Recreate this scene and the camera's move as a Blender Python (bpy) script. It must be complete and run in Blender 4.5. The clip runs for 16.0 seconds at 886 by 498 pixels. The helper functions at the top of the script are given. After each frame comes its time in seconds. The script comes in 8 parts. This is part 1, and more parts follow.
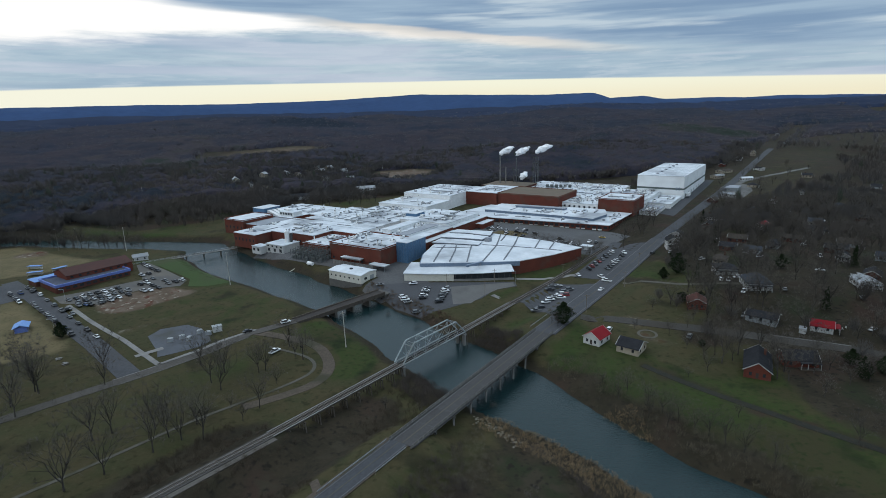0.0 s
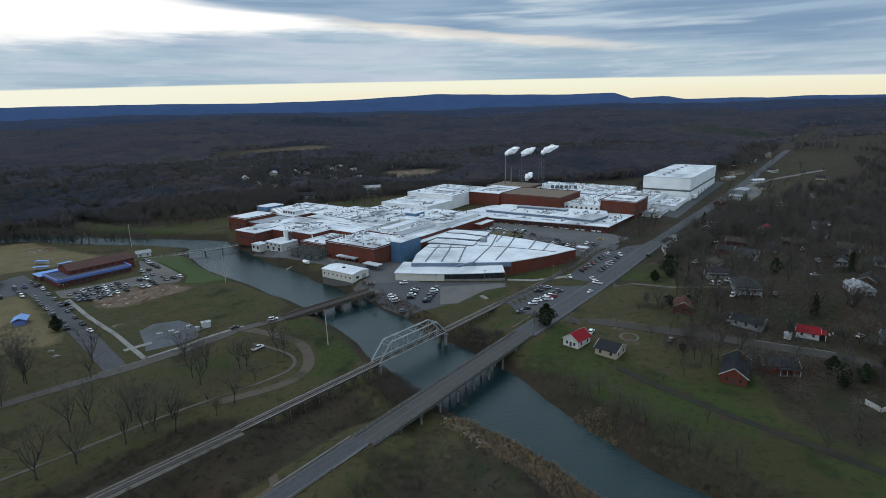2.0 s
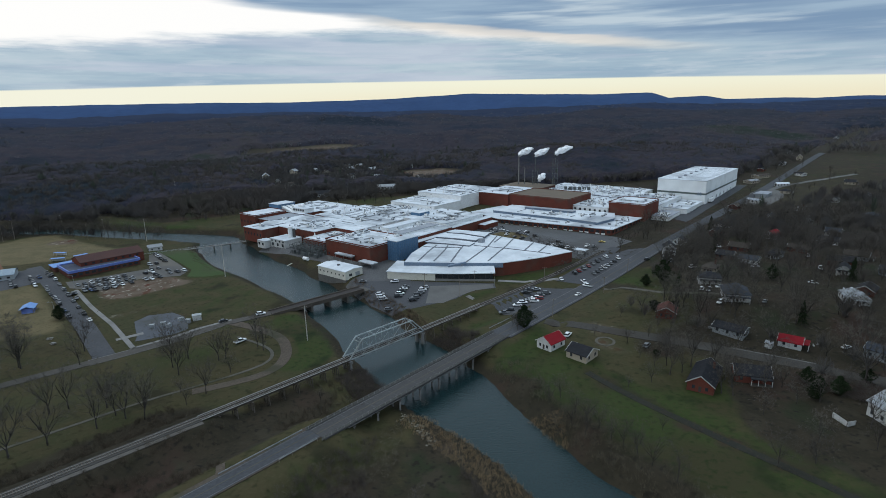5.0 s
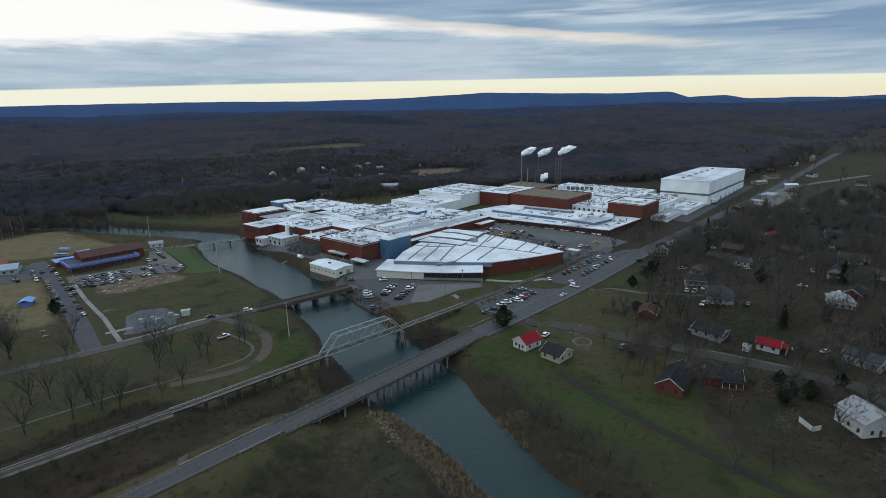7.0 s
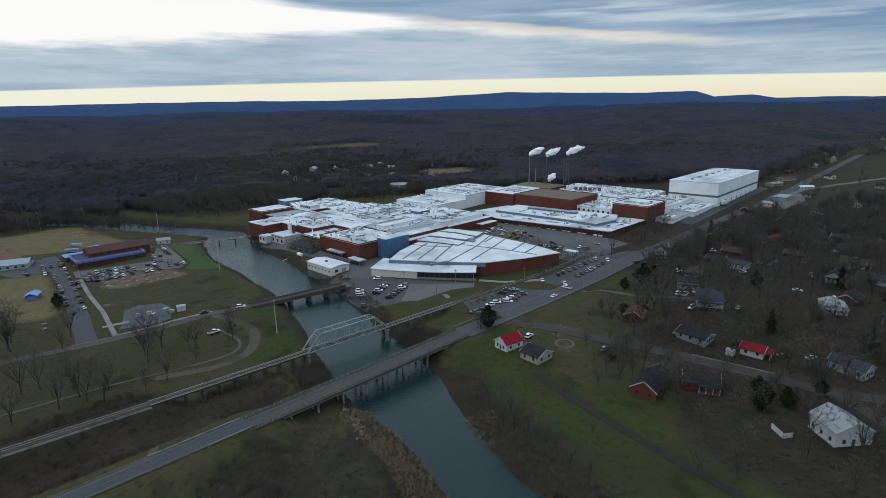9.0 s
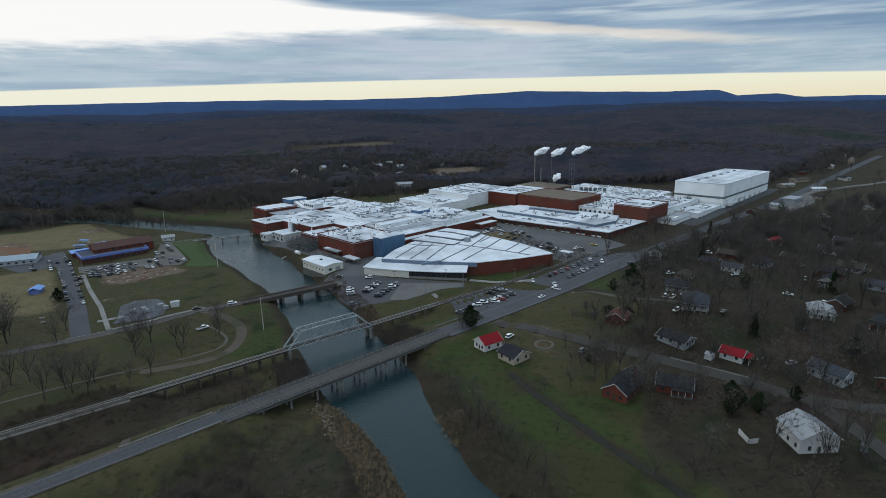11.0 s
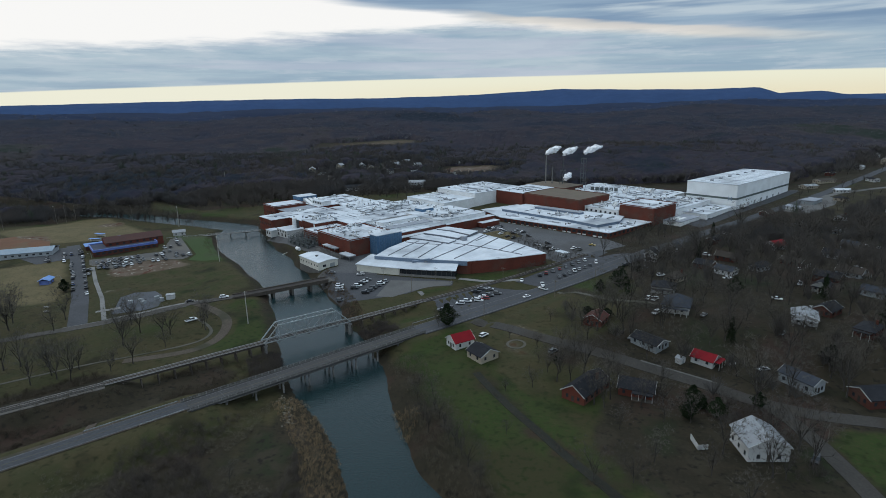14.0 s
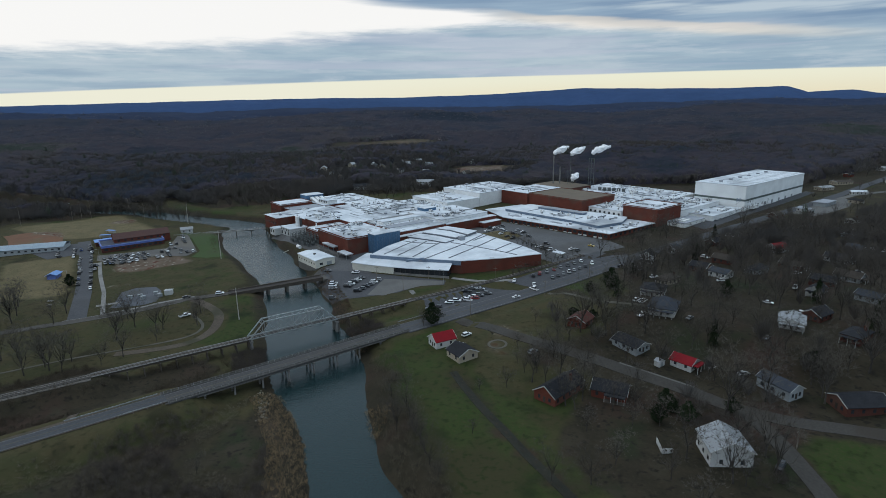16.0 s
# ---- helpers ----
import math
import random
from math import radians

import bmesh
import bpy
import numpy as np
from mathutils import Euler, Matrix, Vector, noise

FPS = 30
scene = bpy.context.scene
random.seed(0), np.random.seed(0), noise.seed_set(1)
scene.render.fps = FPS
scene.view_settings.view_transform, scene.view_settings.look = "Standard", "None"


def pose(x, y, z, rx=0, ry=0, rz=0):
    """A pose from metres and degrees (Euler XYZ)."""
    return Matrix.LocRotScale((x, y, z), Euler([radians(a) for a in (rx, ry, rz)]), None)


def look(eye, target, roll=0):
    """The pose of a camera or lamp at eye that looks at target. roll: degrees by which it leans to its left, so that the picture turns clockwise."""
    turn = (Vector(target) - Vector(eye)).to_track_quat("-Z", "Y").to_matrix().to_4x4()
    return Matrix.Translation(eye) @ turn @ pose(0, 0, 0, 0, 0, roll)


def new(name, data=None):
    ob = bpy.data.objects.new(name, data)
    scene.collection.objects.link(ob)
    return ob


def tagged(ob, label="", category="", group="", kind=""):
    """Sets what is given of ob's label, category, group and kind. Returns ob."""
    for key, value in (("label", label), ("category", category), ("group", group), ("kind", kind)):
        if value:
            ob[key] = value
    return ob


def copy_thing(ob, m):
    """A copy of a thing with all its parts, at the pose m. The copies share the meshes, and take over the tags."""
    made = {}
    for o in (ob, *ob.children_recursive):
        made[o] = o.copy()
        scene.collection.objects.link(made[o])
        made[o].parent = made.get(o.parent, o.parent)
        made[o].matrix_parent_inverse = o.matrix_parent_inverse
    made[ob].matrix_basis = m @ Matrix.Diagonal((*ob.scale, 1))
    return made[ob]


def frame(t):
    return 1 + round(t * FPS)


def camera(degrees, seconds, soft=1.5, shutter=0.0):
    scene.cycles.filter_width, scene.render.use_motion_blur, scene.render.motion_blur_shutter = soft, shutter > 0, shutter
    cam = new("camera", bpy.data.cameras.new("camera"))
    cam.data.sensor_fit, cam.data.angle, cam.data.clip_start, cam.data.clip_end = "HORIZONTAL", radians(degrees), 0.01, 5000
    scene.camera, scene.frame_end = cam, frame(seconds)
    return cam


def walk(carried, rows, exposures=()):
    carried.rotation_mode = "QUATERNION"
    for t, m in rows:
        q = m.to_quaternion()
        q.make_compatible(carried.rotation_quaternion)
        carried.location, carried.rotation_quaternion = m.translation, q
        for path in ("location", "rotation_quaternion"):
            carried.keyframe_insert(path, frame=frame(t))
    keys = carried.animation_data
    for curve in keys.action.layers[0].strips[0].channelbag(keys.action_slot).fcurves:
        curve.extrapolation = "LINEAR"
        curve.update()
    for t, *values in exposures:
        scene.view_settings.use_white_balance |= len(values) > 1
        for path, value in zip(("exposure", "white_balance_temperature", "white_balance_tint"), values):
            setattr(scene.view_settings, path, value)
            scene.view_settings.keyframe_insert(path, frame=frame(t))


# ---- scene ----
cam = camera(77.6, 16.0, soft=0.55)
METRES, EYE, TILT, LEAN, TURN = 132.0, 95.0, -14.3, 1.3, 0.0
ROWS = [
    (0.0, 0.0, 0.0, 0.0, -0.0, 0.0, -0.0),
    (0.5, 0.0301, -0.0026, 0.0004, 0.38, -0.0, -0.12),
    (1.0, 0.061, -0.0047, 0.0012, 0.81, -0.02, -0.27),
    (1.5, 0.0921, -0.0064, 0.0017, 1.3, -0.03, -0.43),
    (2.0, 0.1225, -0.0076, 0.0026, 2.0, -0.05, -0.65),
    (2.5, 0.1536, -0.0088, 0.0034, 2.71, -0.07, -0.87),
    (3.0, 0.1842, -0.0097, 0.0037, 3.39, -0.09, -1.08),
    (3.5, 0.2149, -0.0102, 0.0045, 4.05, -0.1, -1.29),
    (4.0, 0.2462, -0.0107, 0.0056, 4.67, -0.12, -1.48),
    (6.5, 0.4054, -0.0103, 0.0121, 6.79, -0.31, -2.09),
    (7.0, 0.437, -0.0093, 0.0129, 7.39, -0.35, -2.26),
    (7.5, 0.4675, -0.0076, 0.0148, 8.03, -0.41, -2.44),
    (8.0, 0.4987, -0.0057, 0.0162, 8.61, -0.44, -2.6),
    (8.5, 0.53, -0.0033, 0.0178, 9.14, -0.47, -2.73),
    (9.0, 0.561, -0.0006, 0.0198, 9.68, -0.51, -2.87),
    (11.5, 0.715, 0.0154, 0.0318, 12.27, -0.79, -3.54),
    (12.0, 0.7455, 0.0207, 0.0338, 12.87, -0.85, -3.69),
    (12.5, 0.7767, 0.0257, 0.0356, 13.5, -0.91, -3.82),
    (13.0, 0.8074, 0.0306, 0.0377, 14.07, -0.98, -3.95),
    (13.5, 0.8386, 0.036, 0.04, 14.6, -1.06, -4.05),
    (14.0, 0.8695, 0.0418, 0.0421, 15.13, -1.13, -4.17),
    (14.5, 0.9, 0.048, 0.0445, 15.68, -1.18, -4.27),
    (15.0, 0.931, 0.0547, 0.0471, 16.26, -1.25, -4.42),
    (15.5, 0.9614, 0.0608, 0.0496, 16.85, -1.31, -4.56),
    (16.0, 0.9919, 0.0674, 0.0527, 17.42, -1.38, -4.69),
]
walk(cam, [(t, pose(0, 0, EYE, TILT, LEAN, TURN) @ pose(METRES * x, METRES * y, METRES * z, 90 + pitch, roll, yaw)) for t, x, y, z, yaw, pitch, roll in ROWS],
     exposures=[(0.0, 0.0), (16.0, -0.13)])

# ---- world, sun ----
SUN_AZ, SUN_EL = -75.0, 62.0
world = bpy.data.worlds.new("overcast_dusk_sky")
scene.world = world
world.use_nodes = True
wt = world.node_tree
wt.nodes.clear()


def wmath(op, a, b=None, c=None, clamp=False):
    n = wt.nodes.new("ShaderNodeMath")
    n.operation, n.use_clamp = op, clamp
    for i, v in enumerate((a, b, c)):
        if v is None:
            continue
        if isinstance(v, (int, float)):
            n.inputs[i].default_value = v
        else:
            wt.links.new(v, n.inputs[i])
    return n.outputs[0]


def wstep(lo, hi, v):
    """0 below lo, 1 above hi; lo and hi may be sockets."""
    n = wt.nodes.new("ShaderNodeMapRange")
    n.interpolation_type = "SMOOTHSTEP"
    wt.links.new(v, n.inputs[0])
    for i, e in ((1, lo), (2, hi)):
        if isinstance(e, (int, float)):
            n.inputs[i].default_value = e
        else:
            wt.links.new(e, n.inputs[i])
    return n.outputs[0]


def wmix(f, a, b):
    n = wt.nodes.new("ShaderNodeMix")
    n.data_type = "RGBA"
    for i, v in ((0, f), (6, a), (7, b)):
        if isinstance(v, tuple):
            n.inputs[i].default_value = (*v, 1)
        elif isinstance(v, (int, float)):
            n.inputs[i].default_value = v
        else:
            wt.links.new(v, n.inputs[i])
    return n.outputs[2]


def wnoise(x, y, scale, detail=4.0, rough=0.55):
    v = wt.nodes.new("ShaderNodeCombineXYZ")
    wt.links.new(x, v.inputs[0])
    wt.links.new(y, v.inputs[1])
    n = wt.nodes.new("ShaderNodeTexNoise")
    n.noise_dimensions = "2D"
    n.inputs["Scale"].default_value, n.inputs["Detail"].default_value, n.inputs["Roughness"].default_value = scale, detail, rough
    wt.links.new(v.outputs[0], n.inputs["Vector"])
    return n.outputs["Fac"]


wdir = wt.nodes.new("ShaderNodeTexCoord").outputs["Generated"]
wsep = wt.nodes.new("ShaderNodeSeparateXYZ")
wt.links.new(wdir, wsep.inputs[0])
DEG = 180 / math.pi
az = wmath("MULTIPLY", wmath("ARCTAN2", wsep.outputs[0], wsep.outputs[1]), DEG)
el = wmath("MULTIPLY", wmath("ARCSINE", wsep.outputs[2]), DEG)
azs = wmath("MULTIPLY", az, 0.055)
els = wmath("MULTIPLY", el, 0.75)
big = wnoise(azs, els, 1.0, 5.0, 0.5)
streak = wnoise(wmath("MULTIPLY", az, 0.06), wmath("MULTIPLY", el, 1.0), 1.0, 4.0, 0.5)
wob = wmath("MULTIPLY", wmath("SUBTRACT", big, 0.5), 1.1)
wob2 = wmath("MULTIPLY", wmath("SUBTRACT", streak, 0.5), 0.5)
elw = wmath("ADD", el, wmath("ADD", wob, wob2))
# grey-blue deck of cloud with long streaks
deck = wmix(wstep(0.26, 0.76, streak), (0.325, 0.465, 0.60), (0.49, 0.62, 0.715))
deck = wmix(wmath("MULTIPLY", wstep(0.42, 0.7, big), 0.6), deck, (0.58, 0.69, 0.765))
veil = wnoise(wmath("MULTIPLY", az, 0.15), wmath("MULTIPLY", el, 1.25), 1.0, 6.0, 0.6)
deck = wmix(wmath("MULTIPLY", wstep(0.5, 0.68, veil), 0.45), deck, (0.61, 0.695, 0.78))
deck = wmix(wmath("MULTIPLY", wstep(0.47, 0.34, veil), 0.35), deck, (0.335, 0.45, 0.585))
lilac = wnoise(wmath("MULTIPLY", az, 0.035), wmath("MULTIPLY", el, 0.9), 1.0, 3.0, 0.5)
deck = wmix(wmath("MULTIPLY", wstep(0.46, 0.66, lilac), 0.5), deck, (0.60, 0.645, 0.775))
# bright break in the cloud, above low_edge and under top_edge
low_edge = wmath("SUBTRACT", 7.7, wmath("MULTIPLY", wmath("ABSOLUTE", wmath("ADD", az, 12.0)), 0.075))
top_edge = wmath("SUBTRACT", 9.55, wmath("MULTIPLY", wmath("ADD", az, 23.0), 0.105))
above = wstep(wmath("SUBTRACT", low_edge, 0.6), wmath("ADD", low_edge, 0.75), wmath("ADD", elw, wmath("MULTIPLY", wmath("SUBTRACT", veil, 0.5), 1.6)))
under = wstep(wmath("ADD", top_edge, 0.35), wmath("SUBTRACT", top_edge, 0.5), elw)
sky = wmix(wmath("MULTIPLY", above, under), deck, (1.12, 1.11, 1.09))
# darker blue cloud over it, with a warm rim
upper = wmix(wstep(0.26, 0.78, streak), (0.222, 0.34, 0.505), (0.375, 0.51, 0.65))
upper = wmix(wstep(0.50, 0.72, big), upper, (0.56, 0.67, 0.76))
over = wmath("SUBTRACT", 1.0, under)
sky = wmix(wmath("MULTIPLY", over, above), sky, upper)
rim = wmath("MULTIPLY", wstep(wmath("SUBTRACT", top_edge, 0.9), wmath("SUBTRACT", top_edge, 0.2), elw),
            wstep(wmath("ADD", top_edge, 0.35), top_edge, elw))
rim = wmath("MULTIPLY", rim, wmath("MULTIPLY", wstep(-16.0, -8.0, az), wstep(22.0, 8.0, az)))
sky = wmix(wmath("MULTIPLY", rim, 0.55), sky, (0.93, 0.83, 0.70))
# clear strip along the horizon
glow_top = wmath("SUBTRACT", 2.625, wmath("MULTIPLY", wmath("POWER", wmath("ABSOLUTE", wmath("ADD", az, 4.7)), 2.0), 0.000475))
strip = wstep(wmath("ADD", glow_top, 0.14), wmath("SUBTRACT", glow_top, 0.02), wmath("ADD", el, wmath("MULTIPLY", wob2, 0.25)))
clear = wmix(wstep(0.3, 2.6, el), (0.96, 0.89, 0.66), (0.99, 0.985, 0.79))
clear = wmix(wstep(-5.0, -38.0, az), clear, (1.0, 0.99, 0.82))
sky = wmix(strip, sky, clear)
# the cloud overhead, brighter than that at the horizon
zenith = wmix(wnoise(azs, els, 0.35, 4.0), (0.68, 0.89, 1.10), (0.95, 1.15, 1.34))
sky = wmix(wstep(10.5, 24.0, el), sky, zenith)
nish = wt.nodes.new("ShaderNodeTexSky")
nish.sky_type, nish.sun_disc = "NISHITA", False
nish.sun_elevation, nish.sun_rotation = radians(SUN_EL), radians(SUN_AZ)
air = wt.nodes.new("ShaderNodeVectorMath")
air.operation = "SCALE"
wt.links.new(nish.outputs[0], air.inputs[0])
air.inputs[3].default_value = 0.08
sky = wmix(0.06, sky, air.outputs[0])
bg = wt.nodes.new("ShaderNodeBackground")
bg.inputs[1].default_value = 0.95
wt.links.new(sky, bg.inputs[0])
wt.links.new(bg.outputs[0], wt.nodes.new("ShaderNodeOutputWorld").inputs[0])

sun = new("sun", bpy.data.lights.new("sun", "SUN"))
sun.data.energy, sun.data.angle, sun.data.color = 0.6, radians(35), (1.0, 0.96, 0.9)
sun.matrix_world = look((0, 0, 300), (-300 * math.sin(radians(SUN_AZ)) / math.tan(radians(SUN_EL)), -300 * math.cos(radians(SUN_AZ)) / math.tan(radians(SUN_EL)), 0))

# ---- materials ----
def material(name, c1, c2=None, rough=0.8, metal=0.0, scale=1.0, fine=12.0, bump=0.0, spread=0.5, vary=0.0, dirt=None, dirt_amount=0.3):
    """Two-scale noise between c1 and c2, a dirt colour in patches, bump, and a little change from object to object."""
    m = bpy.data.materials.new(name)
    m.use_nodes = True
    t = m.node_tree
    b = t.nodes["Principled BSDF"]
    b.inputs["Roughness"].default_value, b.inputs["Metallic"].default_value = rough, metal
    b.inputs["Specular IOR Level"].default_value = 0.3
    pos = t.nodes.new("ShaderNodeNewGeometry").outputs["Position"]

    def noise_at(s, detail=4.0):
        n = t.nodes.new("ShaderNodeTexNoise")
        n.inputs["Scale"].default_value, n.inputs["Detail"].default_value = s, detail
        t.links.new(pos, n.inputs["Vector"])
        return n.outputs["Fac"]

    def mixed(f, a, bb, mode="MIX"):
        n = t.nodes.new("ShaderNodeMix")
        n.data_type, n.blend_type = "RGBA", mode
        for i, v in ((0, f), (6, a), (7, bb)):
            if isinstance(v, tuple):
                n.inputs[i].default_value = (*v, 1)
            elif isinstance(v, (int, float)):
                n.inputs[i].default_value = v
            else:
                t.links.new(v, n.inputs[i])
        return n.outputs[2]

    def stepped(v, lo, hi):
        n = t.nodes.new("ShaderNodeMapRange")
        n.interpolation_type = "SMOOTHSTEP"
        n.inputs[1].default_value, n.inputs[2].default_value = lo, hi
        t.links.new(v, n.inputs[0])
        return n.outputs[0]

    c2 = c2 or tuple(v * 0.75 for v in c1)
    col = mixed(stepped(noise_at(scale), 0.5 - spread / 2, 0.5 + spread / 2), c1, c2)
    grain = noise_at(scale * fine, 3.0)
    col = mixed(0.35, col, mixed(stepped(grain, 0.3, 0.7), tuple(v * 0.7 for v in c1), tuple(min(1, v * 1.25) for v in c2)))
    if dirt:
        n = t.nodes.new("ShaderNodeMath")
        n.operation = "MULTIPLY"
        n.inputs[1].default_value = dirt_amount
        t.links.new(stepped(noise_at(scale * 0.37, 6.0), 0.5, 0.68), n.inputs[0])
        col = mixed(n.outputs[0], col, dirt)
    if vary:
        r = t.nodes.new("ShaderNodeObjectInfo").outputs["Random"]
        n = t.nodes.new("ShaderNodeMapRange")
        n.inputs[3].default_value, n.inputs[4].default_value = 1 - vary, 1 + vary
        t.links.new(r, n.inputs[0])
        v = t.nodes.new("ShaderNodeVectorMath")
        v.operation = "SCALE"
        t.links.new(col, v.inputs[0])
        t.links.new(n.outputs[0], v.inputs[3])
        col = v.outputs[0]
    t.links.new(col, b.inputs["Base Color"])
    if bump:
        n = t.nodes.new("ShaderNodeBump")
        n.inputs["Strength"].default_value = bump
        n.inputs["Distance"].default_value = 0.5 / scale
        t.links.new(grain, n.inputs["Height"])
        t.links.new(n.outputs[0], b.inputs["Normal"])
    return m


def brick_material(name, c1, c2):
    m = material(name, c1, c2, rough=0.9, scale=0.22, fine=9.0, spread=0.6, dirt=(0.10, 0.07, 0.055), dirt_amount=0.5)
    return m


def ground_material():
    """Turf, dry grass, leaf litter and bare soil, by the zones laid on the ground sheet."""
    m = bpy.data.materials.new("ground_turf_and_litter")
    m.use_nodes = True
    t = m.node_tree
    b = t.nodes["Principled BSDF"]
    b.inputs["Roughness"].default_value = 0.95
    b.inputs["Specular IOR Level"].default_value = 0.1
    pos = t.nodes.new("ShaderNodeNewGeometry").outputs["Position"]
    zone = t.nodes.new("ShaderNodeAttribute")
    zone.attribute_name = "zone"
    sep = t.nodes.new("ShaderNodeSeparateColor")
    t.links.new(zone.outputs["Color"], sep.inputs[0])

    def noise_at(s, detail=5.0):
        n = t.nodes.new("ShaderNodeTexNoise")
        n.inputs["Scale"].default_value, n.inputs["Detail"].default_value = s, detail
        t.links.new(pos, n.inputs["Vector"])
        return n.outputs["Fac"]

    def mixed(f, a, bb):
        n = t.nodes.new("ShaderNodeMix")
        n.data_type = "RGBA"
        for i, v in ((0, f), (6, a), (7, bb)):
            if isinstance(v, tuple):
                n.inputs[i].default_value = (*v, 1)
            else:
                t.links.new(v, n.inputs[i])
        return n.outputs[2]

    def stepped(v, lo, hi):
        n = t.nodes.new("ShaderNodeMapRange")
        n.interpolation_type = "SMOOTHSTEP"
        n.inputs[1].default_value, n.inputs[2].default_value = lo, hi
        t.links.new(v, n.inputs[0])
        return n.outputs[0]

    def blend(mask, v, amount):
        """mask pushed about by noise, so that zones meet in ragged edges"""
        a = t.nodes.new("ShaderNodeMath")
        a.operation = "MULTIPLY_ADD"
        a.inputs[1].default_value, a.inputs[2].default_value = amount, -amount / 2
        t.links.new(v, a.inputs[0])
        s = t.nodes.new("ShaderNodeMath")
        s.operation = "ADD"
        t.links.new(mask, s.inputs[0])
        t.links.new(a.outputs[0], s.inputs[1])
        return stepped(s.outputs[0], 0.3, 0.7)

    n_big, n_mid, n_fine = noise_at(0.018), noise_at(0.11), noise_at(0.9)
    dry = mixed(stepped(n_mid, 0.35, 0.65), DRY_A, DRY_B)
    dry = mixed(stepped(n_fine, 0.45, 0.95), dry, DRY_C)
    lawn = mixed(stepped(n_mid, 0.3, 0.7), LAWN_A, LAWN_B)
    lawn = mixed(stepped(n_fine, 0.45, 0.75), lawn, LAWN_C)
    litter = mixed(stepped(n_mid, 0.35, 0.65), LITTER_A, LITTER_B)
    litter = mixed(stepped(n_fine, 0.45, 0.95), litter, LITTER_C)
    litter = mixed(stepped(noise_at(0.03), 0.5, 0.66), litter, (0.040, 0.026, 0.020))
    litter = mixed(stepped(noise_at(0.041), 0.54, 0.7), litter, (0.022, 0.027, 0.014))
    soil = mixed(stepped(n_mid, 0.3, 0.7), SOIL_A, SOIL_B)
    soil = mixed(stepped(noise_at(0.19), 0.52, 0.66), soil, (0.080, 0.034, 0.022))
    soil = mixed(stepped(noise_at(0.33), 0.58, 0.70), soil, (0.24, 0.215, 0.18))
    n_clump = noise_at(0.05)
    litter = mixed(stepped(noise_at(0.12), 0.52, 0.68), litter, (0.036, 0.031, 0.021))
    litter = mixed(stepped(noise_at(0.5), 0.53, 0.70), litter, (0.016, 0.014, 0.011))
    dry = mixed(stepped(noise_at(0.4), 0.52, 0.72), dry, (0.026, 0.026, 0.012))
    lawn = mixed(stepped(n_clump, 0.54, 0.7), lawn, (0.013, 0.019, 0.008))
    dry = mixed(stepped(n_clump, 0.56, 0.72), dry, (0.024, 0.022, 0.012))
    lawn = mixed(stepped(noise_at(0.033), 0.47, 0.62), lawn, (0.036, 0.034, 0.016))
    lawn = mixed(stepped(noise_at(0.45), 0.5, 0.72), lawn, (0.019, 0.027, 0.009))
    straw = mixed(stepped(n_mid, 0.3, 0.7), STRAW_A, STRAW_B)
    straw = mixed(stepped(n_fine, 0.5, 0.8), straw, DRY_A)
    dry = mixed(stepped(n_big, 0.56, 0.72), dry, lawn)
    dry = mixed(blend(zone.outputs["Alpha"], n_mid, 0.9), dry, straw)
    col = mixed(blend(sep.outputs[0], n_mid, 0.9), dry, lawn)
    col = mixed(blend(sep.outputs[1], n_mid, 0.8), col, litter)
    col = mixed(blend(sep.outputs[2], n_mid, 0.7), col, soil)
    t.links.new(col, b.inputs["Base Color"])
    bp = t.nodes.new("ShaderNodeBump")
    bp.inputs["Strength"].default_value, bp.inputs["Distance"].default_value = 0.25, 0.3
    t.links.new(n_fine, bp.inputs["Height"])
    t.links.new(bp.outputs[0], b.inputs["Normal"])
    return m


DRY_A, DRY_B, DRY_C = (0.052, 0.044, 0.022), (0.040, 0.041, 0.019), (0.066, 0.055, 0.030)
LAWN_A, LAWN_B, LAWN_C = (0.028, 0.044, 0.012), (0.034, 0.044, 0.015), (0.043, 0.043, 0.018)
LITTER_A, LITTER_B, LITTER_C = (0.024, 0.021, 0.014), (0.033, 0.027, 0.018), (0.042, 0.034, 0.023)
STRAW_A, STRAW_B = (0.130, 0.104, 0.058), (0.096, 0.083, 0.045)
SOIL_A, SOIL_B = (0.128, 0.100, 0.078), (0.085, 0.062, 0.044)
M_ground = ground_material()
M_water = material("river_water", (0.0065, 0.0195, 0.0215), (0.0085, 0.024, 0.0255), rough=0.20, scale=0.05, fine=30.0, bump=0.09)
M_water.node_tree.nodes["Principled BSDF"].inputs["Specular IOR Level"].default_value = 0.21
M_asphalt = material("asphalt", (0.047, 0.049, 0.055), (0.064, 0.066, 0.072), rough=0.9, scale=0.08, fine=14.0, spread=0.7, dirt=(0.045, 0.045, 0.048), dirt_amount=0.6)
M_oldasphalt = material("worn_asphalt", (0.068, 0.069, 0.073), (0.096, 0.097, 0.100), rough=0.92, scale=0.09, fine=12.0, spread=0.7, dirt=(0.06, 0.058, 0.055), dirt_amount=0.6)
M_backlane = material("dull_lane_asphalt", (0.038, 0.035, 0.031), (0.050, 0.046, 0.041), rough=0.95, scale=0.15, fine=10.0, spread=0.7, dirt=(0.036, 0.030, 0.023), dirt_amount=0.8)
M_park_lane = material("brown_worn_lane", (0.058, 0.052, 0.046), (0.075, 0.069, 0.063), rough=0.95, scale=0.1, fine=10.0, spread=0.7, dirt=(0.040, 0.036, 0.028), dirt_amount=0.6)
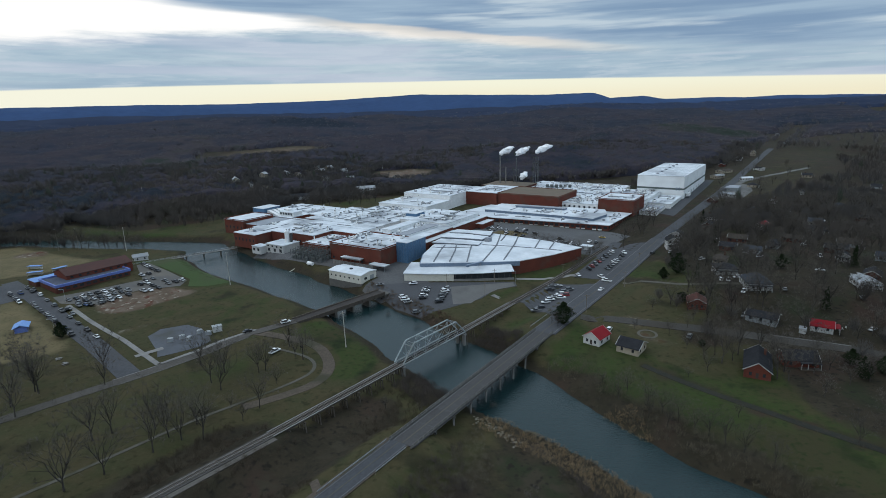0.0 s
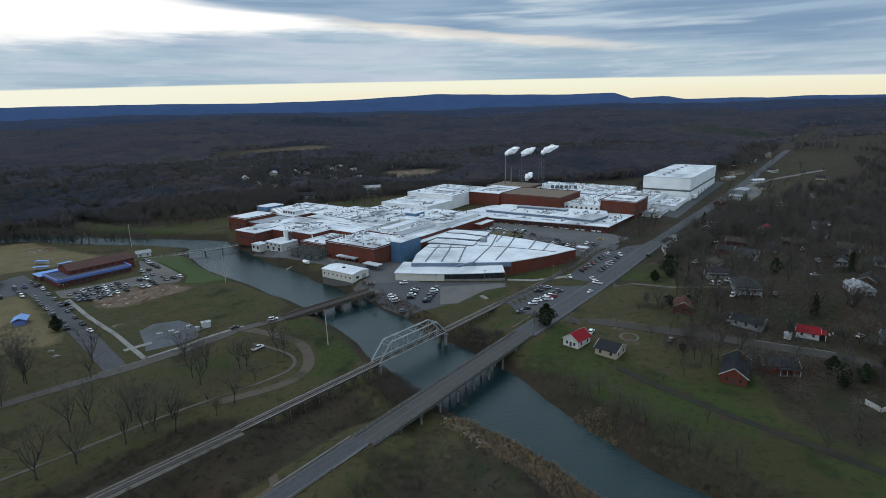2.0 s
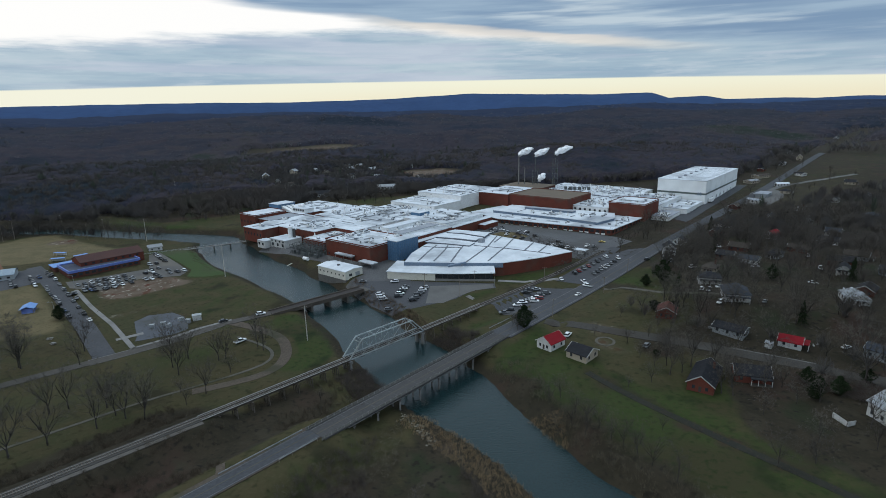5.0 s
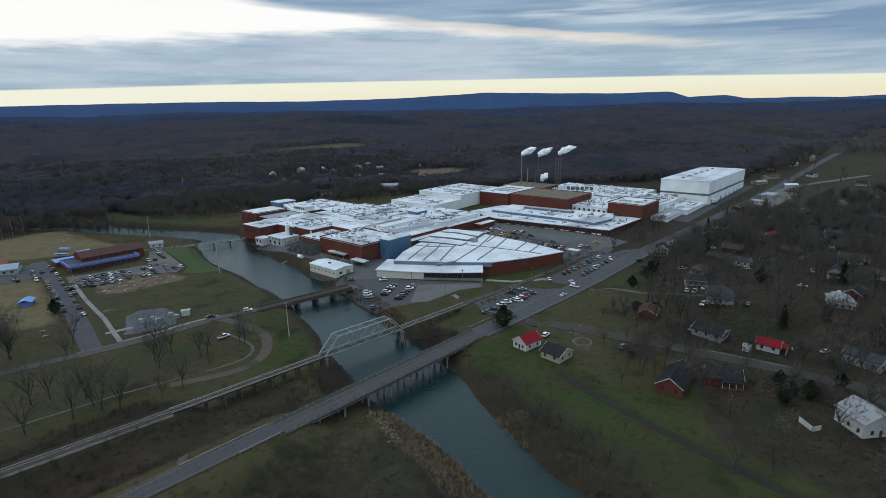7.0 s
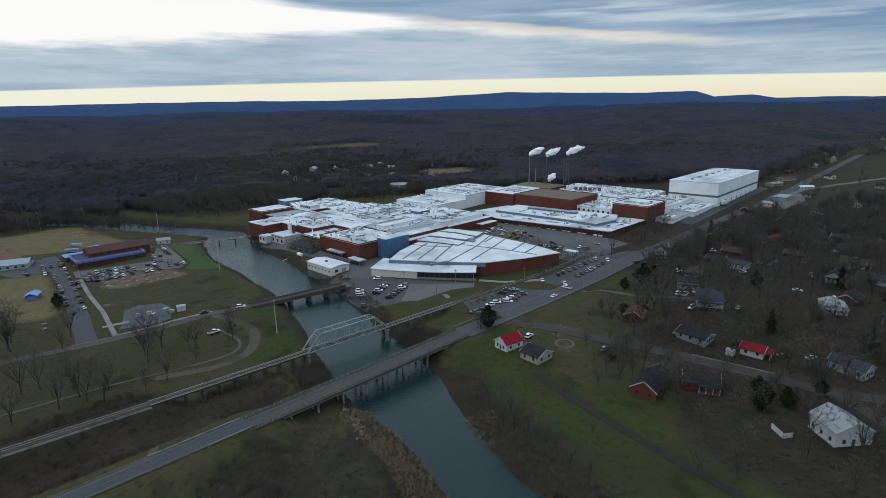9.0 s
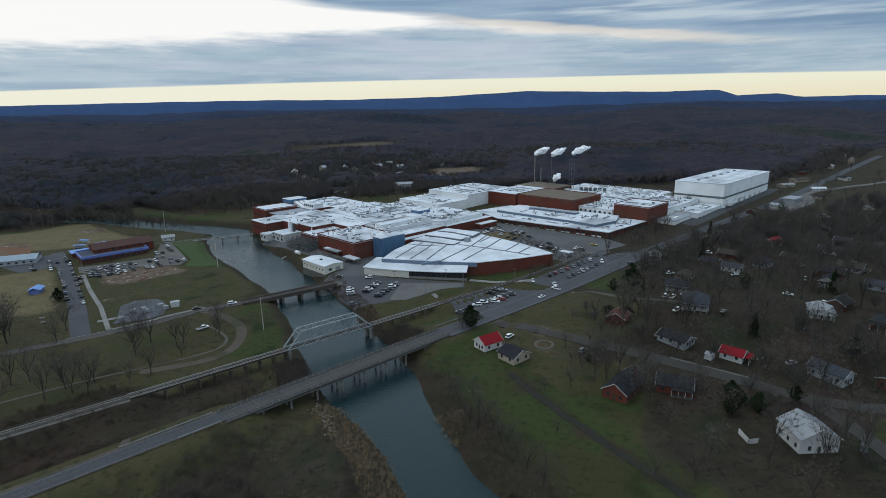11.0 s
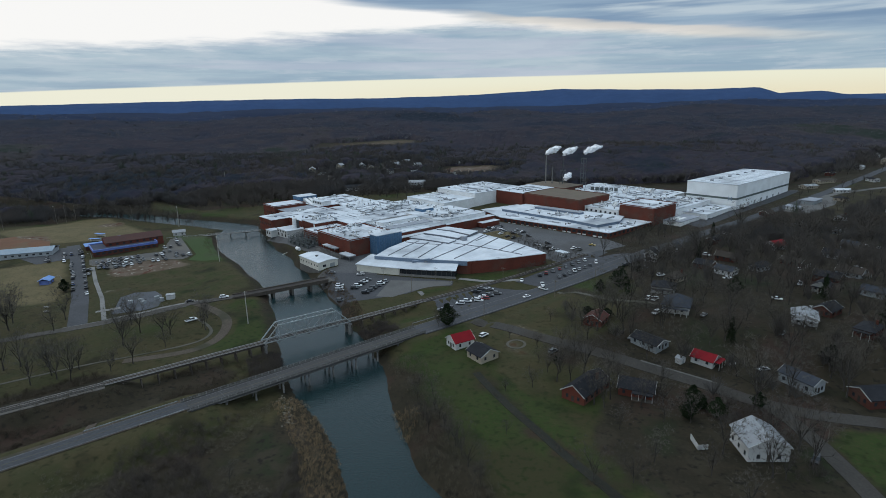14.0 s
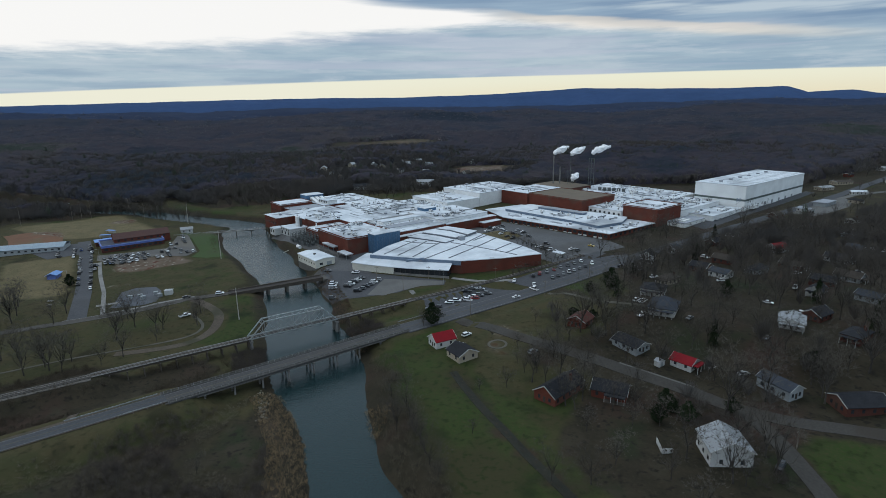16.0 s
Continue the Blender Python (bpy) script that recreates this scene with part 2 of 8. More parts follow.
M_track = material("faint_dirt_track", (0.062, 0.048, 0.036), (0.080, 0.064, 0.050), rough=0.95, scale=0.16, fine=8.0, spread=0.6, dirt=(0.034, 0.034, 0.018), dirt_amount=0.9)
M_court = material("blue_grey_court", (0.088, 0.096, 0.112), (0.062, 0.067, 0.076), rough=0.9, scale=0.14, fine=8.0, spread=0.6, dirt=(0.050, 0.050, 0.042), dirt_amount=0.8)
M_path = material("dull_gravel_path", (0.095, 0.088, 0.074), (0.070, 0.066, 0.052), rough=0.95, scale=0.2, fine=8.0, spread=0.6, dirt=(0.036, 0.036, 0.020), dirt_amount=0.9)
M_lush = material("lush_mown_grass", (0.034, 0.062, 0.013), (0.028, 0.047, 0.012), rough=0.95, scale=0.06, fine=14.0, spread=0.6, dirt=(0.040, 0.042, 0.018), dirt_amount=0.7)
M_paleapron = material("pale_worn_concrete_paving", (0.125, 0.122, 0.118), (0.095, 0.093, 0.090), rough=0.92, scale=0.12, fine=9.0, spread=0.6, dirt=(0.065, 0.063, 0.060), dirt_amount=0.6)
M_dull_walk = material("dull_pavement_concrete", (0.13, 0.127, 0.12), (0.09, 0.088, 0.082), rough=0.92, scale=0.4)
M_lane = material("lane_asphalt", (0.042, 0.044, 0.050), (0.055, 0.058, 0.064), rough=0.9, scale=0.12, fine=10.0, spread=0.7)
M_concrete = material("concrete", (0.22, 0.215, 0.205), (0.16, 0.155, 0.15), rough=0.9, scale=0.3, fine=9.0, dirt=(0.09, 0.085, 0.08), dirt_amount=0.5)
M_gravel = material("gravel", (0.105, 0.095, 0.085), (0.075, 0.068, 0.060), rough=0.95, scale=0.35, fine=8.0, spread=0.7)
M_ballast = material("dark_oily_ballast", (0.066, 0.062, 0.058), (0.046, 0.043, 0.040), rough=0.95, scale=0.35, fine=8.0, spread=0.7)
M_schoollot = material("pale_dusty_asphalt", (0.105, 0.100, 0.094), (0.080, 0.077, 0.074), rough=0.92, scale=0.1, fine=9.0, spread=0.7, dirt=(0.13, 0.115, 0.095), dirt_amount=0.6)
M_line = material("road_paint", (0.17, 0.17, 0.17), (0.11, 0.11, 0.11), rough=0.8, scale=0.8)
M_yellow = material("yellow_road_paint", (0.095, 0.085, 0.055), (0.068, 0.062, 0.05), rough=0.8, scale=0.8)
M_roof = material("white_membrane_roof", (0.64, 0.675, 0.71), (0.45, 0.49, 0.53), rough=0.75, scale=0.08, fine=7.0, spread=0.35, dirt=(0.24, 0.26, 0.285), dirt_amount=0.85)
M_roofseam = material("roof_seam", (0.10, 0.11, 0.13), (0.16, 0.17, 0.19), rough=0.8, scale=0.5)
M_greyroof = material("grey_ballast_roof", (0.30, 0.32, 0.35), (0.22, 0.24, 0.27), rough=0.9, scale=0.1, fine=9.0, dirt=(0.14, 0.15, 0.16), dirt_amount=0.6)
M_brownroof = material("brown_gravel_roof", (0.145, 0.115, 0.085), (0.105, 0.085, 0.065), rough=0.95, scale=0.12, fine=9.0, spread=0.7)
M_whitewall = material("white_metal_wall", (0.74, 0.75, 0.75), (0.66, 0.67, 0.67), rough=0.6, scale=0.15, fine=6.0, dirt=(0.52, 0.52, 0.50), dirt_amount=0.25)
M_cream = material("cream_painted_wall", (0.60, 0.585, 0.52), (0.52, 0.505, 0.44), rough=0.8, scale=0.25, dirt=(0.28, 0.26, 0.20), dirt_amount=0.4)
M_brick = brick_material("red_brick", (0.150, 0.047, 0.033), (0.102, 0.037, 0.028))
M_brickdark = brick_material("dark_red_brick", (0.105, 0.042, 0.032), (0.075, 0.032, 0.026))
M_bluewall = material("blue_metal_cladding", (0.055, 0.125, 0.225), (0.08, 0.165, 0.27), rough=0.45, scale=0.12, fine=8.0, dirt=(0.03, 0.06, 0.10), dirt_amount=0.4)
M_bluegrey = material("blue_grey_fascia", (0.12, 0.17, 0.24), (0.16, 0.21, 0.28), rough=0.5, scale=0.2)
M_bluetrim = material("bright_blue_trim", (0.09, 0.13, 0.38), (0.12, 0.18, 0.42), rough=0.6, scale=0.3)
M_blueroof = material("blue_tarp_roof", (0.10, 0.22, 0.50), (0.16, 0.28, 0.52), rough=0.6, scale=0.25)
M_window = material("dark_window_glass", (0.022, 0.026, 0.032), (0.04, 0.045, 0.05), rough=0.12, scale=0.3)
M_steel = material("galvanised_steel", (0.34, 0.36, 0.37), (0.26, 0.275, 0.28), rough=0.5, metal=0.3, scale=0.5)
M_truss = material("grey_painted_steel", (0.29, 0.32, 0.325), (0.21, 0.23, 0.235), rough=0.6, scale=0.6, dirt=(0.16, 0.13, 0.10), dirt_amount=0.5)
M_chord = material("pale_weathered_chord_steel", (0.33, 0.37, 0.375), (0.24, 0.27, 0.275), rough=0.6, scale=0.6, dirt=(0.15, 0.14, 0.12), dirt_amount=0.5)
# ties on the truss, darker than those on the trestles
M_darktie = material("dark_truss_ties", (0.020, 0.020, 0.021), (0.032, 0.030, 0.028), rough=0.9, scale=1.0)
M_dark = material("dark_steel", (0.045, 0.047, 0.05), (0.07, 0.07, 0.07), rough=0.6, scale=0.6)
M_tie = material("creosoted_timber", (0.060, 0.050, 0.042), (0.09, 0.075, 0.062), rough=0.9, scale=1.0, vary=0.25)
M_rail = material("worn_rail_steel", (0.30, 0.28, 0.26), (0.20, 0.18, 0.16), rough=0.4, metal=0.4, scale=0.6)
M_wood = material("weathered_timber", (0.20, 0.17, 0.14), (0.14, 0.12, 0.10), rough=0.9, scale=1.0)
M_stone = material("rubble_stone", (0.105, 0.098, 0.088), (0.065, 0.06, 0.054), rough=0.95, scale=0.5, spread=0.8)
M_shingle = material("grey_shingles", (0.020, 0.021, 0.024), (0.031, 0.032, 0.036), rough=0.9, scale=0.4, vary=0.2)
M_shingle_b = material("brown_shingles", (0.045, 0.038, 0.033), (0.062, 0.054, 0.047), rough=0.9, scale=0.4, vary=0.2)
M_shingle_bl = material("slate_blue_shingles", (0.040, 0.046, 0.058), (0.056, 0.063, 0.076), rough=0.85, scale=0.4)
M_redroof = material("red_metal_roof", (0.21, 0.012, 0.017), (0.15, 0.010, 0.015), rough=0.5, scale=0.3)
M_metalroof = material("pale_metal_roof", (0.27, 0.285, 0.30), (0.21, 0.225, 0.24), rough=0.45, scale=0.3, dirt=(0.22, 0.22, 0.22), dirt_amount=0.5)
M_siding = material("white_siding", (0.50, 0.50, 0.49), (0.42, 0.42, 0.41), rough=0.75, scale=0.5, vary=0.1, dirt=(0.30, 0.29, 0.26), dirt_amount=0.4)
M_greysiding = material("grey_siding", (0.30, 0.32, 0.33), (0.24, 0.26, 0.27), rough=0.8, scale=0.5, vary=0.15)
M_tansiding = material("tan_siding", (0.36, 0.31, 0.24), (0.30, 0.26, 0.20), rough=0.8, scale=0.5)
M_bark = material("grey_brown_bark", (0.060, 0.053, 0.046), (0.044, 0.039, 0.035), rough=0.95, scale=0.8, vary=0.25)
M_twig = material("bare_twigs", (0.092, 0.082, 0.070), (0.066, 0.059, 0.051), rough=0.95, scale=0.2, vary=0.25)
M_paletwig = material("pale_dry_reeds", (0.30, 0.215, 0.125), (0.19, 0.135, 0.08), rough=0.95, scale=0.3)
M_needle = material("evergreen_foliage", (0.015, 0.025, 0.012), (0.023, 0.034, 0.016), rough=0.9, scale=0.4, vary=0.25)
M_scrub = material("brown_scrub", (0.078, 0.060, 0.044), (0.056, 0.046, 0.033), rough=0.95, scale=0.3, vary=0.25)
M_flatbrush = material("olive_brown_brush", (0.100, 0.084, 0.058), (0.074, 0.064, 0.044), rough=0.95, scale=0.12, fine=6.0)
# foothills and farthest woods: the haze of distance is mixed into this blue
M_foothill = material("haze_blue_foothills", (0.022, 0.033, 0.064), (0.018, 0.026, 0.050), rough=1.0, scale=0.004, fine=6.0)
M_pine = material("far_pine_foliage", (0.046, 0.062, 0.044), (0.060, 0.074, 0.050), rough=0.95, scale=0.05)
M_steam = material("white_steam", (0.86, 0.88, 0.90), (0.80, 0.83, 0.86), rough=1.0, scale=0.2)
M_rubber = material("black_rubber", (0.018, 0.018, 0.018), (0.026, 0.026, 0.026), rough=0.9, scale=2.0)
# the ridge's blue is aerial haze put into the base colour
M_hill = material("haze_blue_ridge", (0.034, 0.066, 0.148), (0.028, 0.055, 0.122), rough=1.0, scale=0.004, fine=6.0)
for hm in (M_hill, M_foothill, M_steam, M_twig, M_scrub, M_needle, M_shingle, M_shingle_b, M_shingle_bl, M_redroof, M_brick, M_brickdark):
    hm.node_tree.nodes["Principled BSDF"].inputs["Specular IOR Level"].default_value = 0.05


def soften(m, own=0.35):
    """Fine twigs scatter light as one soft mass: turn the normals mostly upwards."""
    t = m.node_tree
    geo = t.nodes.new("ShaderNodeNewGeometry")
    v = t.nodes.new("ShaderNodeVectorMath")
    v.operation = "MULTIPLY_ADD"
    v.inputs[1].default_value, v.inputs[2].default_value = (own,) * 3, (0, 0, 1.0 - 0.5 * own)
    n = t.nodes.new("ShaderNodeVectorMath")
    n.operation = "NORMALIZE"
    t.links.new(geo.outputs["Normal"], v.inputs[0])
    t.links.new(v.outputs[0], n.inputs[0])
    t.links.new(n.outputs[0], t.nodes["Principled BSDF"].inputs["Normal"])


for hm in (M_twig, M_scrub, M_pine, M_flatbrush):
    soften(hm)


def woods_material(name, shades):
    """Bare woods: each crown takes one of several greys and browns."""
    m = bpy.data.materials.new(name)
    m.use_nodes = True
    t = m.node_tree
    b = t.nodes["Principled BSDF"]
    b.inputs["Roughness"].default_value, b.inputs["Specular IOR Level"].default_value = 1.0, 0.03
    geo = t.nodes.new("ShaderNodeNewGeometry")
    n = t.nodes.new("ShaderNodeTexNoise")
    n.inputs["Scale"].default_value, n.inputs["Detail"].default_value = 0.005, 6.0
    t.links.new(geo.outputs["Position"], n.inputs["Vector"])
    a = t.nodes.new("ShaderNodeMath")
    a.operation = "MULTIPLY_ADD"
    a.inputs[1].default_value = 0.16
    t.links.new(geo.outputs["Random Per Island"], a.inputs[0])
    s = t.nodes.new("ShaderNodeMath")
    s.operation = "MULTIPLY_ADD"
    s.inputs[1].default_value, s.inputs[2].default_value = 2.3, -0.75
    t.links.new(n.outputs["Fac"], s.inputs[0])
    t.links.new(s.outputs[0], a.inputs[2])
    r = t.nodes.new("ShaderNodeValToRGB")
    while len(r.color_ramp.elements) < len(shades):
        r.color_ramp.elements.new(0.5)
    for i, (e, c) in enumerate(zip(r.color_ramp.elements, shades)):
        e.position, e.color = i / (len(shades) - 1), (*c, 1)
    t.links.new(a.outputs[0], r.inputs[0])
    t.links.new(r.outputs[0], b.inputs["Base Color"])
    soften(m)
    return m


M_woods = woods_material("bare_woods", ((0.056, 0.056, 0.057), (0.090, 0.078, 0.069), (0.072, 0.070, 0.069), (0.102, 0.086, 0.075), (0.058, 0.068, 0.052)))
def canopy_material(name, shades):
    """Close canopy of leafless crowns: greys and browns in stands, crown by crown."""
    m = bpy.data.materials.new(name)
    m.use_nodes = True
    t = m.node_tree
    b = t.nodes["Principled BSDF"]
    b.inputs["Roughness"].default_value, b.inputs["Specular IOR Level"].default_value = 1.0, 0.02
    geo = t.nodes.new("ShaderNodeNewGeometry")
    total = None
    for scale, detail, k in ((0.0026, 5.0, 3.0), (0.02, 3.0, 0.9), (0.22, 3.0, 0.5)):
        n = t.nodes.new("ShaderNodeTexNoise")
        n.inputs["Scale"].default_value, n.inputs["Detail"].default_value = scale, detail
        t.links.new(geo.outputs["Position"], n.inputs["Vector"])
        a = t.nodes.new("ShaderNodeMath")
        a.operation = "MULTIPLY_ADD"
        a.inputs[1].default_value, a.inputs[2].default_value = k, 0.5 - 2.2 if total is None else 0.0
        t.links.new(n.outputs["Fac"], a.inputs[0])
        if total is not None:
            t.links.new(total, a.inputs[2])
        total = a.outputs[0]
    r = t.nodes.new("ShaderNodeValToRGB")
    while len(r.color_ramp.elements) < len(shades):
        r.color_ramp.elements.new(0.5)
    for i, (e, c) in enumerate(zip(r.color_ramp.elements, shades)):
        e.position, e.color = i / (len(shades) - 1), (*c, 1)
    t.links.new(total, r.inputs[0])
    t.links.new(r.outputs[0], b.inputs["Base Color"])
    return m


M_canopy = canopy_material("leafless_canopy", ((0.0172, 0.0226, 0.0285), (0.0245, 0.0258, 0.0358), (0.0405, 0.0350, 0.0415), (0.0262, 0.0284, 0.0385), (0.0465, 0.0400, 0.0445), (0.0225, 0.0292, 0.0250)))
# bluer than the near canopy: a thin haze painted into the shades
M_canopy_far = canopy_material("hazed_far_canopy", ((0.01806, 0.02408, 0.0344), (0.02666, 0.0301, 0.043), (0.0387, 0.03612, 0.04472), (0.02408, 0.02924, 0.04128), (0.03354, 0.0344, 0.043)))
# far crowns: haze is added as a blue-grey cast in the base colours
M_woods_far = woods_material("hazed_far_bare_woods", ((0.074, 0.080, 0.096), (0.122, 0.108, 0.112), (0.092, 0.096, 0.110), (0.132, 0.114, 0.114), (0.080, 0.090, 0.088)))

# ---- helpers ----
rng = random.Random(7)


def link_mesh(name, bm, mat, smooth=False):
    me = bpy.data.meshes.new(name)
    bm.to_mesh(me)
    bm.free()
    me.materials.append(mat)
    if smooth:
        for p in me.polygons:
            p.use_smooth = True
    return new(name, me)


def part(name, bm, mat, parent=None, label="", smooth=False):
    ob = link_mesh(name, bm, mat, smooth)
    ob.parent = parent
    return tagged(ob, label)


def part_of(name, me, parent, m=None, label=""):
    """A part on a mesh shared with alike parts."""
    ob = new(name, me)
    ob.parent = parent
    if m is not None:
        ob.matrix_basis = m
    return tagged(ob, label)


def thing(name, x, y, z, rz=0.0, label="", category="", group="", kind=""):
    ob = new(name)
    ob.empty_display_size = 0.2
    ob.matrix_basis = pose(x, y, z, 0, 0, rz)
    return tagged(ob, label, category, group, kind)


def box(bm, x0, x1, y0, y1, z0, z1, m=None):
    vs = [bm.verts.new((x, y, z)) for z in (z0, z1) for x, y in ((x0, y0), (x1, y0), (x1, y1), (x0, y1))]
    if m is not None:
        for v in vs:
            v.co = m @ v.co
    for f in ((3, 2, 1, 0), (4, 5, 6, 7), (0, 1, 5, 4), (1, 2, 6, 5), (2, 3, 7, 6), (3, 0, 4, 7)):
        bm.faces.new([vs[i] for i in f])
    return bm


def prism(bm, poly, z0, z1):
    """An upright prism; poly counter-clockwise. z1 may be a function of x, y."""
    top = z1 if callable(z1) else (lambda x, y: z1)
    lo = [bm.verts.new((x, y, z0)) for x, y in poly]
    hi = [bm.verts.new((x, y, top(x, y))) for x, y in poly]
    bm.faces.new(lo[::-1])
    bm.faces.new(hi)
    n = len(poly)
    for i in range(n):
        j = (i + 1) % n
        bm.faces.new((lo[i], lo[j], hi[j], hi[i]))
    return bm


def bar(bm, a, b, w, h=None, sides=4):
    """A straight bar from a to b."""
    a, b = Vector(a), Vector(b)
    h = h or w
    d = (b - a).normalized()
    side = d.cross(Vector((0, 0, 1)))
    side = side.normalized() if side.length > 1e-4 else Vector((1, 0, 0))
    up = side.cross(d).normalized()
    ring = [(math.cos(2 * math.pi * (i + 0.5) / sides), math.sin(2 * math.pi * (i + 0.5) / sides)) for i in range(sides)]
    k = 0.7071 if sides == 4 else 0.5
    lo = [bm.verts.new(a + side * (c * w * k) + up * (s * h * k)) for c, s in ring]
    hi = [bm.verts.new(b + side * (c * w * k) + up * (s * h * k)) for c, s in ring]
    bm.faces.new(lo[::-1])
    bm.faces.new(hi)
    for i in range(sides):
        j = (i + 1) % sides
        bm.faces.new((lo[i], lo[j], hi[j], hi[i]))
    return bm


def cyl(bm, x, y, z0, z1, r0, r1=None, sides=12):
    r1 = r0 if r1 is None else r1
    lo = [bm.verts.new((x + r0 * math.cos(2 * math.pi * i / sides), y + r0 * math.sin(2 * math.pi * i / sides), z0)) for i in range(sides)]
    hi = [bm.verts.new((x + r1 * math.cos(2 * math.pi * i / sides), y + r1 * math.sin(2 * math.pi * i / sides), z1)) for i in range(sides)]
    bm.faces.new(lo[::-1])
    bm.faces.new(hi)
    for i in range(sides):
        j = (i + 1) % sides
        bm.faces.new((lo[i], lo[j], hi[j], hi[i]))
    return bm


def BM():
    return bmesh.new()


# ---- ground: heights ----
def sstep(a, b, x):
    k = np.clip((x - a) / (b - a), 0, 1)
    return k * k * (3 - 2 * k)


def value_noise(x, y, seed=0):
    """Smooth noise, -1 to 1, from a few turned sines."""
    r = np.random.RandomState(seed)
    out = 0
    for k in range(7):
        a, f, p = r.uniform(0, math.pi), r.uniform(0.6, 1.9), r.uniform(0, 6.28, 2)
        c, s = math.cos(a), math.sin(a)
        out = out + np.sin(f * (c * x + s * y) + p[0]) * np.cos(f * 0.7 * (c * y - s * x) + p[1])
    return out / 3.2


# the river: x, y, half width, downstream to upstream
RIVER = [(150, 20, 15), (92, 90, 13), (63.5, 127, 11.5), (50, 146, 10.5), (39, 160, 12.3), (26, 178, 17), (8, 201, 19), (-10, 222, 17), (-28, 247, 16), (-49, 272, 15),
         (-72, 296, 15.5), (-105, 326, 17), (-141, 357, 19), (-168, 387, 18), (-190, 420, 14), (-230, 427, 12.5), (-285, 434, 12.5), (-330, 444, 12), (-420, 438, 10), (-700, 440, 10)]


def line_dist(x, y, pts):
    """Distance to a polyline and the value (third entry) along it."""
    best, val = np.full(np.shape(x), 1e9), np.zeros(np.shape(x))
    for (ax, ay, aw), (bx, by, bw) in zip(pts, pts[1:]):
        dx, dy = bx - ax, by - ay
        k = np.clip(((x - ax) * dx + (y - ay) * dy) / (dx * dx + dy * dy), 0, 1)
        d = np.hypot(x - ax - k * dx, y - ay - k * dy)
        near = d < best
        best = np.where(near, d, best)
        val = np.where(near, aw + k * (bw - aw), val)
    return best, val


def river_d(x, y):
    best = np.full(np.shape(x), 1e9)
    for a, b in zip(RIVER, RIVER[1:]):
        d, w = line_dist(x, y, [a, b])
        best = np.minimum(best, d - w)
    return best


WATER = -6.0
# the tops of banks under road and railway: x, y, height
ROAD_S = [(-120, -10, 0.0), (-60, 77, 0.0), (-14.5, 143, 0.0)]
ROAD_N = [(41, 223, 0.0), (52, 239, -0.3), (78, 276, -0.6), (104, 313, -0.2), (150, 378, 2.6), (278, 555, 6.0), (377, 694, 7), (530, 905, 14), (900, 1420, 40)]
RAIL_S = [(-190.6, -29.5, 0.3), (-110.6, 78.5, 0.3), (-54.6, 148, 0.3)]
RAIL_N = [(32.4, 259.5, 0.3), (58, 293, 0.1), (72, 312, 0.2), (110, 364, 1.6)]
SMALL_W = [(-97, 235, -4.2), (-88, 239, -3.4), (-73, 248, -2.2)]


# heights of the east bank, which climbs away from the river to a low hill: x, y, height
EAST_BANK = [(62, 212, -1.6), (74, 203, -1.4), (86, 222, 0.7), (110, 180, -1.3), (136, 187, -1.4), (155, 212, 0.5), (162, 166, 0.6), (147, 163, -0.5), (134, 148, -0.9), (180, 165, 0.9),
             (190, 202, 0.8), (141, 224, 1.0), (116, 241, 2.2), (150, 253, 8.2), (153, 264, 8.0), (144, 280, 6.0), (195, 240, 9.0), (146, 348, 4.2), (200, 330, 7.5), (222, 380, 8.0), (260, 300, 10), (260, 235, 9), (245, 190, 3.5),
             (205, 150, 1.0), (150, 115, -1.2), (100, 150, -2.2), (72, 180, -3.0), (50, 212, -1.6), (104, 262, 0.6), (92, 296, 0.0), (112, 290, 1.6), (118, 325, 1.6), (172, 300, 7.0), (90, 190, -1.8), (70, 232, -0.6), (300, 420, 8)]


def ground_z(x, y):
    x, y = np.asarray(x, float), np.asarray(y, float)
    r = np.hypot(x - 60, y)
    z = np.interp(y, [-400, 150, 210, 300, 400, 520, 700], [-4.5, -4.5, -4.2, -0.7, 1.5, 5, 6])
    z = z - 2.2 * sstep(-60, -150, x) * sstep(520, 380, y)
    total, weight = 0.0, 1e-9
    for ex, ey, ez in EAST_BANK:
        k = np.exp(-((x - ex) ** 2 + (y - ey) ** 2) / (2 * 17.0 ** 2)) + 1e-5 / (1 + ((x - ex) ** 2 + (y - ey) ** 2) / 900)
        total, weight = total + k * ez, weight + k
    k = sstep(8, 16, 0.82 * (x - 14) - 0.57 * (y - 183)) * sstep(-10, 8, 0.57 * (x - 14) + 0.82 * (y - 183)) + sstep(38, 52, x) * (y < 190)
    k = np.clip(k, 0, 1) * sstep(470, 400, y) * sstep(420, 330, x)
    z = z + k * (total / weight - z)
    z = z - 3.6 * sstep(-150, -215, x) * sstep(345, 400, y) * sstep(580, 480, y)
    z = z + 0.25 * value_noise(x / 14, y / 14, 1)
    z = np.maximum(z, -5.0)
    far = sstep(620, 2600, r)
    z = z + far * 52 + far * sstep(-200, 700, x) * 16
    z = z + sstep(560, 1100, r) * (22 * value_noise(x / 300, y / 300, 2) + 11 * value_noise(x / 110, y / 110, 3) + 5)
    z = z + sstep(800, 1300, r) * 24 * np.exp(-(((x + 340) / 260) ** 2 + ((y - 1200) / 190) ** 2))
    for pts, half, fall in ((ROAD_S, 8.5, 2.0), (ROAD_N, 9.5, 3.0), (RAIL_S, 4.5, 1.7), (RAIL_N, 4.5, 1.7), (SMALL_W, 4.5, 2.0)):
        d, top = line_dist(x, y, pts)
        z = np.maximum(z, np.where(r < 500, top - 0.22 - np.maximum(d - half, 0) / fall, -99))
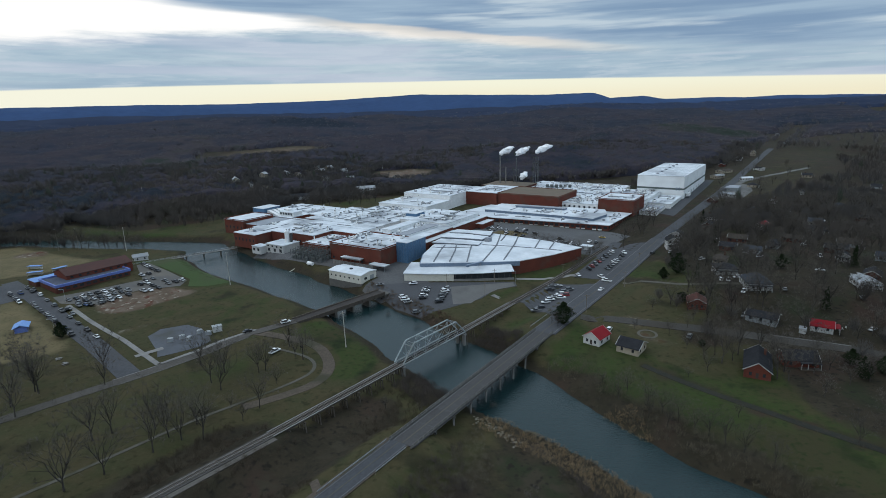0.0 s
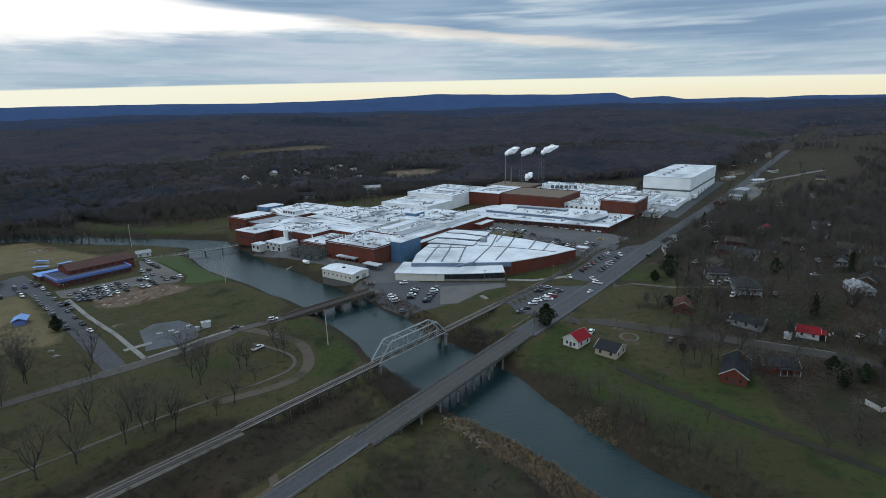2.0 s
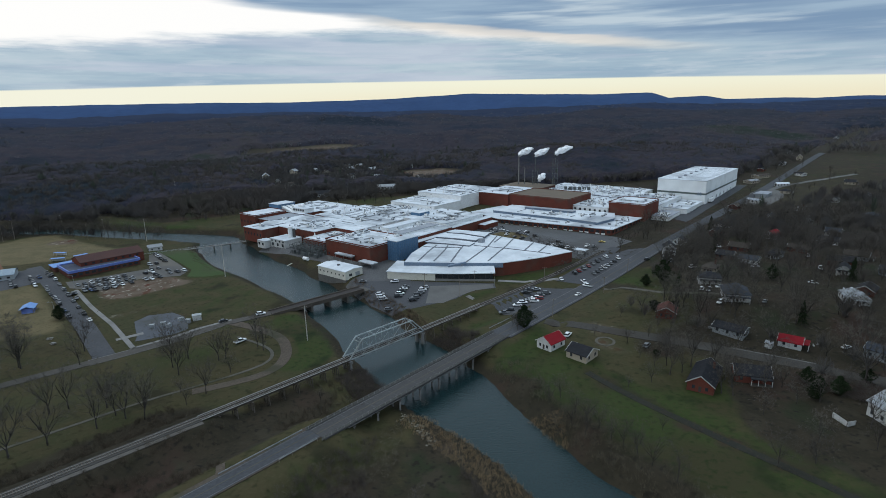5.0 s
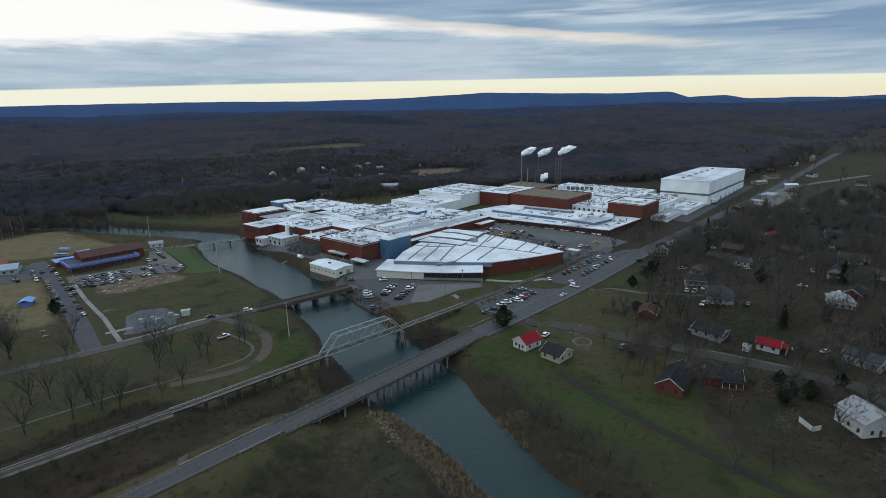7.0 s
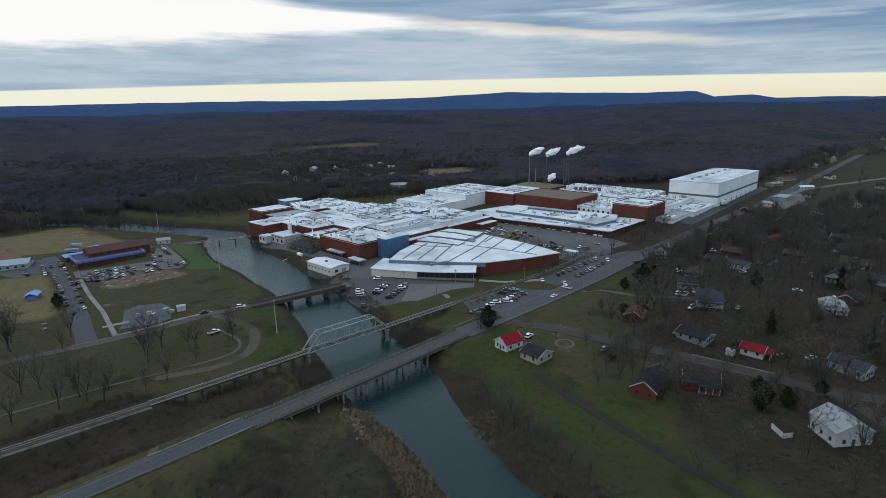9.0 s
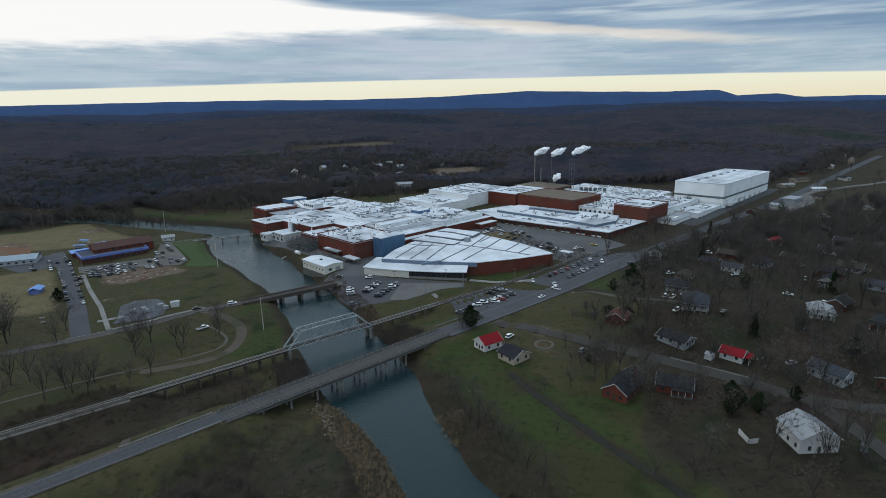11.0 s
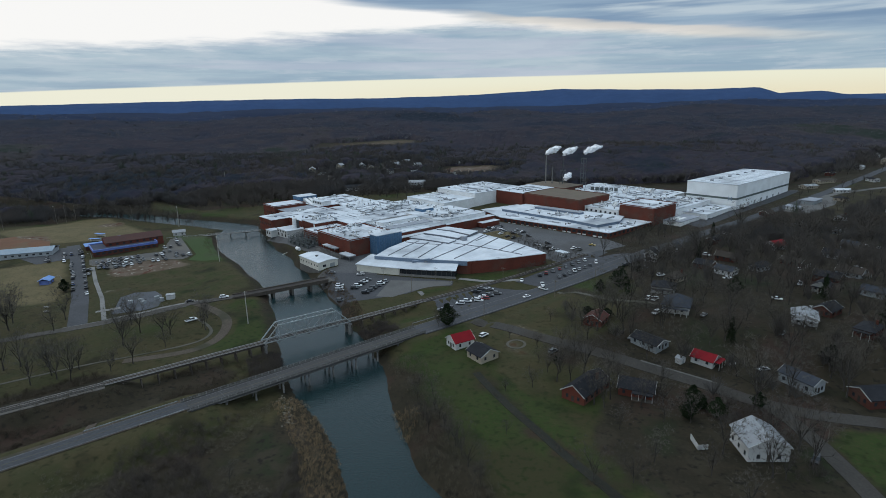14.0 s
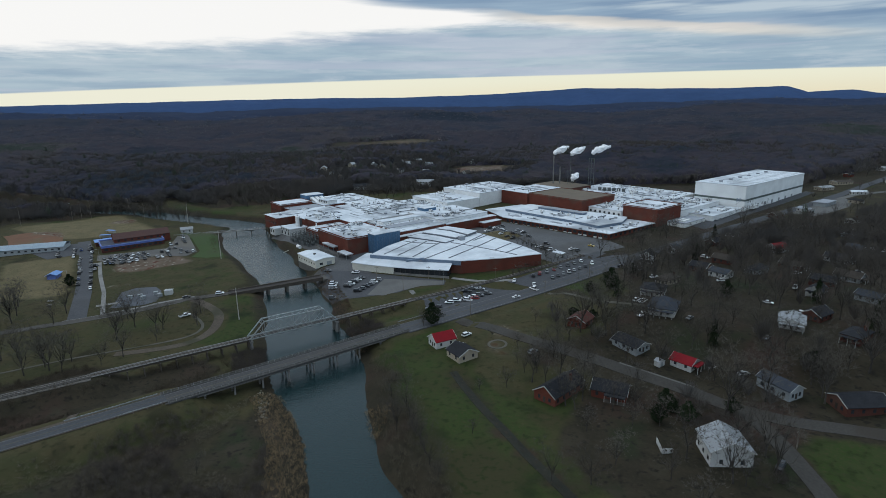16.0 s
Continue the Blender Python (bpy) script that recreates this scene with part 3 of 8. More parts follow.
    d = river_d(x, y) + 1.6 * value_noise(x / 7, y / 7, 5)
    bank = np.where(d < 0, WATER + np.maximum(d, -4) * 0.5, WATER + (z - WATER) * sstep(-1.5, 9, d))
    return np.where(d < 9, np.minimum(bank, z), z)


def gz(x, y):
    return float(ground_z(x, y))


# ---- ground: one sheet to the horizon ----
def graded(lo, hi, fine_lo, fine_hi, step, grow=1.13):
    mid = list(np.arange(fine_lo, fine_hi + 0.1, step))
    up, d = [], step
    while (up[-1] if up else mid[-1]) < hi:
        d *= grow
        up.append((up[-1] if up else mid[-1]) + d)
    dn, d = [], step
    while (dn[-1] if dn else mid[0]) > lo:
        d *= grow
        dn.append((dn[-1] if dn else mid[0]) - d)
    return np.array(dn[::-1] + mid + up)


def grid_mesh(name, xs, ys, zf):
    gx, gy = np.meshgrid(xs, ys)
    co = np.stack([gx.ravel(), gy.ravel(), zf(gx, gy).ravel()], 1)
    nx, ny = len(xs), len(ys)
    i = (np.arange(ny - 1)[:, None] * nx + np.arange(nx - 1)[None]).ravel()
    quads = np.stack([i, i + 1, i + nx + 1, i + nx], 1)
    me = bpy.data.meshes.new(name)
    me.from_pydata(co.tolist(), [], quads.tolist())
    for p in me.polygons:
        p.use_smooth = True
    return me, co


def in_poly(x, y, poly):
    x, y = np.asarray(x), np.asarray(y)
    ok = np.zeros(x.shape, bool)
    for (ax, ay), (bx, by) in zip(poly, poly[1:] + poly[:1]):
        if ay != by:
            ok ^= ((ay > y) != (by > y)) & (x < (bx - ax) * (y - ay) / (by - ay) + ax)
    return ok


C33, S33 = math.cos(radians(33)), math.sin(radians(33))


def PU(u, v):
    """The works' own axes: u along its river front, v away from it."""
    return (-40.4 + u * C33 + v * S33, 328.2 - u * S33 + v * C33)


PLANT = [PU(*p) for p in ((-200, 10), (-140, -20), (-20, -35), (60, -45), (140, 60), (150, 300), (150, 480), (60, 460), (-60, 330), (-130, 240), (-200, 120))]
LAWNS = [[(-218, 366), (-180, 376), (-158, 350), (-122, 316), (-128, 310), (-152, 305), (-161, 320), (-192, 350)],
         [(-125, 225), (-80, 255), (-85, 283), (-120, 305), (-150, 290), (-172, 270)],
         [(-70, 242), (-60, 250), (-46, 240), (-33, 218), (-28, 203), (-40, 192), (-46, 192), (-42, 206), (-48, 220), (-58, 232)],
         [(36, 195), (60, 240), (70, 209), (99.2, 177.2), (133.5, 136.7), (170, 110), (119.5, 89.1), (84.9, 129.4), (58, 165)],
         [(112, 325), (102, 305), (125.7, 273.8), (137.2, 287.8), (128, 330)],
         [(-40, 60), (10, 75), (50.4, 117.5), (25, 150), (0, 150), (-20, 128)],
         [(-345, 486), (-292, 466), (-225, 452), (-212, 427), (-259, 430), (-300, 440)],
         [(178, 178.6), (195.3, 168.4), (233.1, 170.8), (226, 146.2), (187.3, 146.7)],
         [(-95, 175), (-60, 190), (-42, 180), (-58, 150), (-95, 130), (-130, 150)],
         [(40, 235), (22, 228), (30, 252), (44, 248)], [(41, 303), (69, 324), (73, 314), (62, 301), (47, 294)], [(22, 279), (37, 290), (47, 291), (33, 272), (24, 265)],
         [(98, 200), (128, 184), (165, 176), (172, 150), (190, 110), (140, 105), (118, 140), (96, 170)], [(182, 178), (205, 180), (240, 178), (235, 140), (190, 140), (186, 160)]]
LAWN_K = [1.3, 0.42, 1.35, 1.0, 1.0, 0.4, 0.9, 0.8, 0.2, 0.7, 0.9, 0.75, 0.62, 1.0]
DITCH = [(74, 193, 0), (83, 181, 0), (91.5, 170.5, 0), (101.5, 159.5, 0), (110, 149, 0), (118.5, 140, 0), (140, 117, 0)]
STRAW = [[(-356, 412), (-338, 424), (-298, 402), (-245, 377), (-258, 338), (-292, 322), (-380, 340)], [(-240, 292), (-200, 258), (-165, 226), (-200, 205), (-270, 262)]]
FIELDS = [[(-430, 1000), (-265, 1000), (-225, 1075), (-320, 1140), (-480, 1120)], [(-95, 690), (-25, 695), (0, 800), (-50, 840), (-100, 800)],
          [(-356, 412), (-338, 422), (-250, 405), (-250, 330), (-280, 300), (-350, 310), (-400, 350)], [(-350, 490), (-292, 470), (-215, 452), (-205, 425), (-300, 436)], [(560, 760), (640, 820), (610, 900), (540, 850)],
          [(1200, 1500), (1400, 1500), (1450, 1620), (1250, 1640)]]


TOWN = [(250, 512), (292, 498), (345, 560), (470, 640), (500, 700), (600, 860), (560, 900), (440, 790), (330, 700), (262, 580)]


def wood_cover(x, y):
    """How thickly woods stand, 0 to 1."""
    x, y = np.asarray(x, float), np.asarray(y, float)
    r = np.hypot(x - 60, y)
    w = sstep(520, 640, r) * 1.0
    w = np.maximum(w, sstep(-255, -300, x) * sstep(425, 455, y))
    w = np.maximum(w, sstep(470, 500, y + 0.12 * x))
    w = np.where(in_poly(x, y, PLANT), 0, w)
    w = np.where((x > 100) & (y > 100) & (r < 640), np.maximum(w * 0.75, 0.5 * sstep(100, 190, x - 0.25 * (y - 300))), w)
    for f in FIELDS:
        w = np.where(in_poly(x, y, f), 0, w)
    d, _ = line_dist(x, y, ROAD_N)
    w = np.where(d < np.where(y > 480, 10, 16), 0, w)
    side = 0.82 * (x - 52) - 0.57 * (y - 239)
    w = np.where((side > -45) & (side < 14) & (y > 230) & (y < 650), 0, w)
    w = np.where((side > -20) & (side < 190) & (y > 430) & (y < 1050), w * 0.4, w)
    w = np.where(in_poly(x, y, TOWN), 0, w)
    w = np.where(river_d(x, y) < 5, 0, w)
    return w


xs = graded(-4900, 4900, -340, 340, 3.0)
ys = graded(-900, 4900, 66, 560, 3.0)
me, co = grid_mesh("ground", xs, ys, ground_z)
x, y = co[:, 0], co[:, 1]
zone = np.zeros((len(co), 4), np.float32)
for poly, k in zip(LAWNS, LAWN_K):
    zone[:, 0] = np.where(in_poly(x, y, poly), k, zone[:, 0])
zone[:, 1] = np.maximum(np.where(wood_cover(x, y) > 0.3, 1, 0), 0.75 * ((x > 96) & (np.hypot(x, y) < 700) & ((y > 205) | (x > 165))))
for poly in LAWNS[3:5] + LAWNS[-1:]:
    zone[:, 1] = np.where(in_poly(x, y, poly), 0, zone[:, 1])
zone[:, 1] = np.where(in_poly(x, y, [(72, 246), (98, 286), (128, 276), (134, 246), (112, 224), (88, 232)]), 0.15, zone[:, 1])
rd = river_d(x, y)
zone[:, 1] = np.maximum(zone[:, 1], sstep(9, 3, rd) * 0.9)
zone[:, 1] = np.maximum(zone[:, 1], 0.75 * sstep(20, 10, rd) * ((x > 30) & (y < 190)))
d1, _ = line_dist(x, y, [(-140, 20, 0), (-70, 108, 0), (-28, 165, 0)])
zone[:, 1] = np.maximum(zone[:, 1], sstep(18, 10, d1) * 0.9)
d1, _ = line_dist(x, y, DITCH)
zone[:, 1] = np.maximum(zone[:, 1], sstep(4, 2, d1))
zone[:, 1] = np.maximum(zone[:, 1], 0.7 * ((0.82 * x - 0.57 * y > -80) & (x < 75) & (y < 165) & (rd > 0)) * sstep(-80, -72, 0.82 * x - 0.57 * y))
zone[:, 2] = np.where(in_poly(x, y, FIELDS[0]) | in_poly(x, y, FIELDS[1]), 0.95, 0)
for poly in ([(-318, 383), (-320, 403), (-306, 409), (-296, 394)], [(-355, 324), (-345, 338), (-314, 341), (-293, 325), (-306, 312), (-321, 300)], [(-193, 282), (-188, 297), (-162, 307), (-146, 302), (-140, 296), (-171, 267), (-178, 270)], ):
    zone[:, 2] = np.where(in_poly(x, y, poly), 0.95, zone[:, 2])
zone[:, 2] = np.where(in_poly(x, y, [(8, 160), (20, 156), (44, 134), (40, 128), (16, 150)]), 0.5, zone[:, 2])
d1, _ = line_dist(x, y, [(-140, 55, 0), (-104, 102, 0), (-66, 152, 0)])
zone[:, 1] = np.maximum(zone[:, 1], sstep(15, 8, d1))
for ln, half, k in (([(-90, 237, 0), (-66, 226, 0), (-52, 217, 0), (-45, 204, 0), (-48, 191, 0), (-60, 182, 0), (-76, 172, 0)], 3.2, 0.4), ([(-160, 240, 0), (-150, 251, 0), (-140, 263, 0)], 2.0, 0.9), ([(-28, 166, 0), (-40, 152, 0), (-52, 138, 0)], 1.2, 0.3),
                   ([(86, 238, 0), (85, 228, 0), (82, 217, 0), (88, 213, 0)], 4.0, 0.62), ([(60, 240, 0), (75, 238, 0), (90, 232, 0), (110, 224, 0)], 5.0, 0.4), ([(92, 208, 0), (100, 202, 0)], 4.0, 0.45)):
    d1, _ = line_dist(x, y, ln)
    zone[:, 2] = np.maximum(zone[:, 2], k * sstep(half + 1.5, half - 1, d1))
d1, _ = line_dist(x, y, [(58, 206, 0), (69, 192, 0), (83.6, 176.3, 0), (93, 164.2, 0), (108.5, 147.5, 0), (121, 130, 0)])
zone[:, 3] = 0.62 * sstep(3.2, 0.8, d1)
zone[:, 1] = np.where(in_poly(x, y, TOWN), 0.55, zone[:, 1])
for poly in STRAW:
    zone[:, 3] = np.where(in_poly(x, y, poly), 0.8, zone[:, 3])
zone = zone.reshape(len(ys), len(xs), 4)
for _ in range(3):
    for ax in (0, 1):
        zone = (np.roll(zone, 1, ax) + zone * 2 + np.roll(zone, -1, ax)) / 4
zone = np.ascontiguousarray(zone.reshape(-1, 4), dtype=np.float32)
attr = me.color_attributes.new("zone", "FLOAT_COLOR", "POINT")
attr.data.foreach_set("color", zone.ravel())
me.materials.append(M_ground)
tagged(new("ground", me), "winter turf, dry grass and leaf litter over rolling land", "ground", kind="structure")

bm = BM()
box(bm, -700, 300, -40, 720, WATER - 0.05, WATER)
tagged(link_mesh("water", bm, M_water), "still grey-green river water between low banks", "river", kind="structure")

# far ridge: azimuth in degrees, elevation in degrees as seen from the works' near side
RIDGE = [(-180, 0.5), (-100, 0.5), (-75, 0.45), (-56, 0.5), (-45, 0.7), (-38, 0.82), (-29, 0.9), (-22, 0.84), (-12.5, 1.0), (-7, 1.25), (-3.3, 1.42), (2.5, 1.26), (6.5, 1.17), (10, 1.1),
         (12.8, 1.16), (13.9, 1.18), (15.5, 0.62), (17, 0.7), (18.6, 0.76), (20.3, 0.4), (24, 0.46), (27, 0.38), (30, 0.47), (33.5, 0.42), (38, 0.3), (46, 0.45), (60, 0.4), (100, 0.5), (180, 0.5)]
bm = BM()
RIDGE_R = 3900.0
rows = []
for k in range(721):
    a = -180 + k * 0.5
    e = float(np.interp(a, [p[0] for p in RIDGE], [p[1] for p in RIDGE])) + 0.012 * math.sin(a * 1.3) + 0.006 * math.sin(a * 4.3 + 1)
    top = 95 + RIDGE_R * math.tan(radians(e))
    sa, ca = math.sin(radians(a)), math.cos(radians(a))
    rows.append([bm.verts.new((60 + (RIDGE_R + o) * sa, (RIDGE_R + o) * ca, f * top if f else 0)) for o, f in ((-750, 0), (-420, 0.42 + 0.08 * math.sin(a * 1.7)), (-150, 0.80), (0, 1.0), (300, 0.55), (800, 0))])
for a, b in zip(rows, rows[1:]):
    for i in range(5):
        bm.faces.new((a[i], b[i], b[i + 1], a[i + 1]))
tagged(link_mesh("backdrop_ridge", bm, M_hill, True), "long wooded mountain ridge on the horizon, haze blue in its colour", "mountain", kind="structure")


# darker foothills before the ridge, their blue a painted haze
bm = BM()
rows = []
for k in range(721):
    a = -180 + k * 0.5
    e = -0.12 + 0.10 * math.sin(a * 0.21 + 1) + 0.07 * math.sin(a * 0.53) + 0.02 * math.sin(a * 1.9) + 0.25 * float(sstep(16, 34, a))
    top = 95 + 3050 * math.tan(radians(e))
    sa, ca = math.sin(radians(a)), math.cos(radians(a))
    rows.append([bm.verts.new((60 + (3050 + o) * sa, (3050 + o) * ca, f * top)) for o, f in ((-450, 0), (-200, 0.7), (0, 1.0), (200, 0.6), (500, 0))])
for a, b in zip(rows, rows[1:]):
    for i in range(4):
        bm.faces.new((a[i], b[i], b[i + 1], a[i + 1]))
tagged(link_mesh("backdrop_foothills", bm, M_foothill, True), "low wooded foothills below the ridge, dark haze blue in their colour", "mountain", kind="structure")


# ---- roads, lots, paths ----
def resample(pts, step):
    out = [Vector((*p[:2], p[2] if len(p) > 2 else 0))for p in pts[:1]]
    for a, b in zip(pts, pts[1:]):
        a3, b3 = Vector((*a[:2], a[2] if len(a) > 2 else 0)), Vector((*b[:2], b[2] if len(b) > 2 else 0))
        n = max(1, int((b3 - a3).length / step))
        out += [a3.lerp(b3, (i + 1) / n) for i in range(n)]
    return out


def smooth_line(pts, rounds=2):
    for _ in range(rounds):
        out = [pts[0]]
        for a, b in zip(pts, pts[1:]):
            out += [tuple(p * 0.75 + q * 0.25 for p, q in zip(a, b)), tuple(p * 0.25 + q * 0.75 for p, q in zip(a, b))]
        pts = out + [pts[-1]]
    return pts


def strip(bm, pts, width, lift=0.14, step=3.0, own_z=False, shift=0.0):
    """A ribbon laid on the ground (or at its own heights) with sides turned down."""
    line = resample(pts, step)
    rows_ = []
    for i, p in enumerate(line):
        d = (line[min(i + 1, len(line) - 1)] - line[max(i - 1, 0)])
        d.z = 0
        d.normalize()
        n = Vector((d.y, -d.x, 0))
        offs = [shift - width / 2 + width * k / 4 for k in range(5)]
        q = [p + n * o for o in offs]
        zs = [p.z if own_z else gz(v.x, v.y) for v in q]
        row = [bm.verts.new((q[0].x, q[0].y, zs[0] + lift - 0.4))]
        row += [bm.verts.new((v.x, v.y, z + lift)) for v, z in zip(q, zs)]
        row.append(bm.verts.new((q[4].x, q[4].y, zs[4] + lift - 0.4)))
        rows_.append(row)
    for a, b in zip(rows_, rows_[1:]):
        for i in range(6):
            bm.faces.new((a[i], a[i + 1], b[i + 1], b[i]))
    return bm


def patch(name, poly, mat, label, category, lift=0.12):
    """A paved or gravelled piece of ground, draped."""
    bm = BM()
    f = bm.faces.new([bm.verts.new((x, y, 0)) for x, y in poly])
    if f.normal.z < 0:
        f.normal_flip()
    for ax in (0, 1):
        lo, hi = min(p[ax] for p in poly), max(p[ax] for p in poly)
        c = lo + 3
        while c < hi:
            at = Vector((c, 0, 0)) if ax == 0 else Vector((0, c, 0))
            bmesh.ops.bisect_plane(bm, geom=bm.verts[:] + bm.edges[:] + bm.faces[:], plane_co=at, plane_no=(1, 0, 0) if ax == 0 else (0, 1, 0))
            c += 3
    bm.normal_update()
    if sum(f.normal.z for f in bm.faces) < 0:
        bmesh.ops.reverse_faces(bm, faces=bm.faces[:])
    for v in bm.verts:
        v.co.z = gz(v.co.x, v.co.y) + lift
    return tagged(link_mesh(name, bm, mat), label, category, kind="structure")


def road(name, pts, width, mat, label, lift=0.14, own_z=False, category="road"):
    return tagged(link_mesh(name, strip(BM(), pts, width, lift, own_z=own_z), mat), label, category, kind="structure")


def line_paint(name, pts, width, mat, shift, lift, own_z=False, dash=None, label="worn road marking line"):
    bm = BM()
    if dash:
        line = resample(pts, dash[0])
        for i in range(0, len(line) - 1, dash[1]):
            strip(bm, [tuple(line[i]), tuple(line[i + 1])], width, lift, 3.0, own_z, shift)
    else:
        strip(bm, pts, width, lift, 3.0, own_z, shift)
    return tagged(link_mesh(name, bm, mat), label, "road marking", kind="structure")


HIGH = ROAD_S + [(x, y, z) for x, y, z in ROAD_N]
tagged(link_mesh("road_shoulder", strip(BM(), HIGH[:3], 8.2, 0.04, 3.0, True, -1.4), M_track), "brown gravel shoulder beside the highway", "road", kind="structure")
tagged(link_mesh("road_highway", strip(BM(), HIGH[:3], 6.2, 0.10, 3.0, True, -0.8), M_lane), "two-lane grey asphalt highway on a low embankment", "road", kind="structure")
tagged(link_mesh("road_highway_north", strip(BM(), ROAD_N[:5], 10.4, 0.10, 3.0, True, 0.6), M_asphalt), "two-lane dark asphalt highway beside the works", "road", kind="structure")
road("road_highway_far", ROAD_N[4:8], 8.5, M_lane, "straight highway running off between wooded hills", 0.25)
for nm, sh in (("road_edge_line", -4.6), ("road_edge_line_east", 4.6)):
    line_paint(nm, HIGH[1:3], 0.14, M_line, -0.8 + sh * 0.58, 0.13, True)
    line_paint(nm + "_north", ROAD_N[:5], 0.22, M_line, sh, 0.13, True)
line_paint("road_centre_line", HIGH[1:3], 0.2, M_yellow, -0.8, 0.13, True)
line_paint("road_centre_line_north", ROAD_N[:5], 0.3, M_yellow, 0.0, 0.13, True)

SMALL = smooth_line([(-230, 85), (-175, 145), (-143, 180), (-121, 202), (-107, 219), (-92, 236)])
road("road_riverside", SMALL, 5.5, M_park_lane, "narrow worn asphalt lane beside mown fields")
road("road_riverside_ramp", SMALL_W, 5.5, M_park_lane, "lane ramp rising to the old bridge", 0.1, True)
STREET = [(-127, 200), (-160, 231), (-200, 266), (-240, 300), (-268, 322)]
road("road_school_street", STREET, 8.5, M_asphalt, "asphalt street past the school")
road("pavement_street", [(-120, 209), (-150, 236), (-178, 258), (-205, 281)], 2.2, M_concrete, "pale concrete pavement along the street", 0.2, category="pavement")
road("pavement_lane", [(-120, 209), (-104, 229), (-90, 241)], 1.8, M_concrete, "pale concrete pavement along the lane", 0.2, category="pavement")
road("path_park", smooth_line([(-135, 112), (-116, 131), (-103, 146), (-88, 164), (-72, 178), (-59, 190), (-53, 199), (-55, 208), (-64, 215), (-78, 222)]), 1.4, M_path, "narrow gravel footpath across the park", category="path")
road("drive_loop", smooth_line([(-90, 238), (-73, 232), (-58, 223), (-50, 211), (-47, 199), (-50, 188), (-60, 180), (-72, 173)]), 4.6, M_track, "worn brown gravel loop drive in grass", 0.10, category="path")
HOUSE_LANE = [(62, 241), (79, 236), (96, 226.5), (112, 219), (127, 213.5), (143, 205.5), (157, 198.5), (170, 190), (187, 185), (200, 185.5), (209, 184.5), (300, 184)]
road("lane_houses", smooth_line(HOUSE_LANE), 6.6, M_backlane, "narrow lane between houses and bare trees")
road("lane_branch", smooth_line([(172, 189.5), (175.5, 182), (178.7, 172.5), (181.6, 161.6), (184, 152), (188, 125)]), 5.4, M_backlane, "side lane leading off past a big white house")
road("pavement_lane_east", smooth_line([(134, 213.5), (146, 207.6), (159, 201)]), 0.9, M_dull_walk, "pale concrete pavement before a cottage", 0.2, category="pavement")
M_ditch = material("wet_dark_ditch", (0.012, 0.013, 0.009), (0.020, 0.020, 0.013), rough=0.9, scale=0.4)
road("ditch", smooth_line([p[:2] for p in DITCH]), 3.0, M_ditch, "dark wet drainage ditch through the grass", 0.05, category="ditch")
road("lane_upper", smooth_line([(97, 290), (110.9, 285.4), (125.7, 270.7), (146.1, 262.5)]), 2.6, M_path, "pale gravel lane behind the road")
patch("lot_gravel", [(-134, 231), (-140, 239), (-138, 247), (-127, 251), (-118, 246), (-111, 238), (-107, 231), (-110, 226), (-118, 220), (-124, 216), (-127, 222)], M_court, "pale grey equipment yard with worn paving", "yard", 0.16)
patch("infield", [(-352, 318), (-331.7, 308), (-317, 298), (-299, 302), (-285, 317), (-299, 329), (-325, 331), (-344, 334)], material("orange_infield_clay", (0.150, 0.070, 0.036), (0.105, 0.052, 0.030), rough=0.95, scale=0.12, fine=7.0, spread=0.7, dirt=(0.10, 0.085, 0.05), dirt_amount=0.7), "orange-brown clay infield of a ball field", "ball field", 0.08)
patch("lot_shops", [(266, 528), (282, 520), (318, 566), (334, 604), (318, 616), (296, 590)], M_paleapron, "pale worn paving round low shop buildings", "yard", 0.16)
road("lane_town", smooth_line([(325, 610), (344, 631), (385, 658), (460, 700)]), 6.0, M_paleapron, "pale lane turning off the highway")
patch("lawn_pool", [(-213, 364), (-199, 371), (-184, 374), (-174, 361), (-157, 342), (-139, 324), (-129, 313), (-140, 308), (-152, 308), (-157, 322), (-172, 335), (-191, 352)], M_lush, "bright green mown lawn beside the river", "lawn", 0.06)
patch("lot_gravel_apron", [(-135, 218), (-133, 216), (-125, 224), (-127, 226.5)], M_concrete, "pale concrete apron", "yard", 0.26)
for nm, sh in (("kerb_lane_south", 2.95), ("kerb_lane_north", -2.95)):
    line_paint(nm, SMALL[len(SMALL) // 2:-1], 0.4, M_dull_walk if sh > 0 else M_concrete, sh, 0.2, label="pale worn concrete kerb beside the lane")
tagged(link_mesh("ballast_shoulder", strip(BM(), RAIL_S[1:], 1.8, -0.05, 3.0, True, 2.9), M_gravel), "pale gravel shoulder beside the railway", "gravel", kind="structure")
road("track_roadside", smooth_line([(-37, 127.5), (-34.5, 122.5), (-33, 118), (-32.5, 115)]), 2.4, M_track, "short gravel track leaving the highway", category="path")
road("drive_ring", [(85.3 + 3.6 * math.cos(k * math.pi / 12), 219.5 + 3.9 * math.sin(k * math.pi / 12)) for k in range(25)], 1.1, M_path, "pale gravel ring drive behind a small house", 0.10, category="path")
patch("parking_river", [(-42, 296), (-24, 299), (38, 297), (39, 290), (26, 285), (18, 273), (-3, 258.5), (-13, 256), (-27, 269.5)], M_asphalt, "worn dark asphalt car park by the river", "car park")
patch("apron_entrance", [(2, 291), (21.5, 294), (37, 296), (38, 290.5), (27, 285), (19.5, 277), (12, 267), (3, 266)], M_paleapron, "pale worn concrete apron before the entrance building", "car park", 0.135)
patch("parking_road", [(36, 262), (57, 291), (84, 290), (66, 262), (50, 243)], M_asphalt, "dark asphalt car park between railway and road", "car park", 0.13)
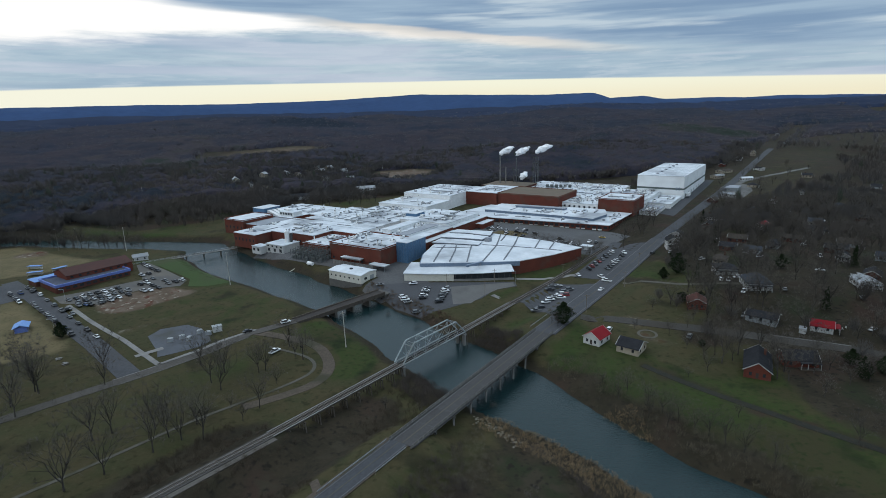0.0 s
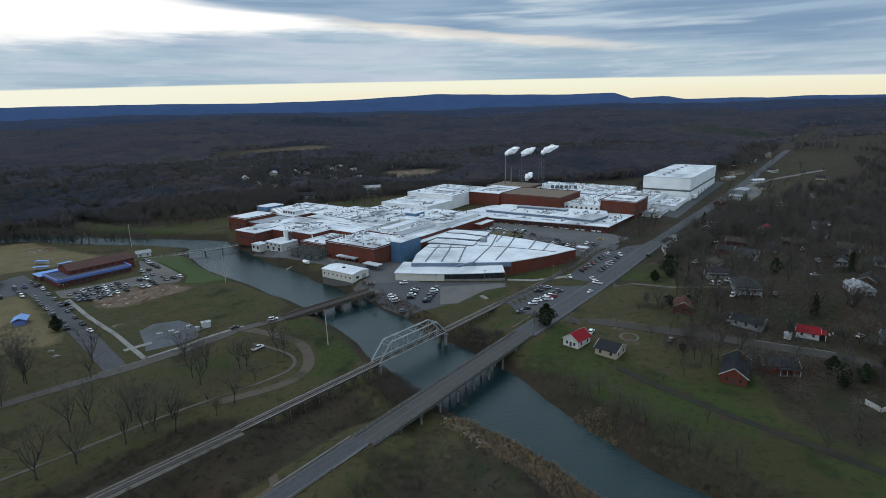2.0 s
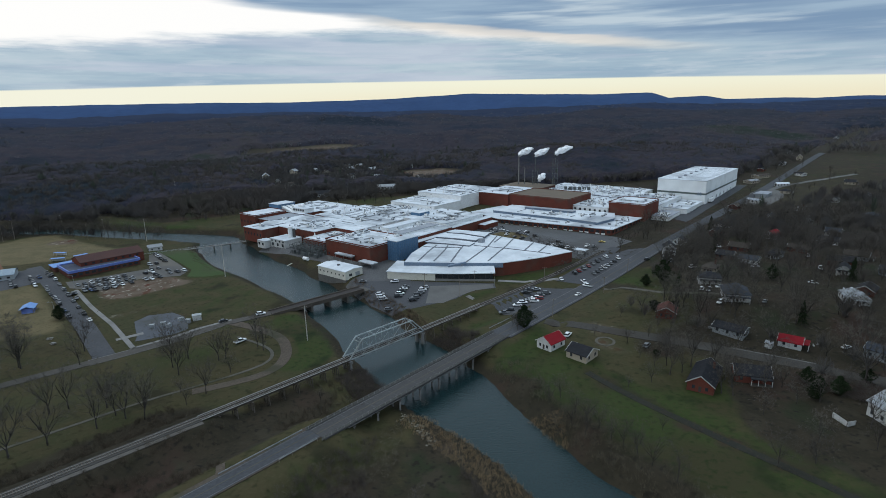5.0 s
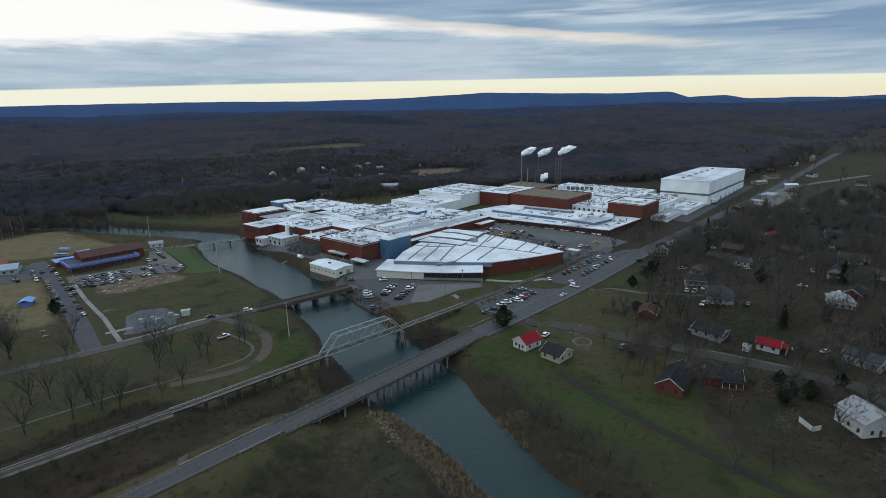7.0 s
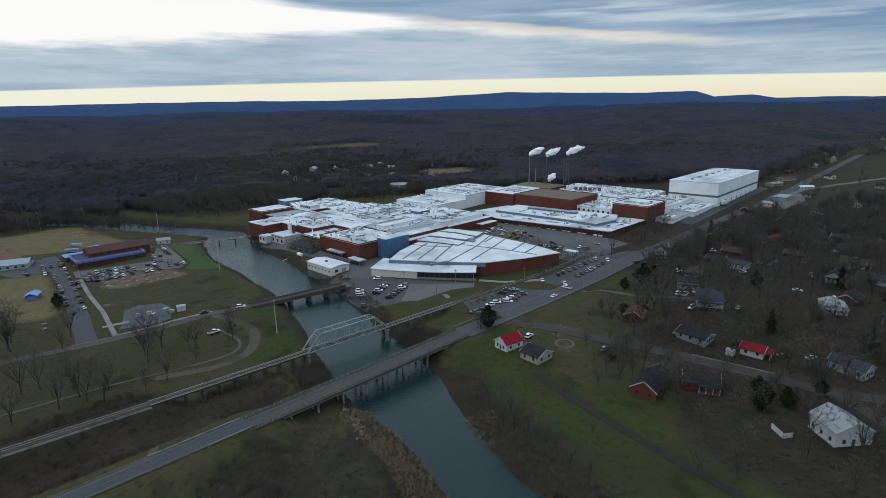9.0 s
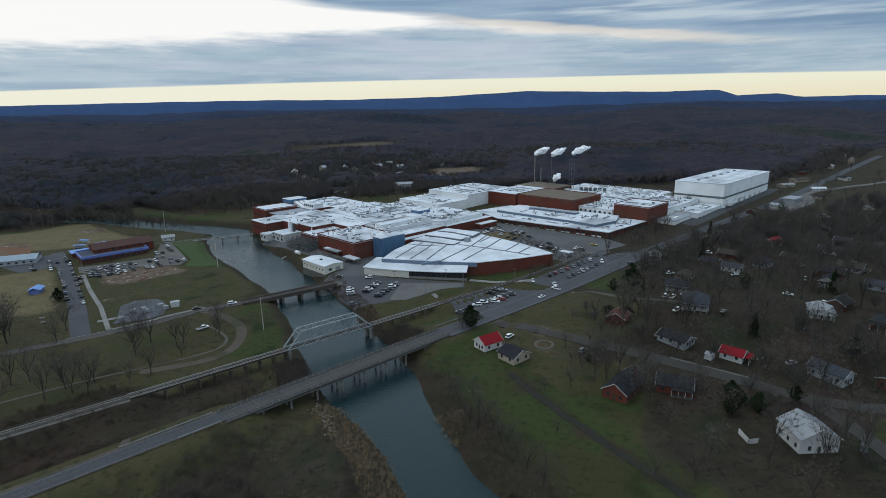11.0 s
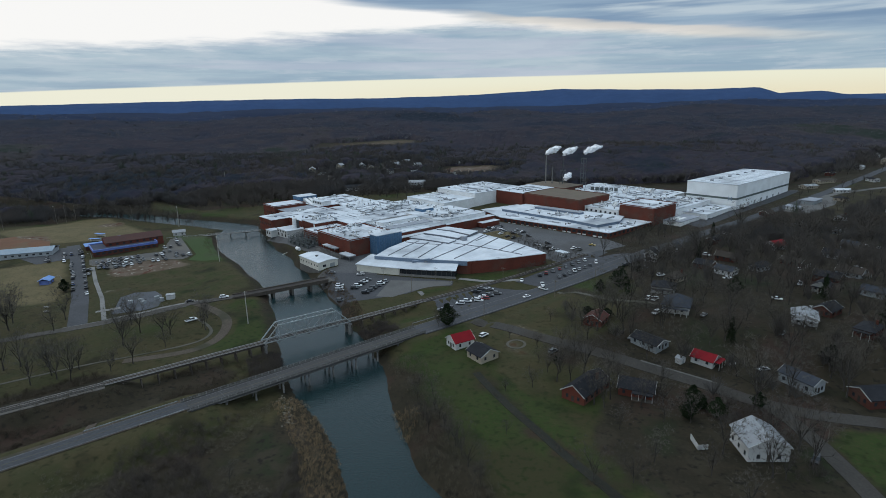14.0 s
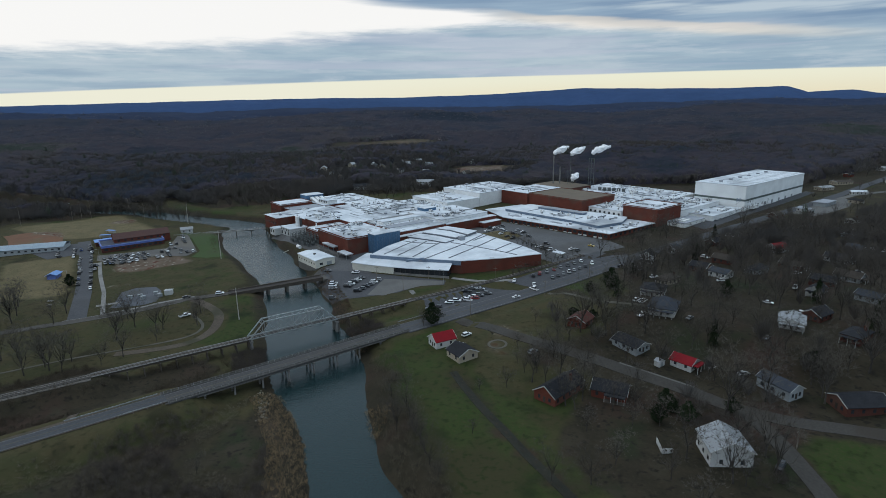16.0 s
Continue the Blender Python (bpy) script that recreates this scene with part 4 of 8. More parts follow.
patch("parking_strip", [(72, 303), (90, 296), (104, 316), (142, 370), (128, 372), (100, 345)], M_asphalt, "asphalt parking strip along the road", "car park", 0.13)
patch("parking_school", [(-188, 281), (-211, 284), (-222, 294), (-208, 303), (-186, 322), (-207, 354), (-203, 361), (-158, 320), (-157, 309), (-179, 302)], M_schoollot, "crowded asphalt car park of the school", "car park")
patch("parking_school_west", [(-232, 300), (-262, 322), (-275, 310), (-282, 288), (-250, 278)], M_asphalt, "asphalt car park across the street", "car park")
patch("yard_works", [PU(*p) for p in ((-112, -9), (-84, -10), (-60, -12), (-19, -13.5), (10, -15), (11, -31), (30, -38), (62, -22), (30, 0), (0, 30), (-45, 2), (-110, 8))], M_oldasphalt, "worn asphalt works yard", "yard", 0.1)
patch("yard_entrance", [PU(*p) for p in ((2, 84), (102, 88), (112, 150), (96, 156), (0, 144), (-2, 110))], M_oldasphalt, "wide worn asphalt entrance court", "car park", 0.1)
patch("yard_exit", [PU(*p) for p in ((101, 86), (126, 82), (126.5, 104), (114, 110), (112, 128), (106, 128))], M_asphalt, "asphalt drive from the court to the highway", "car park", 0.115)
patch("yard_warehouse", [PU(*p) for p in ((70, 250), (126, 232), (127, 452), (118, 452), (118, 312), (72, 312))], M_lane, "asphalt yard beside the warehouse", "yard", 0.1)
patch("island_court", [PU(*p) for p in ((18, 104), (30, 100), (42, 106), (44, 120), (32, 126), (20, 120))], M_ground, "planted island in the entrance court", "yard", 0.22)
road("footpath_works", [(40, 302), (62, 300), (75, 306)], 3.0, M_concrete, "pale concrete path beside the works", 0.16, category="path")

M_bridgedeck = material("worn_bridge_deck", (0.046, 0.045, 0.046), (0.060, 0.058, 0.058), rough=0.92, scale=0.15, fine=9.0, spread=0.7)
M_dullconcrete = material("dull_weathered_concrete", (0.125, 0.120, 0.112), (0.085, 0.082, 0.077), rough=0.92, scale=0.4, fine=8.0)
M_plank = material("pale_planking", (0.27, 0.265, 0.255), (0.20, 0.195, 0.19), rough=0.9, scale=0.5)
M_olddeck = material("brown_worn_deck", (0.044, 0.037, 0.034), (0.034, 0.029, 0.027), rough=0.9, scale=0.2)

# ---- road bridge ----
def frame_along(a, b):
    """Length and heading of a line; local x runs along it."""
    dx, dy = b[0] - a[0], b[1] - a[1]
    return math.hypot(dx, dy), math.degrees(math.atan2(dy, dx))


def column_mesh(r, h, sides=10):
    bm = cyl(BM(), 0, 0, -h, 0, r, r, sides)
    me = bpy.data.meshes.new("column")
    bm.to_mesh(me)
    bm.free()
    me.materials.append(M_concrete)
    return me


def box_mesh(name, x0, x1, y0, y1, z0, z1, mat):
    bm = box(BM(), x0, x1, y0, y1, z0, z1)
    me = bpy.data.meshes.new(name)
    bm.to_mesh(me)
    bm.free()
    me.materials.append(mat)
    return me


def road_bridge():
    a, b = (-14.2, 142.8), (41.3, 222.8)
    n, rz = frame_along(a, b)
    t = thing("road_bridge", *a, 0.1, rz, "long concrete girder highway bridge on round-column piers", "bridge")
    hw = 4.3
    part("deck", box(BM(), 0.02, n - 0.02, -hw, hw, -0.45, 0.004), M_bridgedeck, t, "grey worn road deck")
    for s in (-1, 1):
        k = part("kerb", box(BM(), -1, n + 1, s * (hw - 0.3) - 0.2, s * (hw - 0.3) + 0.2, 0.006, 0.28), M_dullconcrete, t, "dull concrete kerb")
        rail = BM()
        bar(rail, (-1, s * (hw - 0.25), 0.95), (n + 1, s * (hw - 0.25), 0.95), 0.16, 0.22)
        bar(rail, (-1, s * (hw - 0.25), 0.58), (n + 1, s * (hw - 0.25), 0.58), 0.12, 0.16)
        r = part("railing", rail, M_dullconcrete, t, "weathered concrete bridge railing")
        post = box_mesh("post", -0.15, 0.15, -0.14, 0.14, 0.28, 1.05, M_concrete)
        for i in range(int(n / 2.5) + 1):
            part_of("post", post, r, pose(i * 2.5, s * (hw - 0.25), 0))
        part("edge_line", box(BM(), 0, n, s * 3.1 - 0.09, s * 3.1 + 0.09, 0.006, 0.016), M_line, t)
    part("centre_line", box(BM(), 0, n, -0.16, 0.16, 0.006, 0.016), M_yellow, t)
    for y in (-3.4, -1.7, 0, 1.7, 3.4):
        part("girder", box(BM(), -0.5, n + 0.5, y - 0.28, y + 0.28, -1.3, -0.45), M_concrete, t)
    col = column_mesh(0.36, 9.0)
    joint = box_mesh("joint", -0.12, 0.12, -hw + 0.9, hw - 0.9, 0.006, 0.014, M_dark)
    for i in range(8):
        x = 11.7 + 10.26 * i
        p = part("pier", box(BM(), x - 0.4, x + 0.4, -hw + 0.2, hw - 0.2, -1.8, -1.303), M_dullconcrete, t, "concrete pier cap on round columns")
        for y in (-3.6, 0.0, 3.6):
            part_of("column", col, p, pose(x, y, -1.8))
        part_of("joint", joint, t, pose(x, 0, 0))
    for x in (-0.6, n + 0.6):
        part("abutment", box(BM(), x - 0.8, x + 0.8, -hw, hw, -4.5, -0.46), M_concrete, t)


road_bridge()


def guard_rail(pts, shift):
    line = resample(pts, 3.8)
    t = thing("guard_rail", line[0].x, line[0].y, line[0].z, 0, "galvanised steel guard rail on timber posts beside the road", "guard rail", "guard rails by the bridge")
    bm = BM()
    post = box_mesh("post", -0.09, 0.09, -0.09, 0.09, -0.6, 0.72, M_wood)
    d = (line[-1] - line[0]).normalized()
    nrm = Vector((d.y, -d.x, 0)) * shift
    bar(bm, nrm + Vector((0, 0, 0.6)), line[-1] - line[0] + nrm + Vector((0, 0, 0.6)), 0.08, 0.32)
    part("beam", bm, M_steel, t)
    for p in line:
        part_of("post", post, t, pose(*(p - line[0] + nrm)))


guard_rail([(-31, 119.0, 0.1), (-15.5, 141.5, 0.1)], -4.2)
guard_rail([(-23, 130.7, 0.1), (-15.5, 141.5, 0.1)], 3.2)
guard_rail([(42, 224.5, 0.1), (52, 239, -0.2)], -6.6)


# ---- railway ----
def track(bm_tie, bm_rail, n, z, tie_w=2.7, step=0.75):
    x = 0.3
    while x < n:
        box(bm_tie, x - 0.12, x + 0.12, -tie_w / 2, tie_w / 2, z - 0.2, z)
        x += step
    for y, bm in zip((-0.75, 0.75), bm_rail):
        box(bm, 0, n, y - 0.06, y + 0.06, z + 0.002, z + 0.17)


def trestle(name, a, b, label, bent_step=5.8):
    n, rz = frame_along(a, b)
    t = thing(name, *a, 0.3, rz, label, "railway trestle")
    ties, rails = BM(), (BM(), BM())
    track(ties, rails, n, 0.12, 3.6, 0.6)
    tagged(part("tie_deck", ties, M_tie, t, "dark open bridge ties"), kind="stuff")
    for rb in rails:
        part("rail", rb, M_rail, t)
    for s in (-1, 1):
        part("walkway", box(BM(), 0, n, s * 1.72 - 0.15, s * 1.72 + 0.15, 0.123, 0.30), M_plank, t, "pale plank guard along the ties")
        part("stringer", box(BM(), 0, n, s * 0.8 - 0.25, s * 0.8 + 0.25, -1.0, -0.083), M_tie, t)
    cap = box_mesh("cap", -0.25, 0.25, -2.0, 2.0, -1.4, -1.003, M_tie)
    leg = box_mesh("leg", -0.15, 0.15, -0.15, 0.15, -7.0, 0.0, M_tie)
    k = int(n / bent_step)
    for i in range(k + 1):
        x = min(max(i * n / k, 0.5), n - 0.5)
        bent = part_of("bent", cap, t, pose(x, 0, 0), "timber pile bent")
        for y in (-1.7, -0.55, 0.55, 1.7):
            part_of("leg", leg, bent, pose(0, y, -1.4, y * 4, 0, 0))
    return t


TR_A, TR_B = (-18.6, 194.0), (6.4, 225.5)
trestle("railway_trestle", (-54.6, 148), TR_A, "open-deck timber railway trestle leading to the truss")
trestle("railway_trestle", TR_B, (32.4, 259.5), "open-deck timber railway trestle beyond the truss")


def truss_bridge():
    n, rz = frame_along(TR_A, TR_B)
    t = thing("truss_bridge", *TR_A, 0.3, rz, "grey steel through-truss railway bridge over the river", "bridge")
    H, N = 6.7, 6
    WL, WR = 2.9, -1.5
    p = n / N
    for y in (WR, WL):
        part("bottom_chord", bar(BM(), (0, y, 0.0), (n, y, 0.0), 0.36, 0.42), M_truss, t)
        part("top_chord", bar(BM(), (p, y, H), (n - p, y, H), 0.42, 0.42), M_chord, t, "pale grey riveted top chord")
        for x0, x1 in ((0, p), (n, n - p)):
            part("end_post", bar(BM(), (x0, y, 0), (x1, y, H), 0.42, 0.42), M_chord, t, "pale grey inclined end post")
        for i in range(1, N):
            part("vertical", bar(BM(), (i * p, y, 0.25), (i * p, y, H - 0.25), 0.13), M_truss, t)
            for s in (-1, 1):
                part("knee_brace", bar(BM(), (i * p, y, 0.2), (i * p + s * 1.6, y, 2.1), 0.14), M_truss, t)
        for i in range(1, N - 1):
            x0, x1 = (i * p, (i + 1) * p) if i < N / 2 else ((i + 1) * p, i * p)
            part("diagonal", bar(BM(), (x0, y, H - 0.2), (x1, y, 0.2), 0.09), M_truss, t)
    for i in range(1, N):
        part("top_strut", bar(BM(), (i * p, WR, H), (i * p, WL, H), 0.15), M_truss, t)
        if i < N - 1:
            part("lateral_brace", bar(BM(), (i * p, WR, H + 0.1), ((i + 1) * p, WL, H + 0.1), 0.07), M_truss, t)
    for x0, x1 in ((0, p), (n, n - p)):
        x = x0 + (x1 - x0) * 0.84
        part("portal_brace", bar(BM(), (x, WR, H * 0.84), (x, WL, H * 0.84), 0.18, 0.3), M_truss, t)
    for i in range(N + 1):
        part("floor_beam", box(BM(), i * p - 0.25, i * p + 0.25, WR, WL, -0.9, -0.32), M_dark, t)
    for y in (-0.9, 0.9):
        part("stringer", box(BM(), 0, n, y - 0.2, y + 0.2, -0.3, 0.1), M_dark, t)
    ties, rails = BM(), (BM(), BM())
    track(ties, rails, n, 0.32, 2.6, 0.6)
    tagged(part("tie_deck", ties, M_darktie, t, "dark timber ties"), kind="stuff")
    for rb in rails:
        part("rail", rb, M_rail, t)
    for x in (0.4, n - 0.4):
        pier = part("pier", box(BM(), x - 0.8, x + 0.8, -2.0, 3.4, -1.7, -0.903), M_concrete, t, "concrete pier on twin round shafts")
        for y in (-1.2, 2.6):
            part("shaft", cyl(BM(), x, y, -9, -1.703, 0.8, 0.75, 14), M_concrete, pier)


truss_bridge()
for nm, pts in (("railway_track_south", RAIL_S), ("railway_track_north", RAIL_N)):
    bm = strip(BM(), pts, 3.9, 0.1, 3.0, True)
    bal = tagged(link_mesh(nm, bm, M_ballast), "single railway track on pale ballast", "railway", kind="structure")
    ties, rails = BM(), (BM(), BM())
    for a, b in zip(pts, pts[1:]):
        n, rz = frame_along(a, b)
        m = pose(*a[:2], 0, 0, 0, rz)
        t1, r1 = BM(), (BM(), BM())
        track(t1, r1, n, 0.26)
        for src, dst in ((t1, ties), (r1[0], rails[0]), (r1[1], rails[1])):
            for v in src.verts:
                k = v.co.x / n
                v.co = m @ v.co
                v.co.z += a[2] + (b[2] - a[2]) * k
            tmp = bpy.data.meshes.new("tmp")
            src.to_mesh(tmp)
            src.free()
            dst.from_mesh(tmp)
            bpy.data.meshes.remove(tmp)
    tagged(part("tie_deck", ties, M_tie, bal), kind="stuff")
    for rb in rails:
        part("rail", rb, M_rail, bal)


# ---- old bridge upstream of the truss, and the low footbridge ----
def old_bridge():
    a, b = (-73, 248), (-35.8, 285.2)
    n, rz = frame_along(a, b)
    t = thing("old_bridge", *a, -2.2, rz, "old dark plate-girder road bridge on stone piers", "bridge")

    def rising(bm, rise=1.3):
        for v in bm.verts:
            v.co.z += rise * v.co.x / n
        return bm

    part("deck", rising(box(BM(), 0, n, -2.9, 2.9, -0.5, 0)), M_olddeck, t, "narrow brown worn deck")
    for s in (-1, 1):
        part("side_girder", rising(box(BM(), 0, n, s * 3.1 - 0.18, s * 3.1 + 0.18, -1.3, 0.7)), M_tie, t, "dark rusted plate girder")
        for i in range(int(n / 2.6)):
            part("stiffener", rising(box(BM(), i * 2.6 + 0.9, i * 2.6 + 1.1, s * 3.38 - 0.1, s * 3.38 + 0.1, -1.25, 0.65)), M_tie, t)
    for i in range(1, 5):
        x = n * i / 5
        part("pier", box(BM(), x - 0.6, x + 0.6, -3.2, 3.2, -8.0, -1.33 + 1.3 * (x - 0.6) / n), M_stone, t, "weathered stone pier")
    for x, top in ((-1.2, -0.5), (n + 1.2, 0.75)):
        part("abutment", box(BM(), x - 1.6, x + 1.6, -4.0, 4.0, -6.5, top - 0.05), M_stone, t, "rough stone abutment")


old_bridge()


def foot_bridge():
    a, b = (-213, 356), (-157, 401)
    n, rz = frame_along(a, b)
    t = thing("foot_bridge", *a, -2.6, rz, "long low pale footbridge across the upper river", "bridge")
    part("deck", box(BM(), 0, n, -1.0, 1.0, -0.3, 0), M_concrete, t)
    for s in (-1, 1):
        r = part("railing", bar(BM(), (0, s * 1.15, 0.95), (n, s * 1.15, 0.95), 0.12), M_steel, t)
        post = box_mesh("post", -0.05, 0.05, -0.05, 0.05, 0.0, 0.9, M_steel)
        for i in range(int(n / 3)):
            part_of("post", post, r, pose(i * 3 + 0.5, s * 1.15, 0))
    for i in range(0, 7):
        part("pier", box(BM(), i * n / 6 - 0.4, i * n / 6 + 0.4, -0.7, 0.7, -5.5, -0.303), M_stone, t)


foot_bridge()
# low weir across the upper pool
bm = BM()
box(bm, -10, 10, -0.5, 0.5, -1.2, 0.35)
w = link_mesh("weir", bm, M_stone)
w.matrix_basis = pose(-181, 401, WATER, 0, 0, 20)
tagged(w, "low stone weir across the river", "weir", kind="structure")


# ---- poles ----
# paler than the timber of the other poles
M_palepole = material("pale_pole_wood", (0.42, 0.40, 0.36), (0.32, 0.30, 0.27), rough=0.85, scale=1.0)
def pole(x, y, h, lean=0.0, lean_az=0.0, arm=True, lamp=False, rz=0.0, mat=None, r=0.16, label="weathered timber utility pole with a crossarm"):
    t = thing("light_pole" if lamp else "utility_pole", x, y, gz(x, y) - 0.3, rz, label, "light pole" if lamp else "utility pole")
    t.matrix_basis = t.matrix_basis @ pose(0, 0, 0, lean, 0, 0) if lean else t.matrix_basis
    part("shaft", cyl(BM(), 0, 0, 0, h, r, r * 0.65, 8), mat or M_wood, t)
    if arm:
        c = part("crossarm", box(BM(), -1.2, 1.2, r, r + 0.12, h - 0.9, h - 0.75), M_wood, t)
        ins = bpy.data.meshes.get("insulator")
        if not ins:
            bm = cyl(BM(), 0, 0, 0, 0.25, 0.06, 0.04, 6)
            ins = bpy.data.meshes.new("insulator")
            bm.to_mesh(ins)
            bm.free()
            ins.materials.append(M_steel)
        for k in (-1.1, -0.4, 0.4, 1.1):
            part_of("insulator", ins, c, pose(k, r + 0.06, h - 0.75))
    if lamp:
        part("lamp_arm", bar(BM(), (0, 0, h - 0.1), (0, 1.8, h + 0.25), 0.1), M_steel, t)
        part("lamp_head", box(BM(), -0.18, 0.18, 1.6, 2.3, h + 0.18, h + 0.36), M_steel, t)
    return t


for x, y, h, ln, rz in ((66, 300, 9, 0, 0), (66, 247, 9.5, 0, 0), (96, 284, 9.5, 0, 0), (0, 285, 10, 0, 0), (20, 276, 10.5, 0, 0),
                        (182.5, 171, 6.5, 0, 60), (152, 362, 9, 0, 0), (27, 297.5, 8, 0, 0), (-150, 428, 12, 0, 0), (116, 320, 9, 0, 0)):
    pole(x, y, h, ln, rz=rz)
for x, y, h, ln, rz in ((-44, 219.5, 16.5, -2.5, 40), (-127, 308, 20, -2.5, 40), (-242, 404, 18.5, -4, 30), (-313, 567, 17.5, -4, 30)):
    pole(x, y, h, ln, rz=rz, r=0.24, mat=M_palepole, label="tall pale weathered utility pole, slightly leaning")
for x, y in ((-379, 352), (-366, 391), (-364, 399), (-358, 404), (-329, 422), (-296, 408), (-282, 410)):
    pole(x, y, 17, arm=False, lamp=True, r=0.13, mat=M_wood, rz=200, label="tall timber floodlight pole beside the ball field")
for x, y in ((-186, 243), (-208, 284), (38, 292), (60, 322)):
    pole(x, y, 8.5, arm=False, lamp=True, r=0.1, mat=M_steel, rz=120, label="grey steel street lamp pole")

# ---- the works ----
def at_uv(name, u, v, z, label, category, group="", rz=0.0):
    x, y = PU(u, v)
    return thing(name, x, y, z, -33 + rz, label, category, group)


_win = {}


def window_mesh(w, h, mat=None):
    """A dark pane set in a pale frame."""
    key = (w, h, mat.name if mat else "")
    if key not in _win:
        bm = box(BM(), -w / 2, w / 2, -0.06, 0.0, 0, h)
        me = bpy.data.meshes.new("window")
        bm.to_mesh(me)
        bm.free()
        me.materials.append(mat or M_window)
        _win[key] = me
    return _win[key]


def block(u0, u1, v0, v1, z0, z1, wall, roof, label, name="works_building", edge=0.25, eave=0.35, windows=(), seam=None, parapet=None):
    """A flat-roofed building in the works' axes. windows: (side, count, width, height, sill)."""
    w, d, h = u1 - u0, v1 - v0, z1 - z0
    t = at_uv(name, u0, v0, z0, label, "building")
    part("wall", box(BM(), 0, w, 0, d, 0, h), wall, t)
    r = part("roof", box(BM(), -edge, w + edge, -edge, d + edge, h + 0.003, h + eave), roof, t)
    if parapet:
        for i, b in enumerate(((-edge, w + edge, -edge, 0.15), (-edge, w + edge, d - 0.15, d + edge), (-edge, 0.15, 0.152, d - 0.152), (w - 0.15, w + edge, 0.152, d - 0.152))):
            part("parapet", box(BM(), *b, h + eave + 0.002, h + eave + parapet), wall, t)
    if seam:
        k = int(d / seam)
        for i in range(1, k):
            part("roof_seam", box(BM(), 0.3, w - 0.3, d * i / k - 0.12, d * i / k + 0.12, h + eave + 0.002, h + eave + 0.10), M_greyroof, r)
    for side, count, ww, wh, sill in windows:
        me = window_mesh(ww, wh)
        for i in range(count):
            k = (i + 0.5) / count
            m = {"front": pose(w * k, 0, sill), "right": pose(w, d * k, sill, 0, 0, 90), "left": pose(0, d * k, sill, 0, 0, -90)}[side]
            part_of("window", me, t, m)
    return t


BR, RF = M_brick, M_roof
M_roof2 = material("pale_grey_membrane", (0.50, 0.53, 0.56), (0.40, 0.43, 0.46), rough=0.8, scale=0.1, dirt=(0.28, 0.29, 0.31), dirt_amount=0.5)
block(-182, -159, 21, 51.8, -2, 11.2, BR, RF, "old red-brick mill wing with a white roof", windows=(("front", 5, 1.4, 2.0, 6.5),), parapet=0.5)
block(-158.9, -141.2, 24, 54.8, -2, 8.6, BR, M_greyroof, "low brick mill wing with a grey roof", windows=(("front", 3, 1.4, 1.8, 4.5),))
block(-184.5, -171, 52, 70, -2, 15.2, M_bluewall, RF, "blue metal-clad stair tower with a white roof")
block(-190, -130, 76.2, 112, -2, 9.0, BR, RF, "brick mill wing with a wide white roof", seam=12)
block(-170.8, -141.2, 55, 76, -2, 9.3, BR, RF, "brick mill wing with a white roof")
block(-141, -117, -1, 59.8, -2, 8.5, BR, RF, "red-brick mill wing on the river with a white roof", windows=(("front", 6, 1.4, 2.0, 5.2), ("left", 8, 1.4, 2.0, 5.2)))
block(-116.8, -94, 14, 59.8, -2, 9.0, BR, RF, "red-brick mill wing with a white roof", seam=11)
block(-129.8, -94, 60.2, 118, -2, 9.4, BR, RF, "mill shed with a long white roof", seam=9)
block(-93.8, -72.5, 14, 46, -2, 9.9, BR, RF, "red-brick mill shed with a white roof", windows=(("front", 4, 1.2, 1.6, 6),))
block(-93.8, -49.5, 46.2, 118, -2, 10.2, M_whitewall, RF, "large mill shed with a white seamed roof", seam=9)
block(-72.3, -49.2, 4, 33, -2, 7.3, BR, RF, "red-brick front wing with a white roof", parapet=0.4)
block(-72.3, -49.2, 33.2, 45.8, -2, 9.9, BR, RF, "low link roof between mill sheds")
block(-49, -43.2, 8, 60, -2, 7.5, BR, RF, "narrow low link between mill wings")
block(-43, 0, 0, 36, -2, 11.3, BR, RF, "tall red-brick front block with white roof edges", windows=(("front", 7, 1.6, 1.4, 3.5),), parapet=0.55)
block(-43, -0.2, 36.2, 84.5, -2, 9.8, BR, RF, "red-brick mill block with a white seamed roof", seam=12)
block(-50, -6, 84.7, 133, -2, 11.6, M_whitewall, RF, "white-walled raised mill block full of roof plant", windows=(("right", 4, 1.6, 2.2, 9.2),), seam=16)
block(-5.8, 0, 84.7, 137, -2, 9.0, BR, RF, "brick side wing with a white roof")
block(0.2, 6, 118, 137, -2, 6.2, BR, RF, "low brick porch wing with a white canopy roof", windows=(("front", 1, 2.5, 2.6, 2.6),))
block(-36, -28, 46, 82, 10.17, 12.2, M_whitewall, RF, "long white roof monitor", name="roof_monitor")
block(-18, -10, 40, 80, 10.17, 11.4, M_whitewall, M_greyroof, "long low roof monitor", name="roof_monitor")
block(-52, -42, 96, 108, 11.97, 14.2, M_bluewall, RF, "blue metal roof penthouse", name="roof_penthouse")
block(-111, -58, 133.5, 172, -2, 12.6, M_whitewall, RF, "white metal-walled building with a white roof", seam=13)
block(-111, -50.2, 118.2, 133.3, -2, 9.6, M_whitewall, RF, "low white-walled link with a cluttered roof")
block(-111, -58, 172.2, 236, -2, 16.8, M_whitewall, RF, "tall white metal-walled building with a white roof", seam=16)
block(-58.8, -25, 201, 250, 0, 17.2, BR, RF, "tall red-brick hall with a white roof")
block(-24.8, 35, 203, 249, 0, 17.0, BR, M_brownroof, "tall red-brick hall with a brown gravel roof", parapet=0.5)
